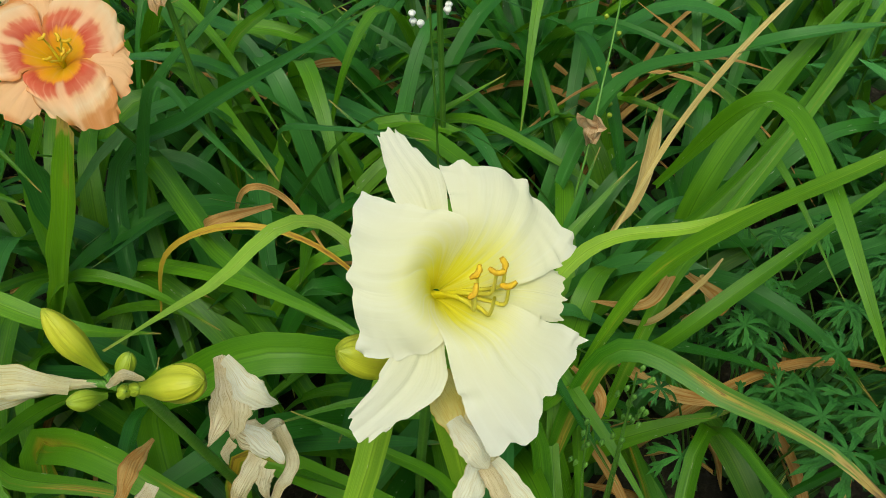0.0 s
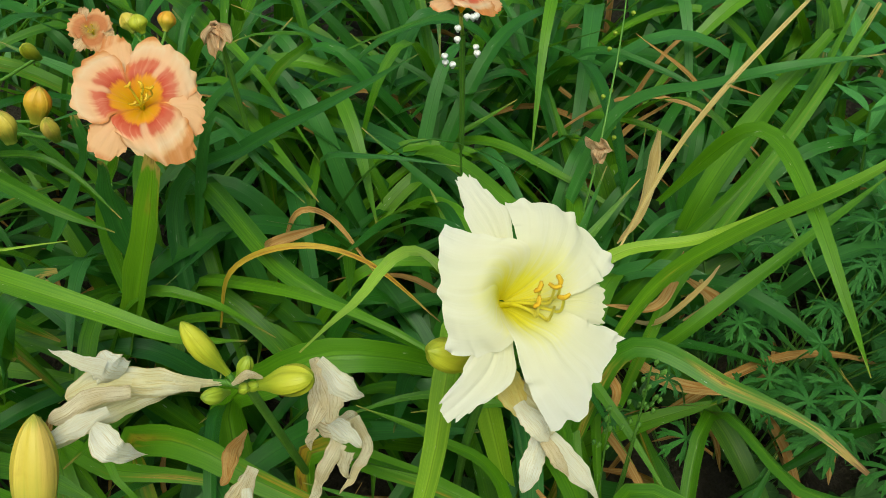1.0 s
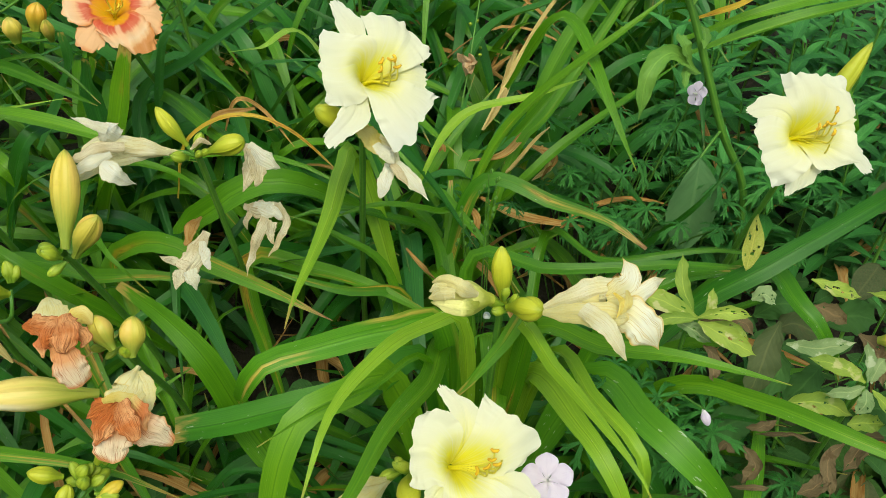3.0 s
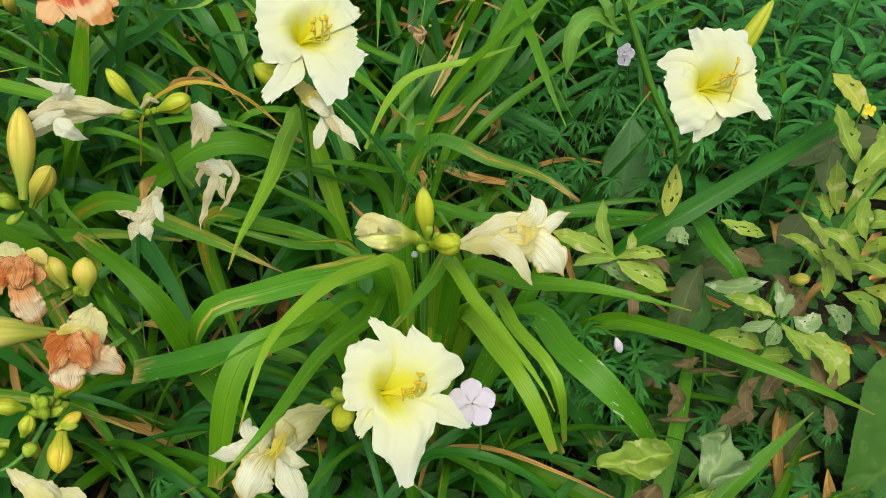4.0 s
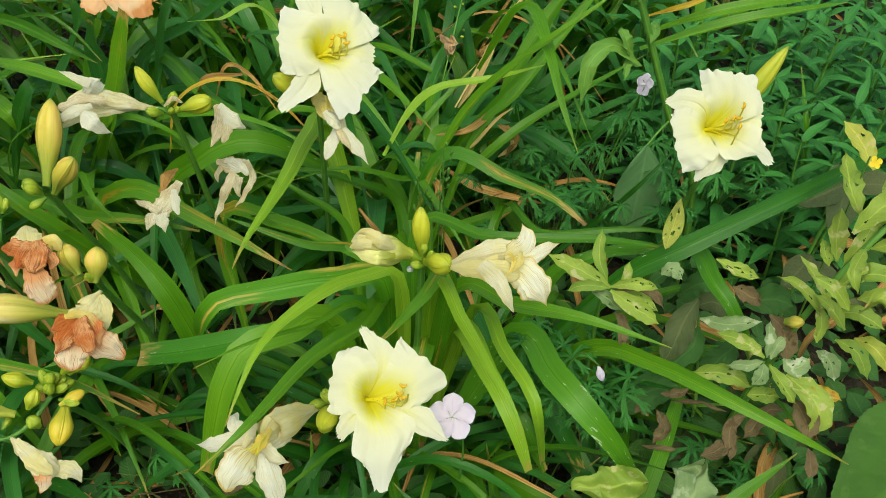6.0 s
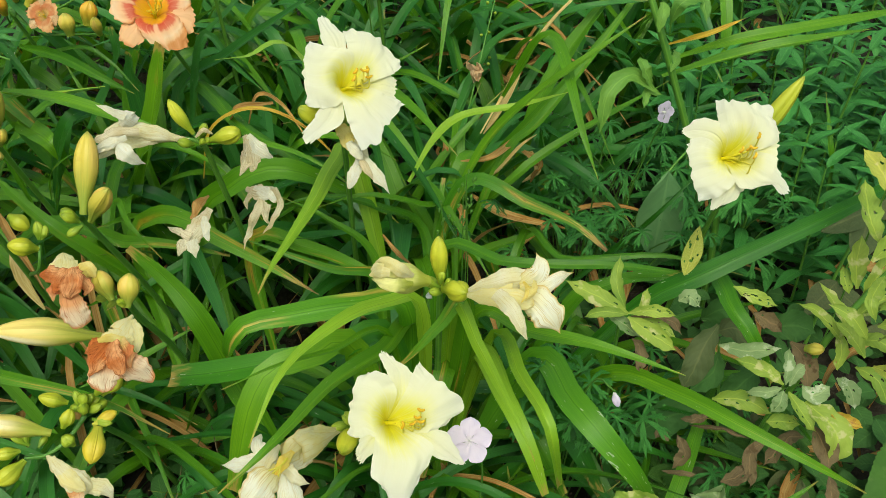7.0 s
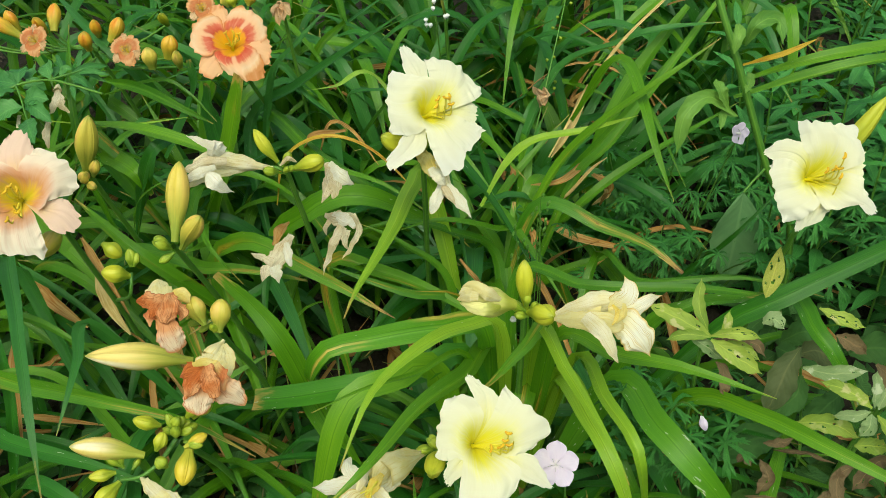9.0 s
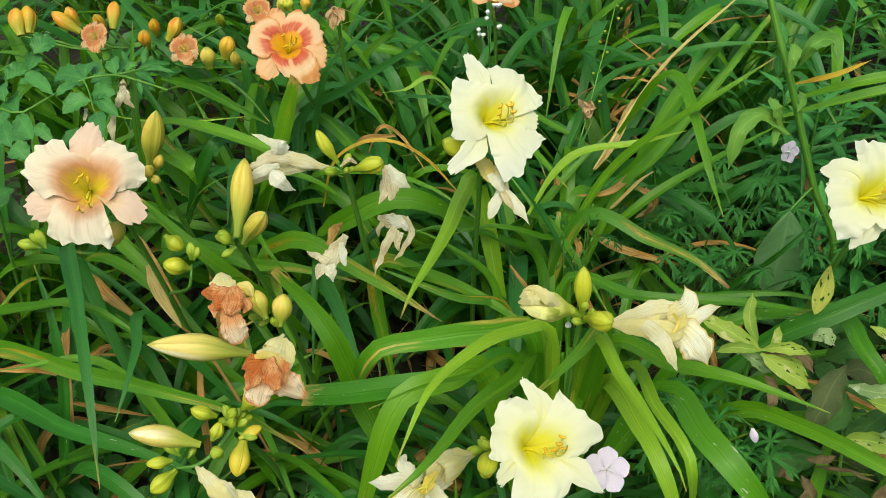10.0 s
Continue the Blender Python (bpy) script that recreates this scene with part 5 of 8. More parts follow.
wilted(s, (-0.004, 0.212, 0.425), (0.0016, 0.1957, 0.4240), [([(-0.0069, 0.2062, 0.43), (0.0014, 0.1871, 0.43), (0.0075, 0.1756, 0.425)], [0.011, 0.015, 0.01], spent_gold),
       ([(0.0035, 0.1905, 0.43), (0.0136, 0.1748, 0.428), (0.0185, 0.1677, 0.42)], [0.0098, 0.0128, 0.0079]),
       ([(0.0037, 0.1791, 0.432), (0.0117, 0.1659, 0.432), (0.0163, 0.1625, 0.425)], [0.0068, 0.0117, 0.0068], spent_white),
       ([(0.0145, 0.1693, 0.42), (0.009, 0.155, 0.415), (0.0042, 0.1474, 0.405)], [0.0088, 0.0107, 0.0049], spent_white),
       ([(0.0178, 0.1666, 0.422), (0.03, 0.152, 0.415), (0.0403, 0.1415, 0.405)], [0.0077, 0.0106, 0.001], spent_white),
       ([(0.0152, 0.1639, 0.424), (0.0214, 0.1548, 0.42), (0.026, 0.1519, 0.412)], [0.0058, 0.0068, 0.0024], spent_tan)], 0.006, spent_cream, "pale withered flower hanging limp", 5, spent_gold, crumple=0.0012)

# cream stem with buds and a withered white flower
s = lily("daylily stem with green buds and a withered white flower", [(-0.12, 0.34, 0), (-0.128, 0.28, 0.2), (-0.134, 0.222, 0.39), (-0.134, 0.214, 0.41)])
bud(s, (-0.139, 0.212, 0.416), (-0.158, 0.221, 0.446), 0.0062, bud_yellow, fat=0.55)
stalk(s, [(-0.134, 0.211, 0.407), (-0.137, 0.211, 0.412), (-0.1395, 0.2125, 0.4165)], 0.0019, 0.0017, stalk_green, "bud_stalk")
stalk(s, [(-0.134, 0.211, 0.407), (-0.140, 0.2105, 0.410), (-0.147, 0.2095, 0.4125)], 0.0020, 0.0016, stalk_green, "bud_stalk")
bud(s, (-0.124, 0.206, 0.413), (-0.094, 0.201, 0.4255), 0.0084, bud_yellow, fat=0.62, sharp=0.0)
stalk(s, [(-0.134, 0.211, 0.407), (-0.129, 0.208, 0.411), (-0.123, 0.2058, 0.4135)], 0.0020, 0.0022, stalk_green, "bud_stalk")
cluster(s, (-0.134, 0.211, 0.408), (0, -0.3, 0.8), 4, 0.016, bud_green, 4)
wilted(s, (-0.143, 0.210, 0.411), (-0.1829, 0.1995, 0.4240), [([(-0.1514, 0.2042, 0.416), (-0.1687, 0.1999, 0.425), (-0.1908, 0.1948, 0.432), (-0.2095, 0.1889, 0.43)], [0.0053, 0.0138, 0.0181, 0.0128], spent_cream),
       ([(-0.1576, 0.207, 0.414), (-0.1783, 0.1954, 0.422), (-0.1964, 0.1824, 0.425), (-0.2115, 0.1675, 0.42)], [0.0053, 0.0128, 0.0149, 0.0053], spent_cream),
       ([(-0.1839, 0.1989, 0.434), (-0.1886, 0.1958, 0.442), (-0.1938, 0.2051, 0.444)], [0.0137, 0.019, 0.0106]),
       ([(-0.1879, 0.1933, 0.446), (-0.1993, 0.1937, 0.452), (-0.2128, 0.1988, 0.455)], [0.0084, 0.0058, 0.0008]),
       ([(-0.1938, 0.1731, 0.434), (-0.1817, 0.1595, 0.432), (-0.1753, 0.1607, 0.424), (-0.1697, 0.1659, 0.416)], [0.0041, 0.0154, 0.0102, 0.0008]),
       ([(-0.1776, 0.1885, 0.434), (-0.1932, 0.1825, 0.438), (-0.21, 0.1718, 0.436)], [0.0063, 0.0084, 0.0084], spent_tan),
       ([(-0.1847, 0.177, 0.436), (-0.1968, 0.1685, 0.436), (-0.2101, 0.1653, 0.43)], [0.0052, 0.0093, 0.0073])], 0.0068, spent_white, "papery white withered flower", 6, spent_cream, crumple=0.0010)

# centre of the near clump: half-open bud and closing flower
s = lily("daylily stem with buds, a half-open bud and a closing cream flower", [(0.075, 0.10, 0), (0.08, 0.085, 0.2), (0.083, 0.066, 0.36), (0.083, 0.062, 0.376)])
bud(s, (0.084, 0.06, 0.378), (0.082, 0.071, 0.421), 0.0072, bud_yellow, "slender upright yellow-green bud", 0.6)
bud(s, (0.0742, 0.0548, 0.3880), (0.0334, 0.0426, 0.4080), 0.0125, bud_cream, "half-open plump pale yellow bud", 0.42, "opening_bud", neck=0.35, sharp=0.2)
wilted(s, (0.0624, 0.0449, 0.4), (0.0572, 0.0441, 0.402), [([(0.0634, 0.0423, 0.405), (0.0524, 0.0383, 0.417), (0.0414, 0.0452, 0.418), (0.034, 0.0497, 0.412)], [0.0042, 0.011, 0.0085, 0.0034], spent_yellow),
       ([(0.0467, 0.0292, 0.421), (0.0391, 0.0303, 0.421), (0.0308, 0.0349, 0.413)], [0.0067, 0.0092, 0.0034], spent_yellow),
       ([(0.0636, 0.0359, 0.404), (0.0531, 0.0222, 0.415), (0.0424, 0.0255, 0.414), (0.0321, 0.0364, 0.408)], [0.0042, 0.01, 0.0092, 0.0025], bud_cream),
       ([(0.0421, 0.0363, 0.42), (0.036, 0.0379, 0.419), (0.0314, 0.0394, 0.414)], [0.0051, 0.0059, 0.0021], spent_yellow)], 0.003, spent_yellow, "opening sepals", 7, bud_yellow, "bud_tip", 0.0004)
bud(s, (0.086, 0.054, 0.380), (0.103, 0.030, 0.400), 0.0088, bud_yellow, fat=0.6)
cluster(s, (0.085, 0.058, 0.376), (0, -0.4, 0.8), 6, 0.018, bud_green, 8)
wilted(s, (0.098, 0.042, 0.388), (0.1414, 0.028, 0.406), [([(0.1035, 0.0332, 0.398), (0.1201, 0.0287, 0.411), (0.1386, 0.0283, 0.418), (0.1531, 0.0282, 0.42)], [0.0042, 0.0118, 0.0169, 0.0118], spent_cream),
       ([(0.1035, 0.0302, 0.398), (0.1197, 0.0151, 0.411), (0.1355, 0.0071, 0.417), (0.1519, 0.0056, 0.414)], [0.0042, 0.0125, 0.0166, 0.0125], spent_yellow),
       ([(0.1428, 0.0241, 0.414), (0.1536, 0.0236, 0.425), (0.1566, 0.0298, 0.43), (0.154, 0.041, 0.432)], [0.0125, 0.0166, 0.0125, 0.0008], spent_striped),
       ([(0.1427, 0.0202, 0.412), (0.1607, 0.0194, 0.42), (0.1721, 0.0253, 0.423), (0.1822, 0.0327, 0.42)], [0.0125, 0.015, 0.0092, 0.0008], spent_striped),
       ([(0.1406, 0.0202, 0.412), (0.1539, 0.0058, 0.415), (0.1639, -0.0026, 0.408), (0.1711, -0.0045, 0.394)], [0.0124, 0.0247, 0.0247, 0.0021], spent_striped),
       ([(0.1235, 0.0139, 0.417), (0.1336, -0.0026, 0.42), (0.1404, -0.0126, 0.412), (0.1455, -0.018, 0.402)], [0.0105, 0.0129, 0.0097, 0.0032], spent_cream),
       ([(0.1519, 0.0179, 0.426), (0.15, 0.0074, 0.426), (0.1444, 0.0031, 0.42)], [0.0024, 0.0053, 0.0016], spent_gold),
       ([(0.1439, 0.0187, 0.424), (0.1468, 0.008, 0.426), (0.1418, 0.001, 0.421)], [0.002, 0.0045, 0.0016], spent_throat)], 0.0100, spent_yellow, "closing pale yellow trumpet with veined petals", 9, spent_yellow, name="closing_bloom", crumple=0.0007)
bud(s, (0.076, 0.068, 0.356), (0.0725, 0.066, 0.3615), 0.0026, white_drop, "small white droplet", 0.5, "droplet")

# low cream flower
s = lily("short daylily stem with open cream flower and closing flower", [(0.03, 0.08, 0), (0.025, 0.05, 0.15), (0.02, 0.012, 0.262)])
LOW_PETALS = [([(-2.3, 12.3), (-1.5, 22.5), (-5.7, 32.2), (-13.9, 37.4), (-23.7, 38.7)], [(-32.2, 32.3), (-37.2, 16.8), (-39.8, 0.8)], [(-11.8, -9.1), (-14.8, -13.6), (-24.4, -10.7), (-31.9, -12.5), (-39.8, -10.2)], 2),
          ([(3.3, 13.6), (9.4, 29.5), (13.3, 37.4), (17.9, 44.0)], [(25.5, 33.8), (37.0, 23.9), (49.6, 13.1), (49.3, 4.3)], [(9.6, -9.9), (26.3, -10.1), (36.1, -5.6)], 0),
          ([(9.6, -9.9), (24.2, -20.1), (22.8, -31.0), (11.4, -48.9), (3.1, -63.0)], [(0.1, -71.0), (-8.4, -69.7)], [(-16.7, -8.4), (-21.4, -24.1), (-23.8, -41.1), (-15.7, -49.1), (-10.5, -59.9)], 4)]
LOW_SEPALS = [([(-6.1, 14.8), (-7.6, 33.7), (-11.5, 43.8), (-14.4, 50.9)], [(-10.8, 53.4)], [(9.6, 17.0), (11.0, 35.6), (1.6, 44.3), (-6.5, 50.3)], 0),
          ([(30.5, -9.8), (37.6, -13.7), (44.3, -27.0), (48.3, -35.3)], [(49.3, -37.1)], [(12.9, -17.3), (23.9, -29.1), (35.8, -34.4), (46.2, -37.9)], 3),
          ([(-24.9, -8.5), (-32.1, -14.5), (-34.9, -24.2)], [(-33.9, -29.6)], [(-16.8, -16.6), (-21.0, -24.1), (-26.8, -28.2), (-30.5, -32.5)], 3)]
bloom(s, (0.0527, -0.0199, 0.3105), (0.05, -0.62, 0.78), LOW_PETALS, LOW_SEPALS, CREAM, (0.02, 0.012, 0.262), [(16.6, 6.1), (13.8, 0.6), (10.4, -3.8), (2.8, -4.1), (16.4, -2.6)], (20.0, -0.2), seed=4, span=0.064, lean=(-12, -3))
bud(s, (0.016, 0.008, 0.262), (0.010, -0.046, 0.304), 0.0085, bud_yellow, fat=0.65)
cluster(s, (0.016, 0.008, 0.262), (-0.3, -0.3, 0.6), 4, 0.017, bud_green, 14)
wilted(s, (0.0, 0.008, 0.256), (-0.0316, -0.0372, 0.2880), [([(-0.0029, 0.0041, 0.262), (-0.016, -0.0131, 0.278), (-0.026, -0.0326, 0.292), (-0.0336, -0.0499, 0.298)], [0.0053, 0.015, 0.0212, 0.0132], spent_yellow),
       ([(-0.0051, 0.0021, 0.262), (-0.016, -0.0194, 0.276), (-0.0236, -0.0395, 0.286), (-0.0305, -0.0527, 0.29)], [0.0044, 0.0132, 0.0167, 0.0106], spent_cream),
       ([(-0.0423, -0.0534, 0.296), (-0.0549, -0.0554, 0.302), (-0.0689, -0.0579, 0.302), (-0.0822, -0.0538, 0.297)], [0.01, 0.0158, 0.0108, 0.0008], spent_white),
       ([(-0.0403, -0.0519, 0.297), (-0.0497, -0.0493, 0.306), (-0.054, -0.0422, 0.31), (-0.0531, -0.033, 0.308)], [0.0083, 0.0141, 0.0108, 0.0042], spent_white),
       ([(-0.0372, -0.058, 0.302), (-0.045, -0.0746, 0.304), (-0.0522, -0.0827, 0.297), (-0.0566, -0.0864, 0.286)], [0.0114, 0.0252, 0.0269, 0.0106], spent_striped),
       ([(-0.0338, -0.0593, 0.298), (-0.0273, -0.0742, 0.294), (-0.0227, -0.083, 0.284), (-0.019, -0.09, 0.27)], [0.0107, 0.0189, 0.0164, 0.0066], spent_white),
       ([(-0.0333, -0.0583, 0.302), (-0.0246, -0.0682, 0.306), (-0.0185, -0.072, 0.304), (-0.0116, -0.07, 0.298)], [0.0089, 0.0114, 0.0081, 0.0008], spent_cream),
       ([(-0.0272, -0.0465, 0.306), (-0.0322, -0.0602, 0.31), (-0.0365, -0.069, 0.308)], [0.0041, 0.0098, 0.0065], spent_throat),
       ([(-0.0381, -0.0402, 0.304), (-0.041, -0.0547, 0.31), (-0.0445, -0.0637, 0.308)], [0.0033, 0.0082, 0.0049], spent_cream)], 0.0120, spent_yellow, "closing yellow trumpet with deep yellow throat", 10, spent_yellow, name="closing_bloom", crumple=0.0007)
for q in [(-0.0378, -0.0715, 0.314), (-0.0331, -0.0737, 0.314), (-0.0409, -0.0694, 0.314)]:
    stalk(s, [(-0.0288, -0.049, 0.305), (-0.0325, -0.0629, 0.312), q], 0.0007, 0.0006, stamen_yellow, "stamen")

# cream flower among the weeds
s = lily("daylily stem with square open cream flower beside tall weeds", [(0.345, 0.30, 0), (0.35, 0.26, 0.2), (0.352, 0.205, 0.385)])
RIGHT_PETALS = [([(-7.5, 11.2), (-17.8, 17.8), (-23.0, 29.0), (-27.6, 41.8)], [(-7.6, 43.1), (8.2, 43.9)], [(12.8, 4.8), (27.5, 13.6), (28.7, 24.6), (22.5, 34.6), (17.7, 46.7)], 0),
          ([(-16.4, 2.3), (-27.7, 6.3), (-38.2, 2.9), (-41.9, -2.5)], [(-34.0, -20.4), (-26.4, -37.4)], [(-2.7, -15.6), (4.5, -25.4), (-5.7, -39.8), (-19.2, -46.7)], 2),
          ([(13.1, 2.9), (30.3, 2.7), (34.1, -6.2), (39.2, -12.4), (46.7, -19.7)], [(47.8, -23.3), (44.8, -26.6)], [(1.7, -19.7), (10.8, -30.1), (26.8, -23.8), (32.5, -20.5), (39.8, -26.4)], 4)]
RIGHT_SEPALS = [([(-7.6, 12.2), (-21.0, 23.1), (-37.5, 22.1), (-46.5, 12.7)], [(-48.1, 8.6)], [(-21.0, 2.1), (-37.4, 3.5), (-42.3, 4.7)], 4),
          ([(17.0, 19.6), (29.4, 25.7)], [(30.8, 15.5)], [(23.0, -2.2), (33.5, -3.0)], 0),
          ([(-10.5, -28.7), (-10.2, -42.9), (-10.2, -51.0)], [(-6.5, -50.8)], [(12.6, -25.1), (10.6, -34.4), (5.6, -41.8), (-1.6, -44.8)], 0)]
bloom(s, (0.3326, 0.1684, 0.4316), (-0.24, -0.66, 0.70), RIGHT_PETALS, RIGHT_SEPALS, CREAM, (0.352, 0.205, 0.385), [(13.8, 14.4), (12.1, 3.7), (8.9, 3.7), (3.5, 0.5), (14.9, -2.0)], (12.9, -11.3), seed=6, lean=(-11, -4))
bud(s, (0.352, 0.21, 0.40), (0.397, 0.228, 0.470), 0.0085, bud_yellow, "long yellow bud", 0.5)

# peach flower with a red eye
s = lily("daylily stem with ruffled peach flower, red eye", [(-0.22, 0.60, 0), (-0.23, 0.57, 0.2), (-0.245, 0.50, 0.345)])
PEACH_PETALS = [([(-4.8, 14.7), (-4.7, 27.9), (-0.1, 39.2)], [(12.3, 47.8), (24.8, 39.3), (36.7, 28.7), (41.7, 15.5)], [(18.1, -3.6), (29.6, -7.0), (39.7, -1.1), (43.4, 5.0)], 0),
          ([(-6.0, 14.9), (-7.3, 29.1), (-14.1, 38.1), (-23.5, 41.2)], [(-34.1, 35.1), (-42.7, 21.1), (-45.8, 4.2)], [(-19.3, -9.7), (-22.6, -14.3), (-32.2, -14.1), (-41.1, -8.1)], 2),
          ([(21.4, -8.4), (29.3, -14.9), (34.4, -29.5), (34.6, -44.7)], [(29.2, -51.9), (13.3, -53.2), (-1.2, -45.0)], [(-16.3, -11.0), (-18.9, -16.2), (-15.4, -28.3), (-11.4, -36.6)], 4)]
PEACH_SEPALS = [([(-14.7, 17.0), (-23.1, 38.0), (-21.1, 47.9)], [(-15.7, 53.9), (-6.4, 52.1)], [(0.3, 23.6), (0.2, 44.1)], 0),
          ([(26.3, -2.2), (39.0, 2.6), (44.4, -2.2)], [(44.8, -15.9), (41.2, -29.7)], [(24.2, -17.1), (35.2, -32.3)], 3),
          ([(-21.8, -8.0), (-33.9, -12.6), (-38.3, -16.6)], [(-38.5, -31.0), (-28.9, -40.6)], [(-8.6, -20.8), (-12.6, -34.2), (-15.7, -37.1)], 0)]
bloom(s, (-0.2442, 0.4658, 0.4082), (0.12, -0.55, 0.83), PEACH_PETALS, PEACH_SEPALS, PEACH, (-0.245, 0.50, 0.345), [(5.6, 6.2), (7.8, -3.8), (-2.2, -7.5), (11.5, 0.0), (-2.9, 5.2)], (4.9, -1.6), seed=8, span=0.050, ruffle=1.7, reach=0.026, depth=0.022, sag=0.001)
for b, k in (((-0.262, 0.556, 0.425), 0), ((-0.238, 0.565, 0.422), 1), ((-0.276, 0.566, 0.42), 2)):
    bud(s, np.array([-0.25, 0.54, 0.385]) * 0.35 + np.array(b) * 0.65, b, 0.0075, (bud_yellow, bud_orange, bud_peach)[k], fat=0.55)
    stalk(s, [(-0.246, 0.52, 0.35), (-0.25, 0.54, 0.385), np.array([-0.25, 0.54, 0.385]) * 0.35 + np.array(b) * 0.65], 0.0016, 0.0012, stalk_green, "bud_stalk")

# blush flower
s = lily("daylily stem with ruffled blush-pink flower, yellow throat", [(-0.33, 0.24, 0), (-0.335, 0.21, 0.2), (-0.338, 0.165, 0.385)])
BLUSH_PETALS = [([(8.3, 8.3), (7.3, 16.7), (0.9, 25.8), (-7.2, 33.7), (-10.1, 44.0)], [(-23.7, 44.8), (-41.1, 33.3), (-46.7, 23.5), (-44.8, 15.0)], [(-6.2, -7.2), (-12.5, -10.8), (-24.7, -3.5), (-35.7, -4.1), (-41.0, 5.2)], 4),
          ([(8.1, 9.4), (6.6, 17.9), (12.5, 27.9), (23.4, 34.9)], [(34.7, 30.4), (43.7, 19.2), (50.6, 2.6)], [(12.8, -14.1), (15.0, -17.1), (28.2, -10.4), (44.0, -9.8)], 2),
          ([(9.1, -18.3), (10.2, -26.1), (11.6, -39.1), (11.6, -49.7)], [(5.5, -56.3), (-7.0, -49.8), (-26.7, -46.0)], [(-14.2, -10.4), (-24.4, -6.6), (-34.4, -19.8), (-38.7, -27.3), (-38.1, -35.4)], 0)]
BLUSH_SEPALS = [([(-5.8, 20.6), (-8.5, 33.9), (-2.9, 45.5), (5.7, 53.0)], [(13.9, 56.5), (19.5, 51.7)], [(14.7, 16.2), (22.3, 32.0), (22.2, 40.3)], 0),
          ([(20.1, -10.6), (34.1, -11.2), (41.6, -20.6)], [(42.4, -34.1), (36.2, -40.3), (24.1, -39.5)], [(13.0, -21.7), (17.5, -33.4)], 0),
          ([(-28.9, -2.1), (-41.0, 5.2), (-48.4, 1.8)], [(-52.0, -4.8), (-47.6, -18.3)], [(-21.8, -16.2), (-37.8, -23.0)], 0)]
bloom(s, (-0.3406, 0.1274, 0.4435), (0.28, -0.62, 0.73), BLUSH_PETALS, BLUSH_SEPALS, BLUSH, (-0.338, 0.165, 0.385), [(-0.6, 5.7), (3.8, 2.7), (-5.4, 2.7), (-0.2, -18.2), (-8.7, -21.3)], (-2.3, -10.6), seed=9, span=0.054, ruffle=2.4, sag=-0.003)
bud(s, (-0.340, 0.165, 0.375), (-0.338, 0.118, 0.384), 0.010, bud_peach)
cluster(s, (-0.385, 0.11, 0.385), (-0.3, -0.1, 0.6), 3, 0.02, bud_green, 16)

bud(s, (-0.2912, 0.1415, 0.3783), (-0.2746, 0.1355, 0.3676), 0.0075, bud_yellow, fat=0.5)
bud(s, (-0.2693, 0.1289, 0.3502), (-0.2896, 0.1202, 0.3629), 0.0085, bud_yellow, fat=0.5)
bud(s, (-0.2690, 0.1344, 0.3563), (-0.2693, 0.1420, 0.3717), 0.0048, bud_green, fat=0.5)
bud(s, (-0.2668, 0.1352, 0.3558), (-0.2619, 0.1416, 0.3667), 0.0042, bud_green, fat=0.5)
stalk(s, [(-0.335, 0.20, 0.25), (-0.2736, 0.1239, 0.3306), (-0.2685, 0.1312, 0.3523)], 0.002, 0.0015, stalk_green)
# tall peach bud
s = lily("daylily stem with one long peach bud and a short one", [(-0.20, 0.25, 0), (-0.208, 0.20, 0.2), (-0.217, 0.131, 0.375), (-0.218, 0.124, 0.39)])
bud(s, (-0.217, 0.126, 0.393), (-0.211, 0.167, 0.449), 0.0105, bud_peach, "long smooth peach bud", 0.62)
bud(s, (-0.210, 0.121, 0.390), (-0.184, 0.117, 0.428), 0.0088, bud_peach, fat=0.6)
cluster(s, (-0.217, 0.121, 0.388), (0, -0.5, 0.6), 4, 0.017, bud_green, 18)

# two spent orange flowers and a long pale bud
s = lily("daylily stem with two withered orange flowers and buds", [(-0.17, 0.17, 0), (-0.172, 0.13, 0.2), (-0.174, 0.075, 0.325), (-0.172, 0.06, 0.372)])
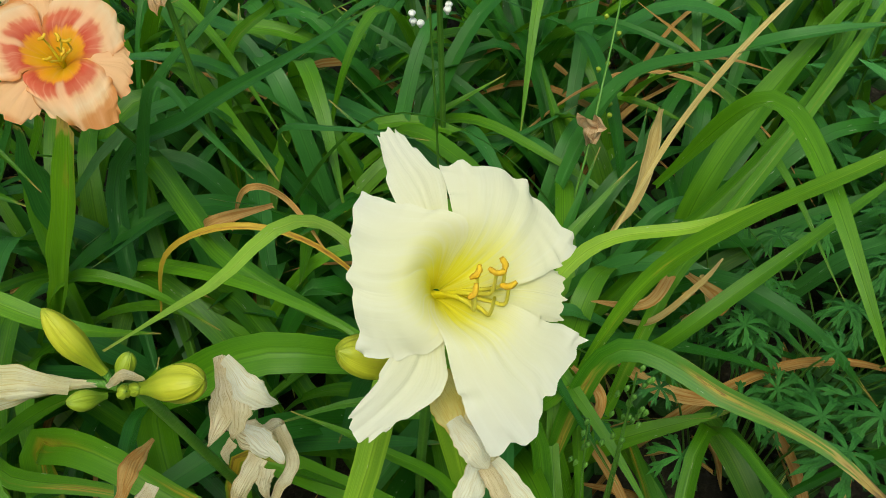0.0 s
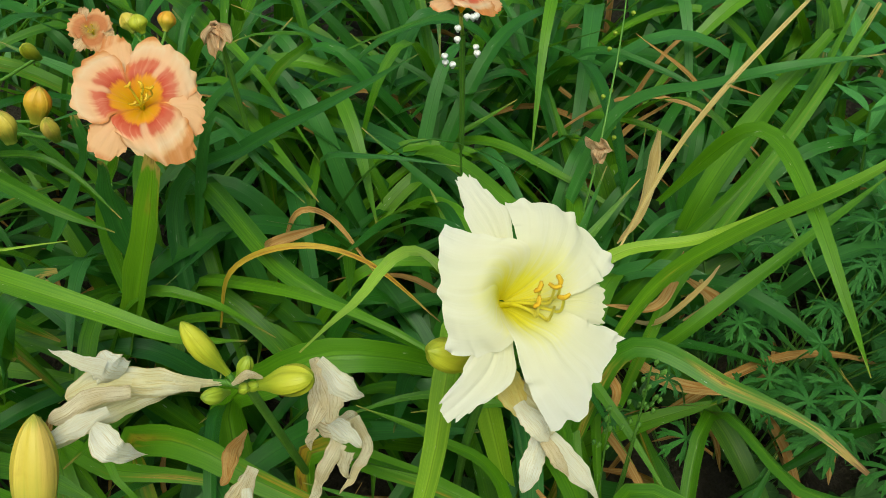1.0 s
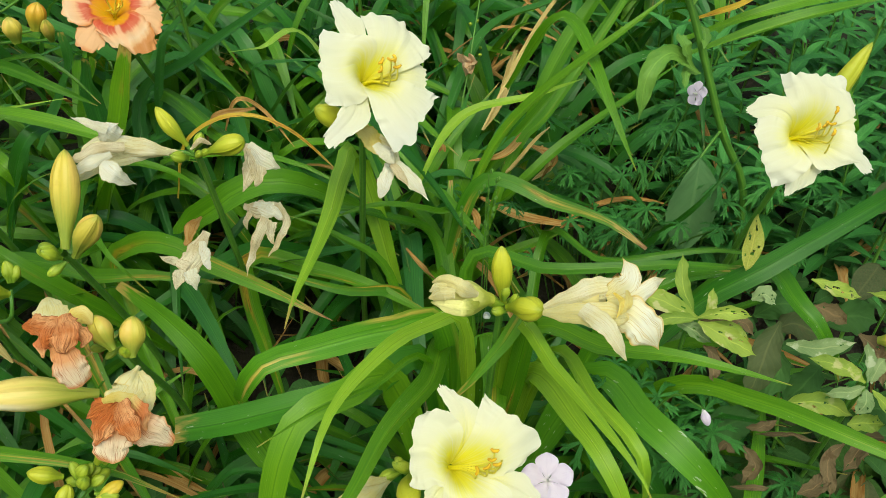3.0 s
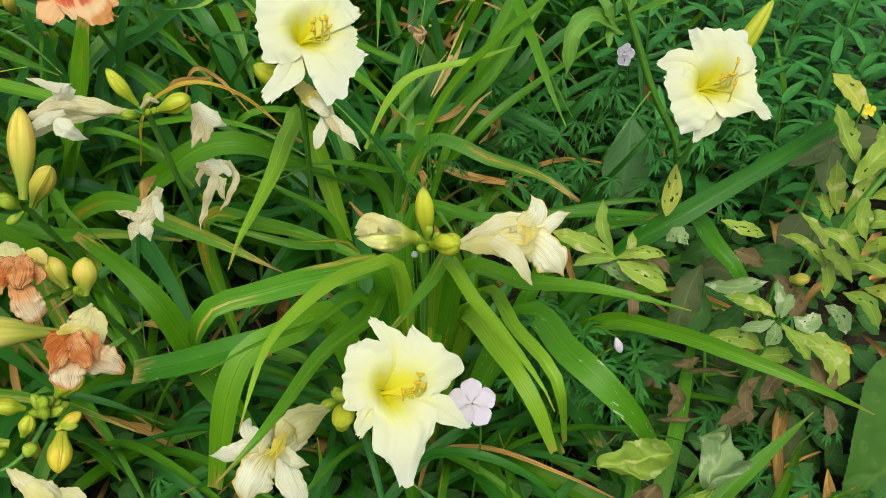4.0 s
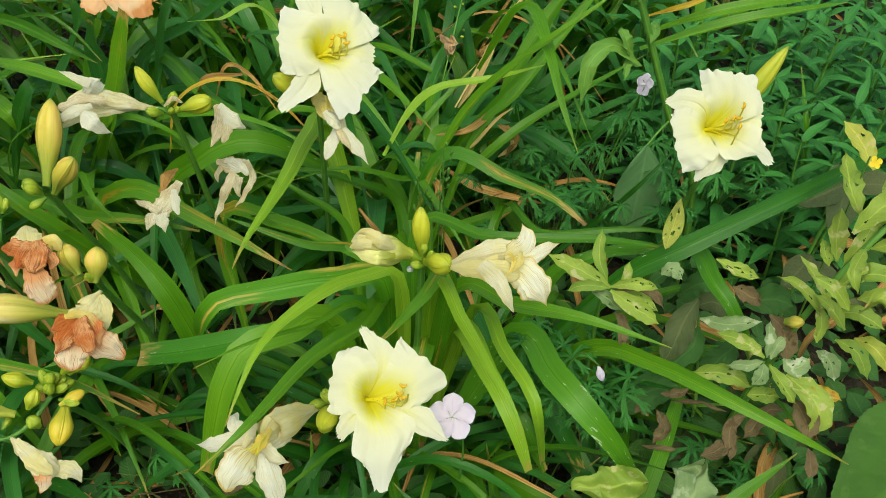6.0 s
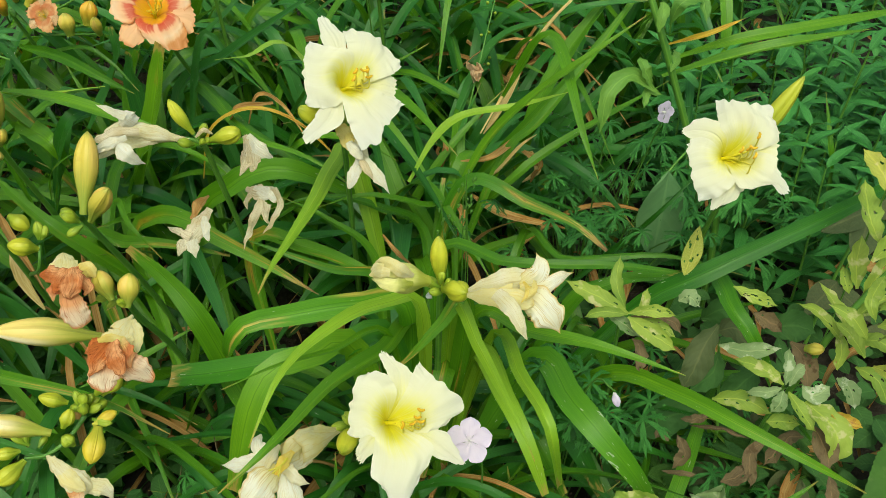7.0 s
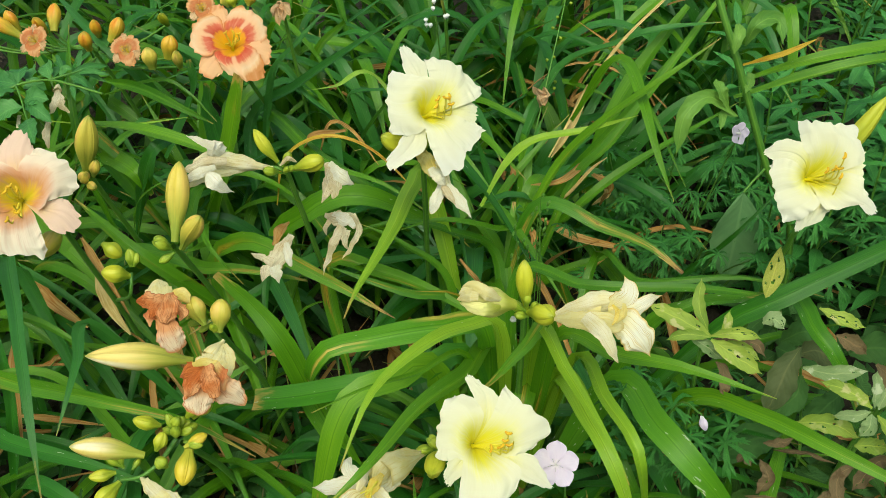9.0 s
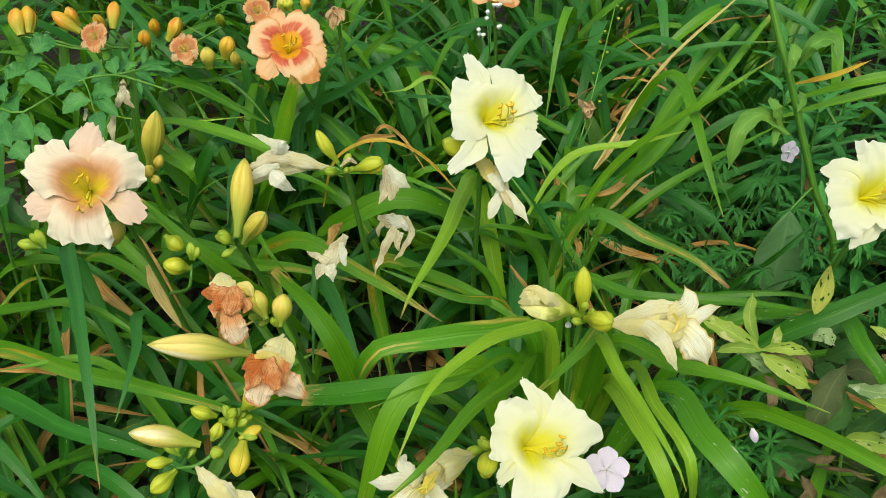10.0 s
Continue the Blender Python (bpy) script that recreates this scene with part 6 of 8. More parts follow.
wilted(s, (-0.2215, 0.0904, 0.3636), (-0.211, 0.0603, 0.386), [([(-0.2068, 0.046, 0.392), (-0.2106, 0.058, 0.397), (-0.2172, 0.0766, 0.395)], [0.0192, 0.022, 0.0124], spent_yellow, 0.0006),
       ([(-0.203, 0.0465, 0.398), (-0.2146, 0.0457, 0.4), (-0.2273, 0.0513, 0.396)], [0.0123, 0.0142, 0.0066], spent_orange, 0.0024),
       ([(-0.2049, 0.0418, 0.396), (-0.2115, 0.0344, 0.394), (-0.2104, 0.0296, 0.388)], [0.0103, 0.0113, 0.0038], withered_peach, 0.002),
       ([(-0.1985, 0.0489, 0.396), (-0.1905, 0.055, 0.397), (-0.1847, 0.0523, 0.391)], [0.0104, 0.0133, 0.0047], spent_gold, 0.0008),
       ([(-0.2019, 0.0516, 0.402), (-0.1959, 0.0347, 0.402), (-0.1968, 0.0262, 0.394)], [0.0139, 0.0194, 0.0111], spent_orange, 0.0026),
       ([(-0.2047, 0.0457, 0.403), (-0.2065, 0.0378, 0.401), (-0.2075, 0.0312, 0.396)], [0.0075, 0.0103, 0.0047], spent_orange, 0.0026),
       ([(-0.1938, 0.0439, 0.399), (-0.1871, 0.0387, 0.395), (-0.1881, 0.0341, 0.388)], [0.0093, 0.0112, 0.0037], spent_orange, 0.0024),
       ([(-0.1989, 0.0328, 0.395), (-0.1943, 0.0227, 0.385), (-0.1896, 0.0194, 0.37)], [0.0121, 0.0223, 0.0167], veined_white),
       ([(-0.2049, 0.0364, 0.393), (-0.201, 0.0265, 0.384), (-0.1998, 0.0206, 0.372)], [0.0075, 0.0122, 0.0084], veined_white)], 0.006, withered_peach, "crumpled rust-orange withered flower", 12, stalk_green)

wilted(s, (-0.1621, 0.0449, 0.3563), (-0.169, 0.0276, 0.354), [([(-0.1626, 0.0396, 0.358), (-0.1643, 0.0235, 0.36), (-0.1702, 0.0114, 0.358)], [0.0085, 0.0217, 0.0254], spent_yellow, 0.0006),
       ([(-0.1614, 0.0383, 0.358), (-0.154, 0.0229, 0.356), (-0.152, 0.013, 0.348)], [0.0075, 0.0132, 0.0057], spent_yellow, 0.0006),
       ([(-0.1689, 0.0127, 0.362), (-0.1779, 0.0051, 0.363), (-0.1885, 0.0054, 0.358)], [0.0111, 0.0158, 0.0084], spent_orange, 0.0024),
       ([(-0.17, 0.0059, 0.362), (-0.1755, -0.0063, 0.36), (-0.1795, -0.0127, 0.351)], [0.012, 0.0157, 0.0055], spent_orange, 0.0024),
       ([(-0.1687, 0.0054, 0.358), (-0.1713, -0.0079, 0.35), (-0.1731, -0.0167, 0.337)], [0.0139, 0.0251, 0.0186], veined_white),
       ([(-0.1626, 0.004, 0.36), (-0.1496, -0.0059, 0.352), (-0.1366, -0.0057, 0.337)], [0.012, 0.0239, 0.0129], veined_white, 0.0014),
       ([(-0.1665, 0.0058, 0.367), (-0.1593, -0.0092, 0.367), (-0.1541, -0.0154, 0.356)], [0.0136, 0.0172, 0.0082], spent_orange, 0.0026),
       ([(-0.1599, 0.0086, 0.367), (-0.1523, -0.0008, 0.364), (-0.1488, -0.007, 0.356)], [0.0091, 0.0128, 0.0046], withered_peach, 0.0024),
       ([(-0.1768, 0.0097, 0.366), (-0.1663, 0.01, 0.369), (-0.1551, 0.011, 0.366)], [0.0037, 0.0065, 0.0037], spent_gold, 0.001)], 0.008, withered_peach, "rust-orange flower collapsed and veined", 13, spent_yellow)
stalk(s, [(-0.1609, 0.0076, 0.3502), (-0.1587, -0.0013, 0.3470), (-0.1597, -0.0062, 0.3401)], 0.0006, 0.0005, spent_orange, "pistil")
bud(s, (-0.1987, 0.0543, 0.3204), (-0.2776, 0.0344, 0.3477), 0.0125, bud_pale, "long pale bud with pink stripe", 0.52, neck=0.24, sharp=0.8)
bud(s, (-0.165, 0.047, 0.364), (-0.161, 0.060, 0.389), 0.0088, bud_peach, fat=0.6)
bud(s, (-0.175, 0.047, 0.372), (-0.185, 0.060, 0.392), 0.0082, bud_peach, fat=0.6)
cluster(s, (-0.176, 0.064, 0.358), (0, -0.4, 0.7), 5, 0.018, bud_green, 20)

# low cluster of many buds
s = lily("short daylily stem crowded with green and yellow buds", [(-0.20, 0.10, 0), (-0.205, 0.06, 0.15), (-0.21, 0.012, 0.262)])
bud(s, (-0.2338, -0.0095, 0.2735), (-0.2889, -0.0170, 0.2946), 0.0097, bud_pale, "long pale bud with pink stripe", 0.55, neck=0.3, sharp=0.5)
bud(s, (-0.2507, -0.0296, 0.2646), (-0.2670, -0.0501, 0.2605), 0.0080, bud_yellow, fat=0.6)
bud(s, (-0.2544, -0.0244, 0.2701), (-0.2728, -0.0334, 0.2757), 0.0053, bud_yellow, fat=0.5)
bud(s, (-0.2013, 0.0032, 0.2653), (-0.2018, -0.0258, 0.2537), 0.0093, bud_golden, "hanging golden-yellow bud", 0.55, neck=0.4)
bud(s, (-0.2232, 0.0118, 0.2858), (-0.2436, 0.0094, 0.2972), 0.0063, bud_yellow, fat=0.5)
bud(s, (-0.2030, 0.0003, 0.2716), (-0.1847, 0.0101, 0.2773), 0.0050, bud_golden, fat=0.6)
bud(s, (-0.2233, -0.0081, 0.2784), (-0.2160, 0.0018, 0.2911), 0.0060, bud_yellow, fat=0.5)
bud(s, (-0.2138, -0.0171, 0.2677), (-0.2208, -0.0163, 0.2790), 0.0057, bud_green, fat=0.5)

for b in ((-0.19, 0.028, 0.302), (-0.182, 0.032, 0.296)):
    bud(s, np.array([-0.212, 0.012, 0.276]) * 0.55 + np.array(b) * 0.45, b, 0.0072, bud_yellow, fat=0.6)
cluster(s, (-0.212, 0.008, 0.278), (0, 0.2, 0.6), 9, 0.018, bud_green, 22)
cluster(s, (-0.25, -0.018, 0.262), (-0.4, -0.3, 0.6), 3, 0.018, bud_green, 24)
wilted(s, (-0.2370, -0.0217, 0.2601), (-0.2257, -0.0308, 0.2538), [([(-0.2325, -0.0250, 0.2610), (-0.2222, -0.0343, 0.2578), (-0.2104, -0.0408, 0.2508), (-0.1992, -0.0409, 0.2410)], [0.0060, 0.0133, 0.0200, 0.0166]), ([(-0.2283, -0.0302, 0.2580), (-0.2143, -0.0416, 0.2543), (-0.2019, -0.0449, 0.2469)], [0.0067, 0.0150, 0.0100], spent_yellow), ([(-0.2142, -0.0417, 0.2463), (-0.2098, -0.0491, 0.2414), (-0.2136, -0.0538, 0.2314)], [0.0117, 0.0133, 0.0027], veined_white), ([(-0.2060, -0.0387, 0.2427), (-0.1912, -0.0403, 0.2409), (-0.1839, -0.0438, 0.2301)], [0.0133, 0.0150, 0.0027])], 0.005, spent_cream, "", 15)
stalk(s, [(-0.2116, 0.0085, 0.2734), (-0.2233, -0.0093, 0.2642), (-0.2370, -0.0213, 0.2604), (-0.2516, -0.0274, 0.2640)], 0.0022, 0.0014, stalk_green)

# buds at the far side
s = lily("daylily stem with orange-tipped bud and dry flower", [(-0.32, 0.33, 0), (-0.325, 0.29, 0.2), (-0.322, 0.215, 0.40)])
bud(s, (-0.321, 0.208, 0.408), (-0.303, 0.215, 0.466), 0.0105, bud_peach, "plump peach bud", 0.55)
cluster(s, (-0.322, 0.205, 0.40), (0, -0.4, 0.6), 3, 0.02, bud_peach, 26)
s = lily("daylily stem with cluster of orange buds and spent flowers", [(-0.44, 0.66, 0), (-0.45, 0.62, 0.2), (-0.46, 0.56, 0.36)])
for foot, tip, thick, mat in [((-0.6037, 0.5205, 0.385), (-0.6139, 0.5445, 0.412), 0.0108, bud_orange),
                              ((-0.5963, 0.5272, 0.385), (-0.603, 0.5517, 0.412), 0.0100, bud_orange),
                              ((-0.5321, 0.5345, 0.385), (-0.5617, 0.5347, 0.412), 0.0089, bud_orange),
                              ((-0.5396, 0.5489, 0.385), (-0.5484, 0.5503, 0.412), 0.0081, bud_orange),
                              ((-0.5028, 0.5438, 0.385), (-0.5026, 0.527, 0.412), 0.0071, bud_orange),
                              ((-0.4925, 0.5442, 0.385), (-0.4925, 0.5695, 0.412), 0.0089, bud_orange),
                              ((-0.4294, 0.4964, 0.385), (-0.4252, 0.4873, 0.412), 0.0082, bud_orange),
                              ((-0.4296, 0.5305, 0.385), (-0.4248, 0.5186, 0.412), 0.0069, bud_orange),
                              ((-0.4099, 0.5156, 0.385), (-0.3942, 0.5262, 0.412), 0.0091, bud_orange),
                              ((-0.3512, 0.5595, 0.385), (-0.3462, 0.5312, 0.412), 0.0060, bud_yellow),
                              ((-0.3365, 0.4478, 0.385), (-0.3362, 0.4464, 0.412), 0.0091, bud_peach),
                              ((-0.3251, 0.471, 0.385), (-0.3161, 0.4764, 0.412), 0.0100, bud_orange),
                              ((-0.304, 0.4492, 0.385), (-0.2999, 0.4366, 0.412), 0.0062, bud_peach)]:
    bud(s, foot, tip, thick, mat, fat=0.6, neck=0.5)
    stalk(s, [(-0.46, 0.56, 0.36), (np.array(foot) + np.array([-0.46, 0.56, 0.33])) / 2, foot], 0.0016, 0.0013, stalk_green, "bud_stalk")
WITHERED = (withered_peach, spent_peach_dry, throat_green, stamen_yellow, anther_orange)
for k, c in enumerate([(-0.4942, 0.494, 0.4), (-0.3755, 0.4757, 0.395), (-0.309, 0.5755, 0.4)]):
    bloom(s, c, (0.1 * k - 0.1, -0.6, 0.75), PEACH_PETALS, PEACH_SEPALS, WITHERED, np.array(c) + np.array([0.0, 0.03, -0.035]), [(5, 6), (8, -4), (-2, -7), (-5, 3)], (5, -2), size=0.40, seed=40 + k, ruffle=3.5, span=0.05, sag=0.001)

# withered flowers caught on the leaves
def withered(base, neck, lobes, seed):
    t = thing("withered_flower", (0, 0, 0), "tan papery withered flower caught on a leaf", "flower", "withered flowers on leaves")
    wilted(t, base, neck, lobes, 0.004, spent_tan, "", seed, crumple=0.0022)


withered((-0.1405, 0.2094, 0.3300), (-0.1437, 0.2010, 0.3270), [([(-0.1389, 0.2087, 0.332), (-0.1454, 0.1866, 0.33), (-0.1547, 0.1713, 0.322)], [0.0067, 0.0156, 0.0223]),
       ([(-0.1515, 0.1724, 0.326), (-0.1646, 0.1797, 0.328), (-0.1755, 0.1839, 0.33)], [0.0101, 0.0067, 0.0011]),
       ([(-0.1574, 0.173, 0.324), (-0.159, 0.1636, 0.321), (-0.1608, 0.1581, 0.316)], [0.0111, 0.01, 0.0017]),
       ([(-0.1502, 0.1704, 0.325), (-0.1465, 0.1611, 0.322), (-0.1434, 0.1578, 0.315)], [0.0121, 0.011, 0.0022], spent_white),
       ([(-0.1409, 0.1944, 0.334), (-0.1372, 0.1785, 0.33), (-0.1344, 0.1715, 0.322)], [0.0055, 0.0088, 0.0033], spent_white),
       ([(-0.1485, 0.2403, 0.322), (-0.1532, 0.2204, 0.328), (-0.1579, 0.2017, 0.322)], [0.0023, 0.0104, 0.0046], strap_dry)], 41)
withered((-0.1107, 0.2478, 0.3250), (-0.1048, 0.2443, 0.3220), [([(-0.113, 0.2478, 0.325), (-0.0955, 0.2362, 0.33), (-0.0822, 0.2486, 0.326)], [0.0057, 0.0161, 0.0092]),
       ([(-0.1031, 0.2421, 0.331), (-0.0865, 0.2264, 0.335), (-0.0791, 0.2228, 0.328)], [0.0057, 0.0147, 0.0068], spent_white),
       ([(-0.084, 0.2417, 0.33), (-0.075, 0.226, 0.324), (-0.0826, 0.2176, 0.312), (-0.0933, 0.2097, 0.298)], [0.008, 0.0074, 0.0057, 0.0017]),
       ([(-0.0919, 0.2262, 0.328), (-0.1001, 0.2173, 0.315), (-0.1083, 0.2112, 0.298), (-0.1125, 0.2021, 0.285)], [0.0103, 0.0091, 0.0063, 0.0017]),
       ([(-0.0859, 0.2185, 0.33), (-0.0893, 0.2156, 0.318), (-0.087, 0.2136, 0.308)], [0.0079, 0.0068, 0.0023]),
       ([(-0.1057, 0.235, 0.328), (-0.111, 0.2323, 0.32), (-0.1098, 0.2314, 0.312)], [0.0058, 0.0052, 0.0017])], 42)
withered((-0.0978, 0.2330, 0.4000), (-0.0962, 0.2296, 0.3960), [([(-0.0999, 0.233, 0.4), (-0.0948, 0.2154, 0.392), (-0.1032, 0.2018, 0.376)], [0.0054, 0.014, 0.0027]),
       ([(-0.096, 0.2301, 0.402), (-0.0827, 0.2152, 0.396), (-0.0715, 0.218, 0.385)], [0.0054, 0.0139, 0.0027], spent_white),
       ([(-0.0956, 0.2266, 0.4), (-0.0891, 0.2111, 0.39), (-0.0932, 0.2062, 0.378)], [0.0064, 0.014, 0.0043]),
       ([(-0.1355, 0.2032, 0.418), (-0.1267, 0.2023, 0.426), (-0.1194, 0.2057, 0.42)], [0.0021, 0.0052, 0.0021], spent_tan)], 43)

withered((-0.3785, 0.3146, 0.44), (-0.3758, 0.3041, 0.44), [([(-0.3773, 0.3064, 0.44), (-0.3703, 0.2817, 0.438), (-0.3761, 0.273, 0.43)], [0.004, 0.012, 0.003]), ([(-0.3767, 0.3064, 0.44), (-0.3645, 0.2819, 0.438), (-0.3544, 0.2773, 0.43)], [0.004, 0.011, 0.002]), ([(-0.3741, 0.2677, 0.43), (-0.3696, 0.2464, 0.425), (-0.3656, 0.2378, 0.415)], [0.006, 0.009, 0.004]), ([(-0.3953, 0.2585, 0.44), (-0.3914, 0.2427, 0.435)], [0.004, 0.003])], 44)

# ---------------------------------------------------------------- low plants among the daylilies
def set_at(name, me, parent, at, direction, up=(0, 0, 1), size=1.0, label=""):
    """A part that shares a mesh lying along +x, turned to a direction."""
    ob = part(name, me, parent, label)
    x = Vector(direction).normalized()
    z = Vector(up)
    z = (z - x * z.dot(x))
    z = z.normalized() if z.length > 1e-4 else Vector((0, 1, 0))
    y = z.cross(x)
    ob.matrix_basis = Matrix.Translation(at) @ Matrix((x, y, z)).transposed().to_4x4() @ Matrix.Scale(size, 4)
    return ob


GERA = [mesh_from_grids("cut_leaf", geranium_leaf_grids(1.0, k), gera_leaf) for k in range(6)]


def geranium(cx, cy, n, sx, sy, z0, z1, seed, label="low geranium with deeply cut dark green leaves"):
    t = thing("geranium_plant", (0, 0, 0), label, "plant", "geranium plants")
    r = random.Random(seed)
    for i in range(n):
        x, y, z = cx + r.gauss(0, 0.5) * sx, cy + r.gauss(0, 0.5) * sy, r.uniform(z0, z1)
        root = (cx + (x - cx) * 0.4, cy + (y - cy) * 0.4 + 0.02, 0.0)
        tilt = (r.uniform(-0.45, 0.45), r.uniform(-0.75, 0.15), 1.0)
        a = r.uniform(0, 6.28)
        leaf = set_at("leaf", r.choice(GERA), t, (x, y, z), (math.cos(a), math.sin(a), 0), tilt, r.uniform(0.04, 0.066))
        part("leaf_stalk", mesh_from_grids("leaf_stalk", [tube([root, ((x + root[0]) / 2, (y + root[1]) / 2 + 0.01, z * 0.65), (x, y, z)], (0.0011, 0.0008), 7, 5)], stalk_green, True), t)
    return t


geranium(0.27, 0.40, 46, 0.15, 0.14, 0.17, 0.26, 1)
geranium(0.205, 0.085, 20, 0.06, 0.05, 0.19, 0.255, 2)
geranium(0.40, -0.02, 30, 0.17, 0.1, 0.05, 0.13, 3)
geranium(0.44, 0.45, 30, 0.18, 0.14, 0.14, 0.23, 4)
geranium(0.33, 0.14, 20, 0.12, 0.1, 0.06, 0.15, 5)
geranium(-0.14, 0.03, 16, 0.12, 0.08, 0.05, 0.13, 6)
geranium(0.02, -0.10, 16, 0.14, 0.08, 0.06, 0.14, 7)


def geranium_flower(at, normal, radius, root, label, seed, roll=0.0):
    t = thing("geranium_flower", (0, 0, 0), label, "flower", "lilac geranium flowers")
    stalk(t, [root, (np.array(root) + np.array(at)) / 2 + np.array([0.008, 0.006, 0.03]), at], 0.0011, 0.0008, stalk_green)
    o, ax = frame_of(at, normal, roll=roll)
    for k in range(5):
        a = 90 + 72 * k
        P = oval_grid(radius * 1.08, radius * 0.86, 16, 9, 0.05, 0.02, 0.68, 0.0, seed + k, 0.09)
        d = np.array([math.cos(radians(a)), math.sin(radians(a)), 0.06])
        part("petal", mesh_from_grids("petal", [place(along(P, d * -0.001, d, (0, 0, 1)), o, ax)], gera_petal), t)
    part("pistil", mesh_from_grids("pistil", [place(tube([(0, 0, -0.001), (0, 0, 0.002), (0, 0, 0.005)], (0.0011, 0.0006), 6, 6), o, ax)], white_drop, True), t)


geranium_flower((0.1075, -0.021, 0.284), (-0.05, -0.6, 0.8), 0.0185, (0.12, 0.03, 0.05), "flat pale lilac geranium flower, five notched petals", 1)
geranium_flower((0.320, 0.350, 0.352), (-0.85, -0.35, 0.35), 0.0125, (0.30, 0.42, 0.10), "small pale lilac geranium flower half turned away", 2, 20)
t = thing("geranium_bud", (0, 0, 0), "pink geranium bud on a thin green stalk", "flower")
stalk(t, [(0.20, 0.08, 0.12), (0.215, 0.05, 0.27), (0.226, 0.014, 0.304)], 0.001, 0.0008, stalk_green)
bud(t, (0.2255, 0.014, 0.303), (0.229, 0.007, 0.293), 0.0034, gera_petal)

# leafy green weeds at the far side
LANCE = [mesh_from_grids("lance_leaf", [oval_grid(1.0, 0.27, 10, 5, 0.22, 0.3, 0.4, 0, k)], weed_green) for k in range(4)]
NIBBLED = mesh_from_grids("nibbled_leaf", [oval_grid(1.0, 0.36, 22, 13, 0.14, 0.2, 0.45, 0, 20, 0.06)], weed_yellow,
                          holes={(6, 4), (6, 5), (7, 4), (11, 8), (12, 8), (12, 9), (15, 4), (15, 5), (16, 5), (9, 2), (18, 7), (13, 10), (5, 9)})


def weed(height, pairs, length, meshes, seed, lean=(0.0, 0.0), label="", name="leafy_weed", stem_mat=None, group="leafy weeds", first=0.25):
    t = thing(name, (0, 0, 0), label, "plant", group)
    r = random.Random(seed)
    pts = [(0, 0, 0), (lean[0] * 0.3, lean[1] * 0.3, height * 0.5), (lean[0], lean[1], height)]
    stalk(t, pts, 0.0022, 0.0012, stem_mat or stalk_green)
    C = spline(pts, 40)
    a = r.uniform(0, 6.28)
    for i in range(pairs):
        f = first + (1 - first) * i / max(1, pairs - 1)
        c = C[int(f * 39)]
        a += 1.57 + r.uniform(-0.3, 0.3)
        L = length * (1.05 - 0.45 * abs(f - 0.55)) * r.uniform(0.85, 1.1)
        for s in (0, math.pi):
            e = 0.25 + 0.55 * max(0, f - 0.6) / 0.4 + r.uniform(-0.15, 0.15)
            set_at("leaf", r.choice(meshes), t, c, (math.cos(a + s), math.sin(a + s), e), (0, 0, 1), L)
    return t


base_weeds = [weed(0.33, 11, 0.055, LANCE, k, (0.02 * (k - 1), -0.01 * k), "upright green weed with narrow paired leaves") for k in range(3)]
r = random.Random(5)
for k, w in enumerate(base_weeds):
    w.matrix_basis = pose(0.50 + 0.1 * k, 0.48 + 0.05 * k, 0, 0, 0, 40 * k)
for k in range(94):
    x, y = (r.uniform(0.36, 1.0), r.uniform(0.34, 1.25)) if k < 62 else (r.uniform(0.38, 0.80), r.uniform(0.32, 0.75))
    if y < 0.34 + max(0, (0.5 - x)) * 1.2:
        continue
    copy_thing(r.choice(base_weeds), pose(x, y, r.uniform(-0.10, -0.01), r.uniform(-8, 8), r.uniform(-8, 8), r.uniform(0, 360)))

# tall bare stem with a few limp leaves
tall_weed = thing("tall_weed", (0, 0, 0), "tall smooth green stem with few limp yellowish leaves", "plant")
TALL = [(0.43, 0.368, 0), (0.41, 0.365, 0.2), (0.361, 0.361, 0.3), (0.311, 0.373, 0.42), (0.278, 0.40, 0.5), (0.255, 0.43, 0.58)]
stalk(tall_weed, TALL, 0.0048, 0.0036, stalk_green)
# pale yellow-green weeds with nibbled leaves
def foliage(parent, pts, width, mat, seed, holes=0, crumple=0.0014, shape=(0.15, 0.75, 1.0, 0.8, 0.08)):
    """One soft leaf along pts, with insect holes."""
    q = random.Random(seed)
    gone = set()
    for _ in range(holes):
        i, j = q.randrange(6, 27), q.randrange(5, 24)
        gone |= {(i, j), (i, j + 1), (i, j + 2), (i + 1, j + 1)} | ({(i + 1, j)} if q.random() < 0.6 else set())
    P = lobe(pts, [width * f for f in shape], seed, crumple, 0.03, -0.35, 0.12, face=(q.uniform(-0.3, 0.3), -0.6, 0.75))
    return part("leaf", mesh_from_grids("leaf", [P], mat, holes=gone), parent)


for k, (pts, w) in enumerate([([(0.294, 0.303, 0.405), (0.267, 0.303, 0.425), (0.243, 0.286, 0.415), (0.238, 0.275, 0.375)], 0.0172),
                              ([(0.288, 0.307, 0.41), (0.278, 0.305, 0.43), (0.275, 0.32, 0.435)], 0.0126),
                              ([(0.3, 0.308, 0.4), (0.285, 0.305, 0.405), (0.28, 0.29, 0.395)], 0.0093),
                              ([(0.308, 0.357, 0.45), (0.314, 0.353, 0.475), (0.336, 0.363, 0.475), (0.342, 0.348, 0.455)], 0.0166),
                              ([(0.294, 0.342, 0.45), (0.297, 0.348, 0.465), (0.301, 0.368, 0.47)], 0.0118),
                              ([(0.317, 0.351, 0.4), (0.329, 0.383, 0.4), (0.329, 0.398, 0.4)], 0.0102)]):
    foliage(tall_weed, pts, w, weed_limp, 290 + k)
t = thing("pale_weed", (0, 0, 0), "yellow-green weed with nibbled lance leaves", "plant", "pale nibbled weeds")
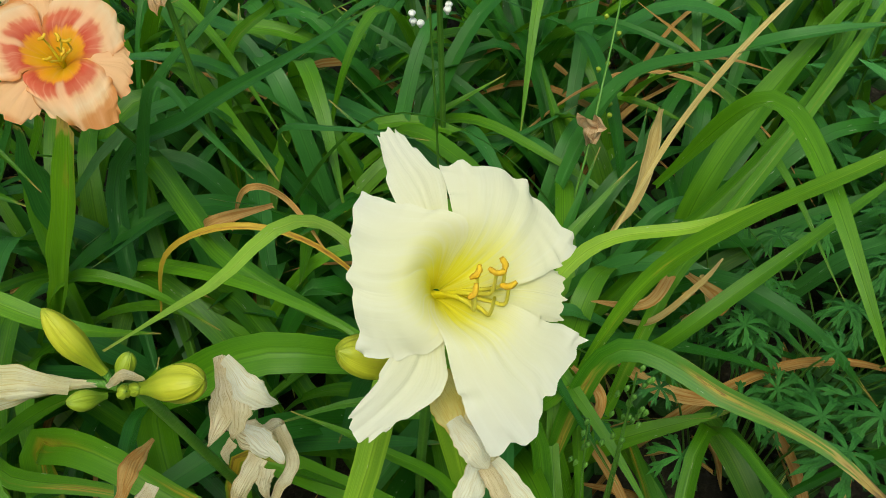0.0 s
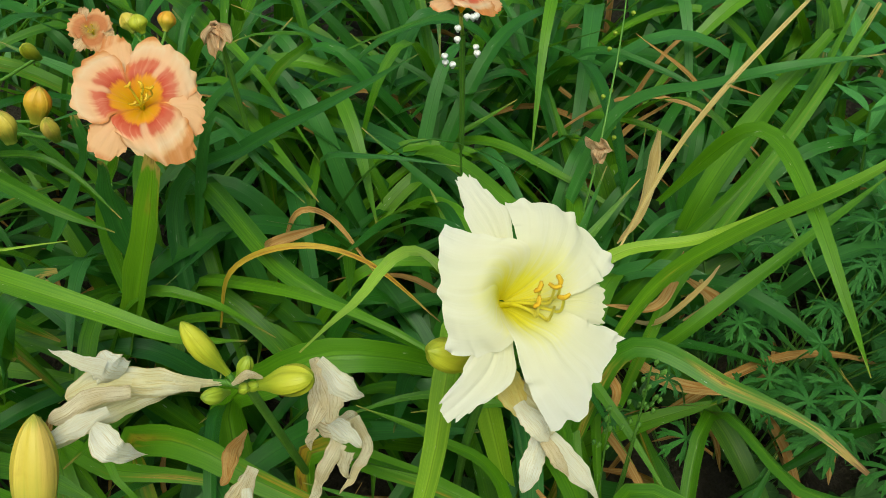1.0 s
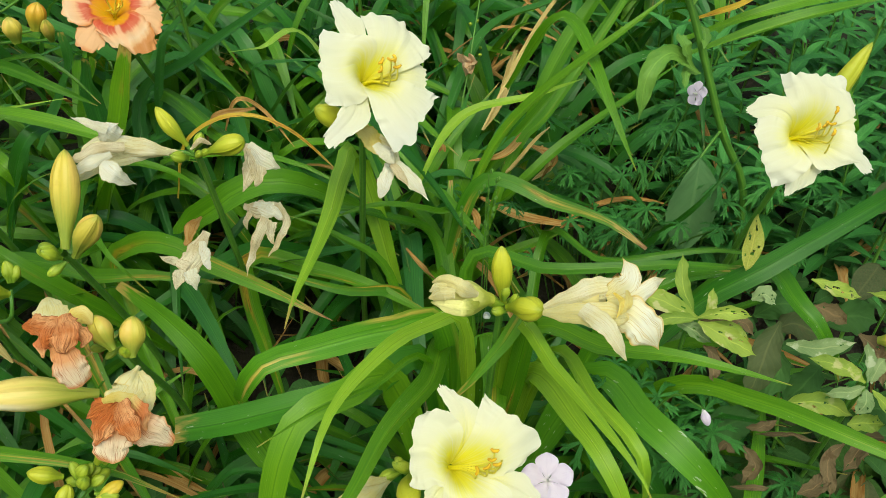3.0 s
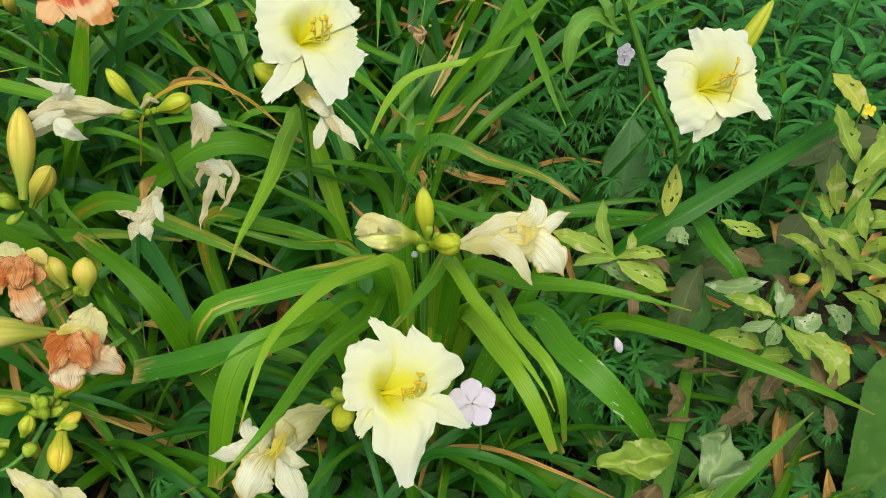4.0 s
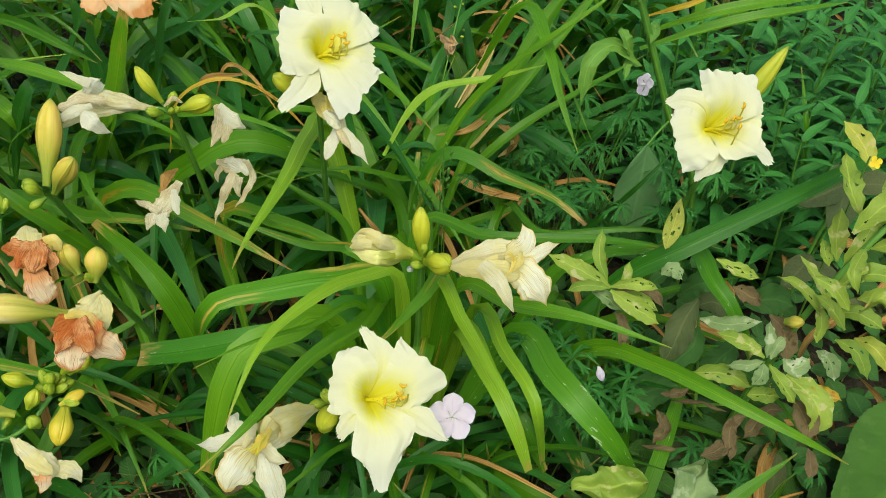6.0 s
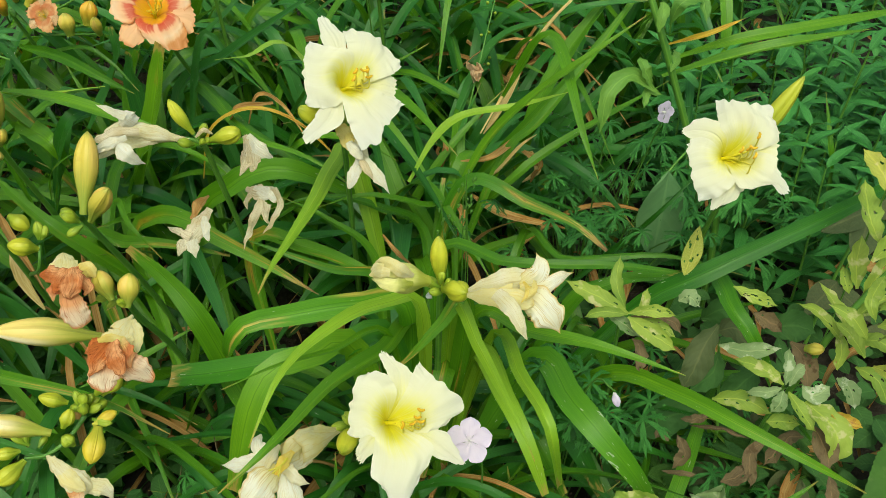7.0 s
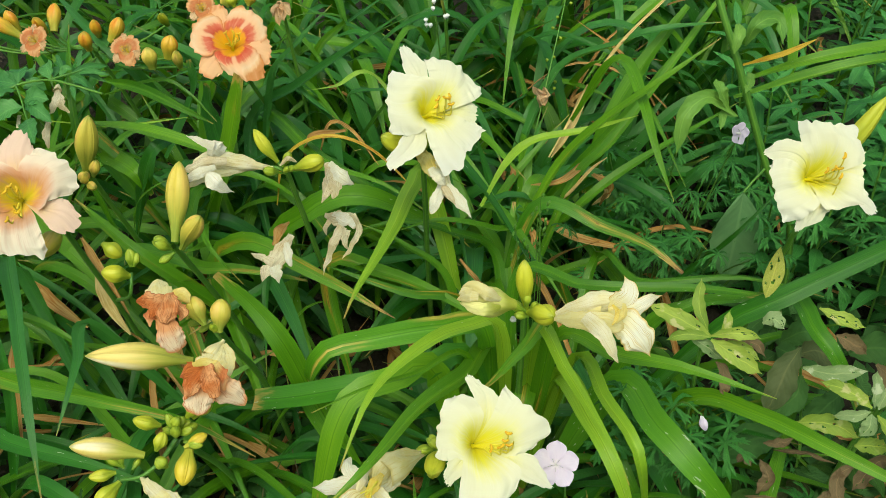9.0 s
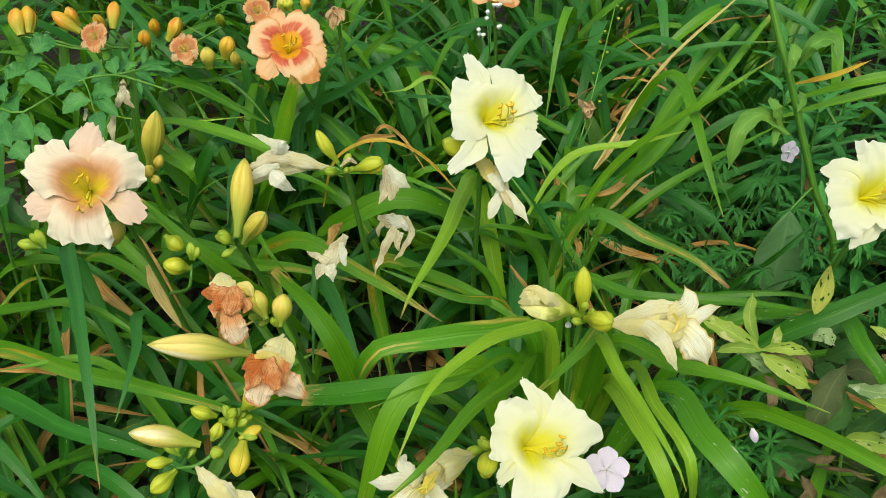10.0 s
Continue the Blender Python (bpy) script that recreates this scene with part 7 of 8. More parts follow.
stalk(t, [(0.26, 0.13, 0), (0.25, 0.115, 0.18), (0.244, 0.104, 0.303)], 0.0026, 0.0018, stalk_green)
for k, (pts, w, m, h) in enumerate([([(0.2500, 0.1020, 0.3028), (0.2249, 0.1114, 0.3131), (0.1958, 0.1295, 0.3165)], 0.0168, weed_light, 2), ([(0.2474, 0.1054, 0.3054), (0.2397, 0.1207, 0.3236), (0.2451, 0.1429, 0.3353)], 0.0112, weed_light, 0), ([(0.2491, 0.0989, 0.3053), (0.2271, 0.1008, 0.3063), (0.2107, 0.1013, 0.2992)], 0.0106, weed_light, 0), ([(0.2496, 0.1011, 0.3046), (0.2693, 0.0956, 0.3136), (0.2910, 0.0936, 0.3095)], 0.0112, weed_light, 9), ([(0.2491, 0.0973, 0.3037), (0.2659, 0.0813, 0.3016), (0.2894, 0.0706, 0.2896)], 0.0173, weed_light, 3),
        ([(0.2554, 0.0908, 0.2821), (0.2610, 0.0826, 0.2787), (0.2625, 0.0700, 0.2584)], 0.0123, weed_dead, 2), ([(0.2337, 0.1086, 0.2959), (0.2463, 0.0975, 0.2946), (0.2616, 0.0895, 0.2856)], 0.0129, weed_dusty, 2), ([(0.2601, 0.1036, 0.2931), (0.2787, 0.0970, 0.2921), (0.2933, 0.0911, 0.2821)], 0.0112, weed_light, 6), ([(0.2650, 0.1079, 0.2845), (0.2675, 0.1184, 0.2983), (0.2715, 0.1296, 0.3073)], 0.0101, weed_light, 1), ([(0.2939, 0.1080, 0.3130), (0.3020, 0.1069, 0.3200), (0.3126, 0.1017, 0.3123)], 0.0145, weed_dusty, 6), ([(0.3388, 0.1095, 0.3304), (0.3537, 0.0980, 0.3293), (0.3751, 0.0937, 0.3229)], 0.0129, weed_light, 12), ([(0.2556, 0.1091, 0.2914), (0.2888, 0.1052, 0.2917), (0.3008, 0.0976, 0.2792)], 0.0112, weed_dead, 2)]):
    foliage(t, pts, w, m, 300 + k, h)
t = thing("pale_weed", (0, 0, 0), "dusty pale green weed with star of leaves", "plant", "pale nibbled weeds")
stalk(t, [(0.40, 0.10, 0), (0.395, 0.08, 0.15), (0.3961, 0.0712, 0.2407)], 0.0026, 0.0018, stalk_green)
for k, (pts, w, m, h) in enumerate([([(0.3947, 0.0702, 0.2447), (0.3785, 0.0800, 0.2529), (0.3559, 0.0973, 0.2500)], 0.0147, weed_light, 1), ([(0.3962, 0.0698, 0.2451), (0.3975, 0.0812, 0.2604), (0.4021, 0.0976, 0.2648)], 0.0113, weed_dusty, 0), ([(0.3926, 0.0667, 0.2436), (0.3767, 0.0638, 0.2417), (0.3628, 0.0704, 0.2346)], 0.0107, weed_dusty, 0), ([(0.3924, 0.0639, 0.2440), (0.3877, 0.0534, 0.2415), (0.3813, 0.0502, 0.2303)], 0.0130, weed_dusty, 2), ([(0.3973, 0.0634, 0.2433), (0.4026, 0.0470, 0.2410), (0.4162, 0.0316, 0.2272)], 0.0147, weed_light, 2),
        ([(0.4131, 0.0581, 0.2359), (0.4277, 0.0346, 0.2352), (0.4336, 0.0207, 0.2270), (0.4297, 0.0113, 0.2038)], 0.0282, weed_light, 2), ([(0.4165, 0.0362, 0.2283), (0.4237, 0.0165, 0.2188), (0.4275, 0.0079, 0.2055)], 0.0226, weed_dead, 1), ([(0.3403, 0.0821, 0.2082), (0.3643, 0.0719, 0.2201), (0.3895, 0.0596, 0.2144)], 0.0186, weed_light, 4), ([(0.3842, 0.0557, 0.2087), (0.3971, 0.0515, 0.2145), (0.4113, 0.0493, 0.2142)], 0.0158, weed_light, 3), ([(0.4123, 0.0705, 0.2427), (0.4206, 0.0607, 0.2416), (0.4355, 0.0677, 0.2464)], 0.0169, weed_dusty, 2), ([(0.4025, 0.0728, 0.2397), (0.4073, 0.0791, 0.2499), (0.4167, 0.0862, 0.2547)], 0.0113, weed_dusty, 0), ([(0.3486, 0.1211, 0.2407), (0.3705, 0.1081, 0.2467), (0.4008, 0.1070, 0.2525)], 0.0158, weed_dusty, 1)]):
    foliage(t, pts, w, m, 330 + k, h)
t = thing("pale_weed", (0, 0, 0), "leaning yellow-green weed with curled spotted leaves", "plant", "pale nibbled weeds")
LEAN = [(0.40, 0.10, 0), (0.43, 0.11, 0.2), (0.475, 0.128, 0.315), (0.54, 0.16, 0.38), (0.60, 0.20, 0.43)]
stalk(t, LEAN, 0.004, 0.0025, stalk_green)
for k, (pts, w, m, h) in enumerate([([(0.4581, 0.0955, 0.2596), (0.4415, 0.1123, 0.2770), (0.4291, 0.1280, 0.2834), (0.4176, 0.1408, 0.2778)], 0.0111, weed_light, 2), ([(0.4604, 0.1062, 0.2690), (0.4481, 0.1252, 0.2885), (0.4363, 0.1492, 0.2973)], 0.0133, weed_light, 0), ([(0.4674, 0.0862, 0.2639), (0.4544, 0.0986, 0.2794), (0.4426, 0.1140, 0.2827)], 0.0145, weed_light, 1), ([(0.4656, 0.1372, 0.3011), (0.4639, 0.1507, 0.3199), (0.4718, 0.1727, 0.3353)], 0.0200, weed_light, 0), ([(0.4486, 0.0877, 0.2445), (0.4499, 0.0968, 0.2645), (0.4485, 0.1104, 0.2707)], 0.0117, weed_light, 1), ([(0.4476, 0.0815, 0.2408), (0.4551, 0.0677, 0.2422), (0.4602, 0.0574, 0.2260)], 0.0145, weed_dusty, 3),
        ([(0.4589, 0.1350, 0.2971), (0.4548, 0.1425, 0.3079), (0.4537, 0.1548, 0.3130)], 0.0117, weed_light, 4), ([(0.4642, 0.1179, 0.2838), (0.4774, 0.1182, 0.3039), (0.4968, 0.1181, 0.3121)], 0.0156, weed_light, 2), ([(0.4642, 0.1008, 0.2729), (0.4770, 0.0897, 0.2811), (0.4966, 0.0775, 0.2741)], 0.0167, weed_light, 3), ([(0.4682, 0.1289, 0.3012), (0.4793, 0.1357, 0.3262), (0.4935, 0.1510, 0.3429)], 0.0156, weed_light, 1), ([(0.4623, 0.0850, 0.2523), (0.4749, 0.0683, 0.2548), (0.4858, 0.0514, 0.2363)], 0.0156, weed_light, 2), ([(0.4778, 0.1038, 0.2864), (0.4924, 0.0958, 0.2991), (0.5089, 0.0871, 0.2965)], 0.0139, weed_light, 2), ([(0.4885, 0.1331, 0.3210), (0.5039, 0.1278, 0.3338), (0.5250, 0.1340, 0.3432)], 0.0156, weed_light, 1), ([(0.4951, 0.1458, 0.3324), (0.5003, 0.1582, 0.3553), (0.5079, 0.1818, 0.3688)], 0.0156, weed_light, 2),
        ([(0.4214, 0.1308, 0.2350), (0.4298, 0.1117, 0.2319), (0.4351, 0.0924, 0.2067)], 0.0211, weed_dead, 3), ([(0.4530, 0.0748, 0.1962), (0.4630, 0.0647, 0.2000), (0.4783, 0.0575, 0.1980)], 0.0122, strap_golden, 0)]):
    foliage(t, pts, w, m, 360 + k, h)
for k, (pts, w, m, h) in enumerate([([(0.4884, 0.1783, 0.375), (0.48, 0.2015, 0.39), (0.4722, 0.2262, 0.395)], 0.0204, weed_yellow, 1),
        ([(0.4728, 0.1438, 0.35), (0.4625, 0.1616, 0.37), (0.4686, 0.1992, 0.38)], 0.0231, weed_light, 2),
        ([(0.4607, 0.1272, 0.345), (0.4801, 0.1332, 0.37), (0.5113, 0.1495, 0.37)], 0.0217, weed_light, 2),
        ([(0.4499, 0.0898, 0.32), (0.4578, 0.0777, 0.345), (0.4835, 0.0742, 0.34)], 0.0177, weed_light, 1),
        ([(0.4545, 0.0649, 0.31), (0.4624, 0.0593, 0.335), (0.4893, 0.0651, 0.33)], 0.0176, weed_light, 2),
        ([(0.4409, 0.0592, 0.32), (0.4236, 0.0653, 0.34), (0.4054, 0.075, 0.345)], 0.0132, weed_light, 1),
        ([(0.4543, 0.0544, 0.29), (0.461, 0.0344, 0.3), (0.4801, 0.0225, 0.28)], 0.0157, weed_yellow, 1),
        ([(0.4689, 0.1134, 0.34), (0.44, 0.0749, 0.35), (0.4449, 0.0634, 0.335)], 0.0133, weed_light, 1)]):
    foliage(t, pts, w, m, 376 + k, h)
bud(t, (0.4296, 0.1157, 0.2422), (0.4406, 0.1057, 0.2534), 0.0061, bud_peach, "round yellow seed pod", 0.5, "seed_pod", neck=0.6)
# dead leaves, and leaves with the shade down here put into their colour
t = thing("dead_leaf", (0, 0, 0), "brown curled dead leaves hanging in the weeds", "leaf")
for k, (pts, w, m, h) in enumerate([([(0.3968, 0.0618, 0.1713), (0.3791, 0.0505, 0.1644), (0.3808, 0.0282, 0.1382)], 0.0136, weed_dead, 2), ([(0.4255, 0.0563, 0.1843), (0.4103, 0.0543, 0.1845), (0.3921, 0.0432, 0.1574)], 0.0154, weed_dead, 2), ([(0.3219, 0.0931, 0.1614), (0.3320, 0.0881, 0.1673), (0.3487, 0.0911, 0.1710)], 0.0095, weed_dead, 0), ([(0.3179, 0.0806, 0.1518), (0.3221, 0.0611, 0.1484), (0.3126, 0.0575, 0.1297)], 0.0136, weed_dead, 1), ([(0.3326, 0.0917, 0.1523), (0.3592, 0.0815, 0.1614), (0.3855, 0.0701, 0.1596)], 0.0053, weed_dead, 0), ([(0.3015, 0.0547, 0.1284), (0.3178, 0.0493, 0.1340), (0.3348, 0.0457, 0.1360)], 0.0053, weed_dead, 0), ([(0.4450, 0.0254, 0.1671), (0.4447, 0.0138, 0.1645), (0.4420, 0.0026, 0.1512)], 0.0118, weed_dead, 0), ([(0.2978, 0.0819, 0.1445), (0.3029, 0.0836, 0.1527), (0.3090, 0.0772, 0.1460)], 0.0089, weed_dead, 0), ([(0.3534, 0.0368, 0.1377), (0.3687, 0.0366, 0.1488), (0.3816, 0.0463, 0.1552)], 0.0148, weed_dead, 1), ([(0.3943, 0.1659, 0.2375), (0.4098, 0.1544, 0.2363), (0.4171, 0.1448, 0.2331)], 0.0178, weed_dead, 1)]):
    foliage(t, pts, w, m, 390 + k, h, 0.003)
t = thing("dim_weed", (0, 0, 0), "broad leaves, shade below pale weeds put into their colour", "plant")
for k, (pts, w, m, h) in enumerate([([(0.3578, 0.1349, 0.2138), (0.3501, 0.1183, 0.2025), (0.3299, 0.1117, 0.1805)], 0.0229, weed_shaded, 0), ([(0.2899, 0.1158, 0.1018), (0.3170, 0.1186, 0.1291), (0.3542, 0.1240, 0.1357)], 0.0361, weed_shaded, 1), ([(0.3590, 0.1574, 0.2190), (0.3760, 0.1561, 0.2251), (0.4009, 0.1481, 0.2157)], 0.0271, weed_brown, 0), ([(0.3511, 0.1834, 0.2097), (0.3688, 0.1797, 0.2277), (0.3889, 0.1800, 0.2229)], 0.0271, weed_shaded, 0), ([(0.4063, 0.1390, 0.1834), (0.3852, 0.1244, 0.1763), (0.3706, 0.1217, 0.1543)], 0.0271, weed_shaded, 0), ([(0.3005, 0.1174, 0.0669), (0.3041, 0.1005, 0.0683), (0.3088, 0.0903, 0.0485)], 0.0180, weed_shaded, 0), ([(0.4418, 0.1110, 0.1486), (0.4572, 0.1016, 0.1611), (0.4877, 0.0950, 0.1551)], 0.0331, weed_shaded, 0), ([(0.4140, 0.1668, 0.2093), (0.4367, 0.1667, 0.2188), (0.4623, 0.1634, 0.2134)], 0.0331, weed_shaded, 0)]):
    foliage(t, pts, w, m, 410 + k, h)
stalk(t, [(0.37, 0.12, 0), (0.375, 0.115, 0.1), (0.3644, 0.1560, 0.2066)], 0.002, 0.0014, stalk_green)
# yellow leaf with insect holes
t = thing("nibbled_leaf", (0, 0, 0), "hanging yellow leaf riddled with insect holes", "leaf")
set_at("leaf_blade", NIBBLED, t, (0.312, 0.158, 0.296), (0.25, 0.45, 0.55), (0, -0.8, 0.5), 0.05)

# dull brown oval leaves, big soft leaves
OVAL = [mesh_from_grids("oval_leaf", [oval_grid(1.0, 0.52, 14, 9, 0.15, 0.18, 0.45, 0, 30 + k, 0.05)], weed_brown) for k in range(3)]
t = thing("brown_weed", (0, 0, 0), "dull purplish brown leaves behind pale weed", "plant")
stalk(t, [(0.52, 0.26, 0), (0.53, 0.28, 0.15), (0.55, 0.30, 0.26)], 0.0025, 0.0018, stalk_green)
for at, d, L in (((0.55, 0.30, 0.26), (-0.7, -0.35, 0.0), 0.085), ((0.55, 0.30, 0.26), (-0.3, -0.7, -0.2), 0.09), ((0.55, 0.30, 0.26), (0.6, -0.2, 0.2), 0.08), ((0.54, 0.29, 0.24), (0.2, 0.6, 0.4), 0.07), ((0.53, 0.27, 0.18), (-0.55, -0.5, -0.1), 0.08), ((0.53, 0.27, 0.17), (0.5, -0.7, -0.1), 0.07)):
    set_at("leaf", r.choice(OVAL), t, at, d, (0, -0.4, 1), L * 0.75)
t = thing("brown_leaf", (0, 0, 0), "single dull brown-green leaf with pale midrib", "leaf")
foliage(t, [(0.3539, 0.1466, 0.2406), (0.3382, 0.1287, 0.2276), (0.3290, 0.1142, 0.2119), (0.3197, 0.1050, 0.1897)], 0.0277, weed_brown, 440)
t = thing("dock_leaf", (0, 0, 0), "large soft grey-green leaf hanging under lily flower", "leaf")
part("leaf_blade", mesh_from_grids("leaf_blade", [along(oval_grid(0.115, 0.056, 18, 11, 0.12, 0.16, 0.5, 0.02, 41), (0.333, 0.335, 0.285), (-0.02, -0.25, -0.95), (0, -1, 0.3))], dock_green), t)
part("leaf_stalk", mesh_from_grids("leaf_stalk", [tube([(0.36, 0.36, 0.3), (0.345, 0.345, 0.295), (0.333, 0.335, 0.285)], (0.0015, 0.0012), 6, 6)], stalk_green, True), t)
def veined_leaf(length, width, seed, teeth=34, ribs=9):
    """A big soft leaf along +x: toothed rim, sunken midrib and side veins, bulging between them."""
    P = oval_grid(length, width, 120, 41, 0.25, 0.14, 0.42, 0.0, seed, 0.05)
    for i in range(120):
        q = i / 119
        for j in range(41):
            u = j / 20 - 1
            v = (q - 0.16 * abs(u)) * ribs
            side = abs(v - round(v))
            P[i, j, 2] += length * (0.006 * min(1.0, side / 0.18) + 0.008 * min(1.0, abs(u) / 0.07)) * (1 - abs(u) ** 6)
            if abs(u) > 0.94:
                P[i, j, 1] *= 1 + 0.035 * ((q * teeth) % 1.0)
    return crumpled(P, 0.004, 30.0, seed)


t = thing("broad_leaf", (0, 0, 0), "very large soft green leaf with toothed rim and sunken veins", "leaf")
part("leaf_blade", mesh_from_grids("leaf_blade", [along(veined_leaf(0.20, 0.135, 42), (0.635, 0.085, 0.13), (-0.72, -0.6, -0.1), (0.1, -0.5, 1))], broad_green), t)
part("leaf_stalk", mesh_from_grids("leaf_stalk", [tube([(0.68, 0.2, 0), (0.65, 0.18, 0.12), (0.60, 0.13, 0.17)], (0.003, 0.002), 8, 6)], stalk_green, True), t)
t = thing("crumpled_leaf", (0, 0, 0), "grey-green crumpled leaves with brown edges", "leaf")
for k, (at, d, L, w, m) in enumerate((((0.275, -0.03, 0.20), (-0.9, -0.1, 0.1), 0.062, 0.030, weed_light), ((0.30, -0.055, 0.19), (0.5, 0.75, 0.1), 0.055, 0.042, weed_dusty), ((0.30, -0.06, 0.19), (-0.8, -0.5, 0), 0.10, 0.020, weed_light), ((0.262, -0.045, 0.18), (-0.7, -0.6, 0.0), 0.05, 0.02, weed_dead))):
    part("leaf_blade", mesh_from_grids("leaf_blade", [along(crumpled(oval_grid(L, w, 30, 17, 0.1, 0.6, 0.45, 0.03, 50 + k, 0.25), 0.010, 60.0, k), at, d, (0, -0.4, 1))], m), t)

# dull leaves below the pale weeds, the dim green ones coloured for shade
DULL = [mesh_from_grids("dull_leaf", [crumpled(oval_grid(1.0, 0.42, 12, 7, 0.25, 0.2, 0.45, 0.01, 70 + k, 0.08), 0.06, 3.0, k)], (weed_shaded, weed_brown, broad_green)[k % 3]) for k in range(6)]
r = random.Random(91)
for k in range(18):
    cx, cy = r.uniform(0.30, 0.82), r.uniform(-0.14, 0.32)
    t = thing("shade_weed", (0, 0, 0), "low weed under taller plants, leaf colours darkened for shade", "plant", "shade weeds")
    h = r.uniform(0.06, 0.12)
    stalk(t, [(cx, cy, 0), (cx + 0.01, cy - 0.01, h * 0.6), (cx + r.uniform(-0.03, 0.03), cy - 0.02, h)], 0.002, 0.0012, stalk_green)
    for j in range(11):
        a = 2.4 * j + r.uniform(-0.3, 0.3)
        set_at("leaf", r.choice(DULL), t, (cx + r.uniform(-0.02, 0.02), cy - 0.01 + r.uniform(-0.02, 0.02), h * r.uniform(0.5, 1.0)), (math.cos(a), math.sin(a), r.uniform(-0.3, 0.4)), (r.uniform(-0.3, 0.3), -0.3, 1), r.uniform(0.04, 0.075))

# pinnate spray reaching in beside the blush flower
t = thing("rose_spray", (0, 0, 0), "arching spray of small toothed pinnate leaves", "plant")
SPRAY = [(-0.62, 0.33, 0.05), (-0.5224, 0.2715, 0.4), (-0.4712, 0.2715, 0.425), (-0.432, 0.2779, 0.445), (-0.4047, 0.2896, 0.455), (-0.3743, 0.2898, 0.46), (-0.3552, 0.2849, 0.46), (-0.3129, 0.2711, 0.455)]
stalk(t, SPRAY, 0.0022, 0.001, stalk_green)
stalk(t, [(-0.4054, 0.2884, 0.455), (-0.389, 0.2622, 0.455), (-0.3793, 0.2444, 0.45), (-0.3728, 0.2344, 0.445)], 0.0011, 0.0006, stalk_green)
stalk(t, [(-0.3715, 0.2899, 0.46), (-0.3459, 0.2945, 0.465), (-0.3398, 0.2975, 0.466)], 0.0011, 0.0007, stalk_green)
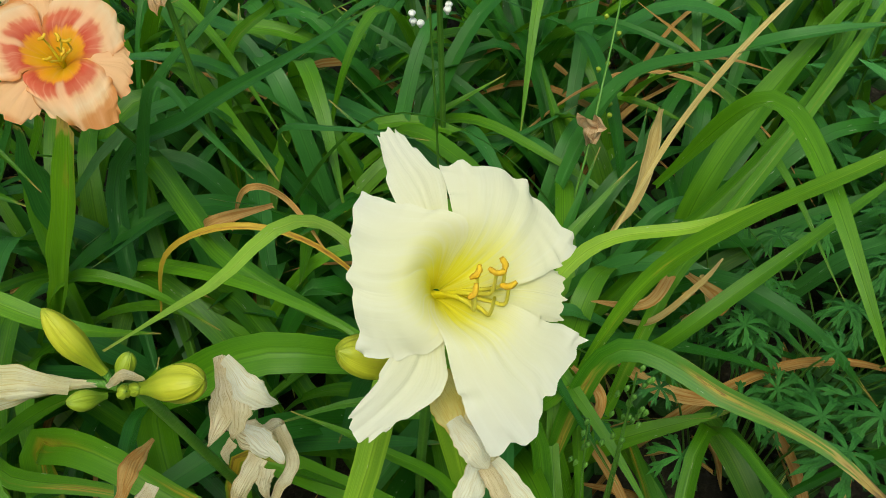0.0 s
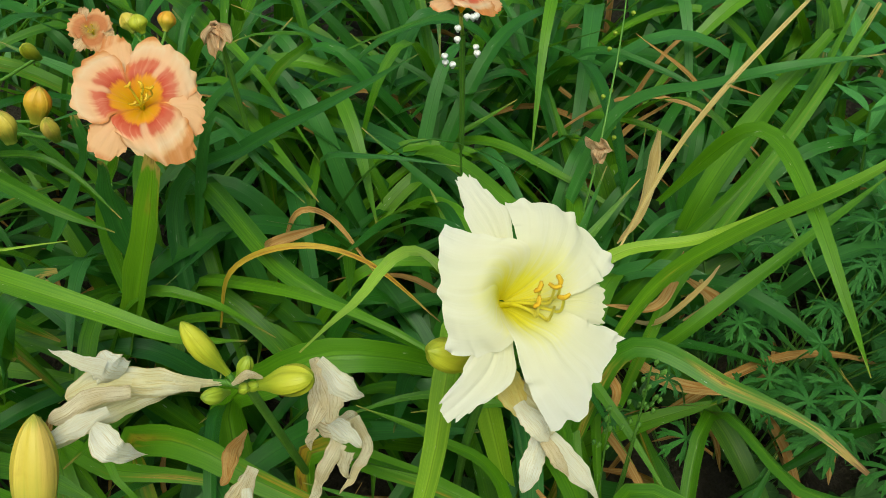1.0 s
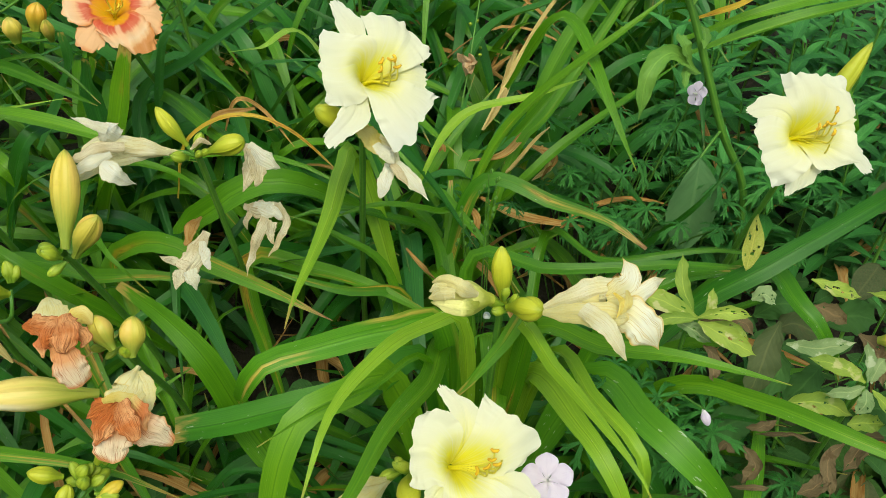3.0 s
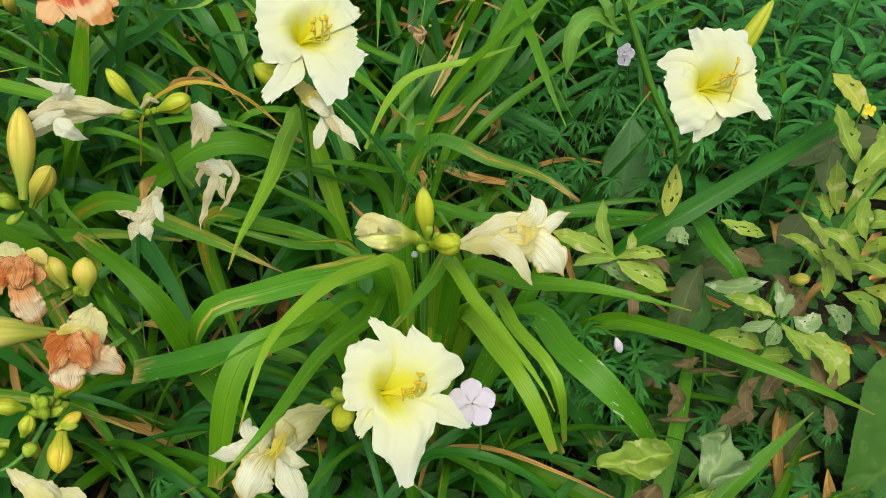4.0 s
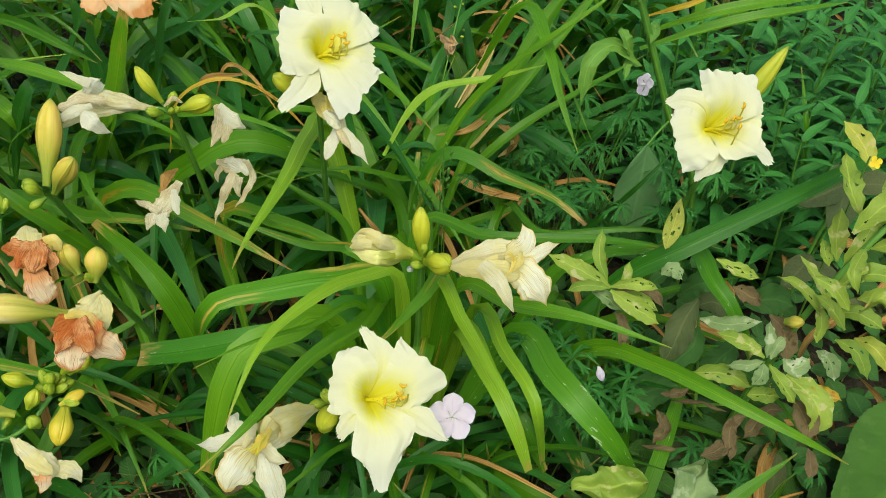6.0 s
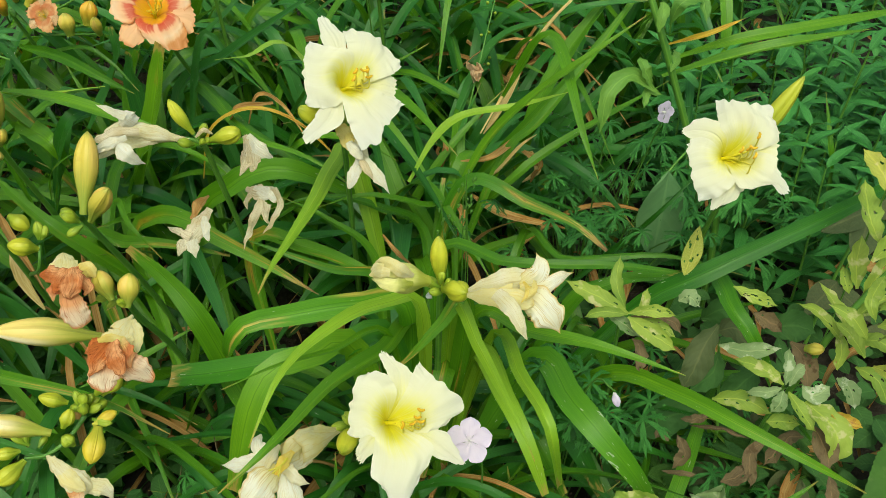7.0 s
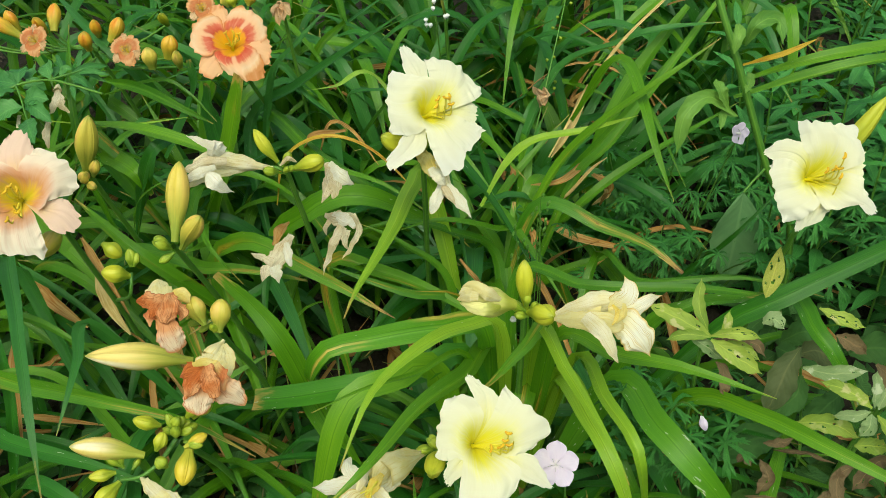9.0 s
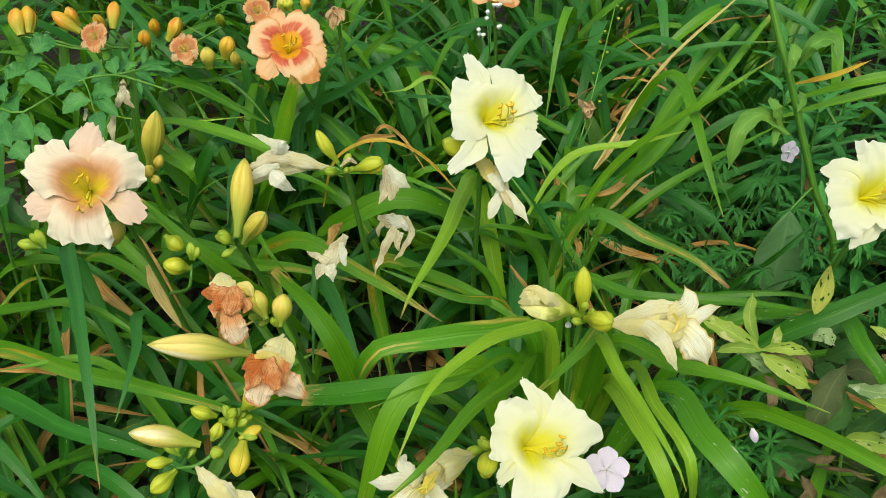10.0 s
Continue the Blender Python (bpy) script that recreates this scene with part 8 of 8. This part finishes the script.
for k, (pts, w) in enumerate([([(-0.4099, 0.2985, 0.45), (-0.4311, 0.3061, 0.45), (-0.4523, 0.3136, 0.442)], 0.0215),
                              ([(-0.4108, 0.3008, 0.45), (-0.4126, 0.3126, 0.456), (-0.4145, 0.3243, 0.454)], 0.0201),
                              ([(-0.399, 0.3037, 0.45), (-0.4087, 0.3253, 0.45), (-0.4185, 0.347, 0.442)], 0.0175),
                              ([(-0.4024, 0.2873, 0.45), (-0.4113, 0.2711, 0.456), (-0.4203, 0.2549, 0.454)], 0.0181),
                              ([(-0.3871, 0.2569, 0.45), (-0.3998, 0.2503, 0.45), (-0.4124, 0.2437, 0.442)], 0.0215),
                              ([(-0.3903, 0.2676, 0.45), (-0.3758, 0.2648, 0.456), (-0.3613, 0.2619, 0.454)], 0.0189),
                              ([(-0.3875, 0.2634, 0.45), (-0.3705, 0.2518, 0.45), (-0.3536, 0.2402, 0.442)], 0.0150),
                              ([(-0.3735, 0.2343, 0.45), (-0.359, 0.2101, 0.456), (-0.3445, 0.1858, 0.454)], 0.0167),
                              ([(-0.4013, 0.2919, 0.45), (-0.3927, 0.2972, 0.45), (-0.3841, 0.3025, 0.442)], 0.0158),
                              ([(-0.3815, 0.3091, 0.45), (-0.3877, 0.3221, 0.456), (-0.3939, 0.3351, 0.454)], 0.0160),
                              ([(-0.3783, 0.3116, 0.45), (-0.3799, 0.3301, 0.45), (-0.3814, 0.3486, 0.442)], 0.0107),
                              ([(-0.3734, 0.3142, 0.45), (-0.3674, 0.318, 0.456), (-0.3613, 0.3217, 0.454)], 0.0079),
                              ([(-0.3645, 0.3194, 0.45), (-0.3505, 0.3337, 0.45), (-0.3364, 0.348, 0.442)], 0.0074),
                              ([(-0.3598, 0.3196, 0.45), (-0.3383, 0.3133, 0.456), (-0.3168, 0.3069, 0.454)], 0.0058),
                              ([(-0.3575, 0.3197, 0.45), (-0.3421, 0.317, 0.45), (-0.3266, 0.3144, 0.442)], 0.0059),
                              ([(-0.3628, 0.3147, 0.45), (-0.3463, 0.299, 0.456), (-0.3298, 0.2833, 0.454)], 0.0090),
                              ([(-0.3571, 0.3055, 0.45), (-0.3458, 0.2971, 0.45), (-0.3345, 0.2886, 0.442)], 0.0083),
                              ([(-0.3543, 0.3009, 0.45), (-0.3446, 0.2799, 0.456), (-0.3348, 0.2588, 0.454)], 0.0063),
                              ([(-0.3568, 0.3246, 0.45), (-0.3677, 0.3561, 0.45), (-0.3786, 0.3877, 0.442)], 0.0082),
                              ([(-0.3675, 0.3145, 0.45), (-0.3792, 0.3337, 0.456), (-0.391, 0.3529, 0.454)], 0.0060),
                              ([(-0.5282, 0.3456, 0.42), (-0.5185, 0.3663, 0.42), (-0.5088, 0.387, 0.412)], 0.0268),
                              ([(-0.5259, 0.3358, 0.42), (-0.5138, 0.315, 0.426), (-0.5016, 0.2942, 0.424)], 0.0214),
                              ([(-0.5086, 0.3365, 0.42), (-0.5001, 0.3441, 0.42), (-0.4916, 0.3517, 0.412)], 0.0130),
                              ([(-0.4281, 0.2659, 0.45), (-0.4513, 0.2842, 0.456), (-0.4745, 0.3024, 0.454)], 0.0146),
                              ([(-0.4814, 0.2794, 0.42), (-0.4976, 0.3058, 0.42), (-0.5138, 0.3322, 0.412)], 0.0183),
                              ([(-0.48, 0.2739, 0.42), (-0.4585, 0.2481, 0.426), (-0.4371, 0.2223, 0.424)], 0.0197),
                              ([(-0.4874, 0.2573, 0.42), (-0.4769, 0.2423, 0.42), (-0.4665, 0.2274, 0.412)], 0.0226),
                              ([(-0.5235, 0.4075, 0.42), (-0.515, 0.4201, 0.426), (-0.5065, 0.4326, 0.424)], 0.0277),
                              ([(-0.5118, 0.3679, 0.42), (-0.5182, 0.3934, 0.42), (-0.5247, 0.4189, 0.412)], 0.0182),
                              ([(-0.3921, 0.1841, 0.45), (-0.4045, 0.1923, 0.456), (-0.4169, 0.2006, 0.454)], 0.0132),
                              ([(-0.4588, 0.2175, 0.42), (-0.4491, 0.2118, 0.42), (-0.4393, 0.2061, 0.412)], 0.0217)]):
    foliage(t, pts, w, rose_green, 600 + k, 0, 0.0008, (0.12, 0.8, 1.0, 0.72, 0.05))
LEAFLET = [mesh_from_grids("leaflet", [oval_grid(1.0, 0.58, 14, 7, 0.1, 0.15, 0.5, 0.04, 60 + k)], rose_green) for k in range(3)]
for k in range(34):
    at = (r.uniform(-0.72, -0.46), r.uniform(0.22, 0.42), r.uniform(0.28, 0.37))
    a = r.uniform(0, 6.28)
    set_at("leaflet", LEAFLET[k % 3], t, at, (math.cos(a), math.sin(a), r.uniform(-0.2, 0.3)), (0.1, -0.5, 1), r.uniform(0.028, 0.042))

# fine dry twigs in the shade in front
t = thing("dry_twig", (0, 0, 0), "tangle of thin grey-brown dry twigs near the soil", "twig")
q = random.Random(17)
for k in range(26):
    b = np.array([q.uniform(-0.19, -0.07), q.uniform(-0.05, 0.06), q.uniform(0.02, 0.10)])
    a = q.uniform(0, 6.28)
    e = b + np.array([math.cos(a), 0.7 * math.sin(a), q.uniform(0.1, 0.9)]) * q.uniform(0.04, 0.09)
    stalk(t, [b, (b + e) / 2 + np.array([q.uniform(-0.01, 0.01), q.uniform(-0.01, 0.01), 0.008]), e], 0.0007, 0.0004, weed_dead, "twig")
for k in range(5):
    b = np.array([q.uniform(-0.19, -0.06), q.uniform(-0.05, 0.03), q.uniform(0.10, 0.17)])
    a = q.uniform(0, 6.28)
    d = np.array([math.cos(a), math.sin(a), q.uniform(-0.3, 0.2)]) * q.uniform(0.018, 0.034)
    foliage(t, [b, b + d * 0.5 + np.array([0, 0, 0.004]), b + d], q.uniform(0.010, 0.018), weed_dead, 700 + k, 1, 0.004)

# small flowers and seed heads
t = thing("white_flower", (0, 0, 0), "thin stalk with tiny white flower buds", "flower")
stalk(t, [(0.0, 0.62, 0), (-0.004, 0.58, 0.22), (-0.009, 0.528, 0.405)], 0.0014, 0.0009, stalk_green)
for k in range(10):
    c = np.array([-0.009 + r.uniform(-0.014, 0.014), 0.526 + r.uniform(-0.016, 0.016), 0.414 + r.uniform(-0.018, 0.016)])
    bud(t, c - np.array([0, 0, 0.004]), c + np.array([0, 0, 0.002]), 0.0026, white_drop, fat=0.6, name="white_bud")
t = thing("seed_stalk", (0, 0, 0), "thin green stalk with dry seed pod", "plant")
stalk(t, [(0.10, 0.50, 0), (0.112, 0.55, 0.18), (0.126, 0.583, 0.25), (0.15, 0.66, 0.32), (0.168, 0.735, 0.36)], 0.0016, 0.0008, stalk_green)
spent(t, (0.124, 0.582, 0.245), (0.126, 0.58, 0.268), [(0.118, 0.575, 0.276), (0.136, 0.572, 0.27), (0.13, 0.575, 0.252)], 0.007, 0.016, spent_peach_dry, "dry tan pod", 61, "seed_pod")
for k in range(12):
    f = np.array([0.126, 0.583, 0.25]) * (1 - k / 11) + np.array([0.168, 0.735, 0.36]) * k / 11 + np.array([r.uniform(-0.012, 0.012), 0, r.uniform(-0.006, 0.01)])
    bud(t, f, f + np.array([0.001, 0.001, 0.005]), 0.0022, bud_green, fat=0.6, name="small_bud")
t = thing("seed_stalk", (0, 0, 0), "fine green sprig with tiny buds", "plant")
for k in range(4):
    p = np.array([0.092 + 0.006 * k, 0.285 + 0.004 * k, 0.0])
    q = p + np.array([r.uniform(-0.02, 0.02), r.uniform(-0.02, 0.01), 0.285 + 0.01 * k])
    stalk(t, [p, (p + q) / 2 + np.array([0.004, 0, 0]), q], 0.0009, 0.0006, stalk_green)
    for j in range(8):
        f = p + (q - p) * (0.82 + 0.18 * j / 7) + np.array([r.uniform(-0.009, 0.009), r.uniform(-0.006, 0.006), 0])
        bud(t, f, f + np.array([0.001, 0, 0.006]), 0.0013, stalk_green, fat=0.6, name="small_bud")
s = thing("daylily", (0, 0, 0), "far daylily stem with small peach flower", "flower", "flowering daylily stems")
stalk(s, [(0.0, 0.70, 0), (0.0, 0.66, 0.2), (-0.003, 0.612, 0.37)], 0.0034, 0.0026, stalk_green)
bloom(s, (-0.004, 0.60, 0.415), (0.1, 0.1, 1.0), PEACH_PETALS, PEACH_SEPALS, PEACH, (-0.003, 0.612, 0.37), [(5, 6), (8, -4), (-2, -7)], (5, -2), upward=(0, 1, 0), size=0.72, seed=31, ruffle=1.7, span=0.05, sag=0.001)
t = thing("withered_flower", (0, 0, 0), "dry pinkish brown flower on a far stem", "flower", "withered flowers on leaves")
stalk(t, [(-0.2, 0.66, 0), (-0.205, 0.62, 0.2), (-0.207, 0.58, 0.40)], 0.003, 0.0024, stalk_green)
spent(t, (-0.207, 0.58, 0.40), (-0.208, 0.572, 0.403), [(-0.218, 0.568, 0.388), (-0.202, 0.565, 0.384), (-0.196, 0.568, 0.39), (-0.209, 0.562, 0.378)], 0.005, 0.012, spent_peach_dry, "", 63)
t = thing("yellow_flower", (0, 0, 0), "small bright yellow weed flowers", "flower")
stalk(t, [(0.50, 0.20, 0), (0.49, 0.19, 0.25), (0.47, 0.165, 0.40)], 0.0012, 0.0008, stalk_green)
for k, c in enumerate(((0.4764, 0.164, 0.395), (0.4949, 0.1558, 0.395))):
    for j in range(4):
        a = 1.57 * j + 0.4
        part("petal", mesh_from_grids("petal", [along(oval_grid(0.0062, 0.005, 7, 5, 0.1, 0.2, 0.6, 0, j), c, (math.cos(a), 0.5 * math.sin(a) - 0.2, math.sin(a) * 0.7), (0, -0.7, 0.7))], yellow_drop), t)
t = thing("white_flower", (0, 0, 0), "small white flower among leafy weeds", "flower")
stalk(t, [(0.60, 0.80, 0), (0.59, 0.76, 0.2), (0.575, 0.70, 0.36)], 0.0014, 0.001, stalk_green)
for j in range(5):
    a = 1.257 * j
    part("petal", mesh_from_grids("petal", [along(oval_grid(0.02, 0.016, 8, 5, 0.1, 0.2, 0.6, 0, j), (0.575, 0.70, 0.362), (math.cos(a), math.sin(a) * 0.7, 0.5), (0, -0.5, 1))], white_drop), t)

# ---------------------------------------------------------------- litter, ground cover, surrounding foliage
def stuff(name, grids, mat, label, category):
    tagged(new(name, mesh_from_grids(name, grids, mat)), label, category, kind="stuff")


r = random.Random(77)
grids = []
for k in range(460):
    x, y, a, L = r.uniform(-0.8, 0.9), r.uniform(-0.35, 1.1) if k < 260 else r.uniform(-0.3, 0.3), r.uniform(0, 6.28), r.uniform(0.04, 0.16)
    z = r.uniform(0.015, 0.09)
    d = np.array([math.cos(a), math.sin(a), 0])
    p = np.array([x, y, z])
    grids.append(strap([p, p + d * L * 0.5 + np.array([r.uniform(-0.02, 0.02), 0, r.uniform(0.0, 0.03)]), p + d * L + np.array([0, 0, r.uniform(-0.02, 0.02)])], r.uniform(0.006, 0.02), r.uniform(0.3, 1.0), r.uniform(-120, 120), 9, seed=k))
stuff("leaf_litter", grids, strap_dry, "brown curled dead leaves on the soil", "leaf litter")
# low cover wears the shade-darkened leaf green
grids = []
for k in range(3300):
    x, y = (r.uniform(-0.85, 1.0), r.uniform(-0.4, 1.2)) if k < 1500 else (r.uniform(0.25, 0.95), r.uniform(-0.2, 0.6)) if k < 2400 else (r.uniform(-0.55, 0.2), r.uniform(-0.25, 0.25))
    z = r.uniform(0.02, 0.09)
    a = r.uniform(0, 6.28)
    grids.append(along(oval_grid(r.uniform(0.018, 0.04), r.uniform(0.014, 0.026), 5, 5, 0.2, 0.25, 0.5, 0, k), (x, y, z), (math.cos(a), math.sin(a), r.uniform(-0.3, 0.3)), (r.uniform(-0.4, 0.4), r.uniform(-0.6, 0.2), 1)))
stuff("ground_cover", grids, weed_shaded, "small round leaves close to the soil, coloured dark for shade", "ground cover")
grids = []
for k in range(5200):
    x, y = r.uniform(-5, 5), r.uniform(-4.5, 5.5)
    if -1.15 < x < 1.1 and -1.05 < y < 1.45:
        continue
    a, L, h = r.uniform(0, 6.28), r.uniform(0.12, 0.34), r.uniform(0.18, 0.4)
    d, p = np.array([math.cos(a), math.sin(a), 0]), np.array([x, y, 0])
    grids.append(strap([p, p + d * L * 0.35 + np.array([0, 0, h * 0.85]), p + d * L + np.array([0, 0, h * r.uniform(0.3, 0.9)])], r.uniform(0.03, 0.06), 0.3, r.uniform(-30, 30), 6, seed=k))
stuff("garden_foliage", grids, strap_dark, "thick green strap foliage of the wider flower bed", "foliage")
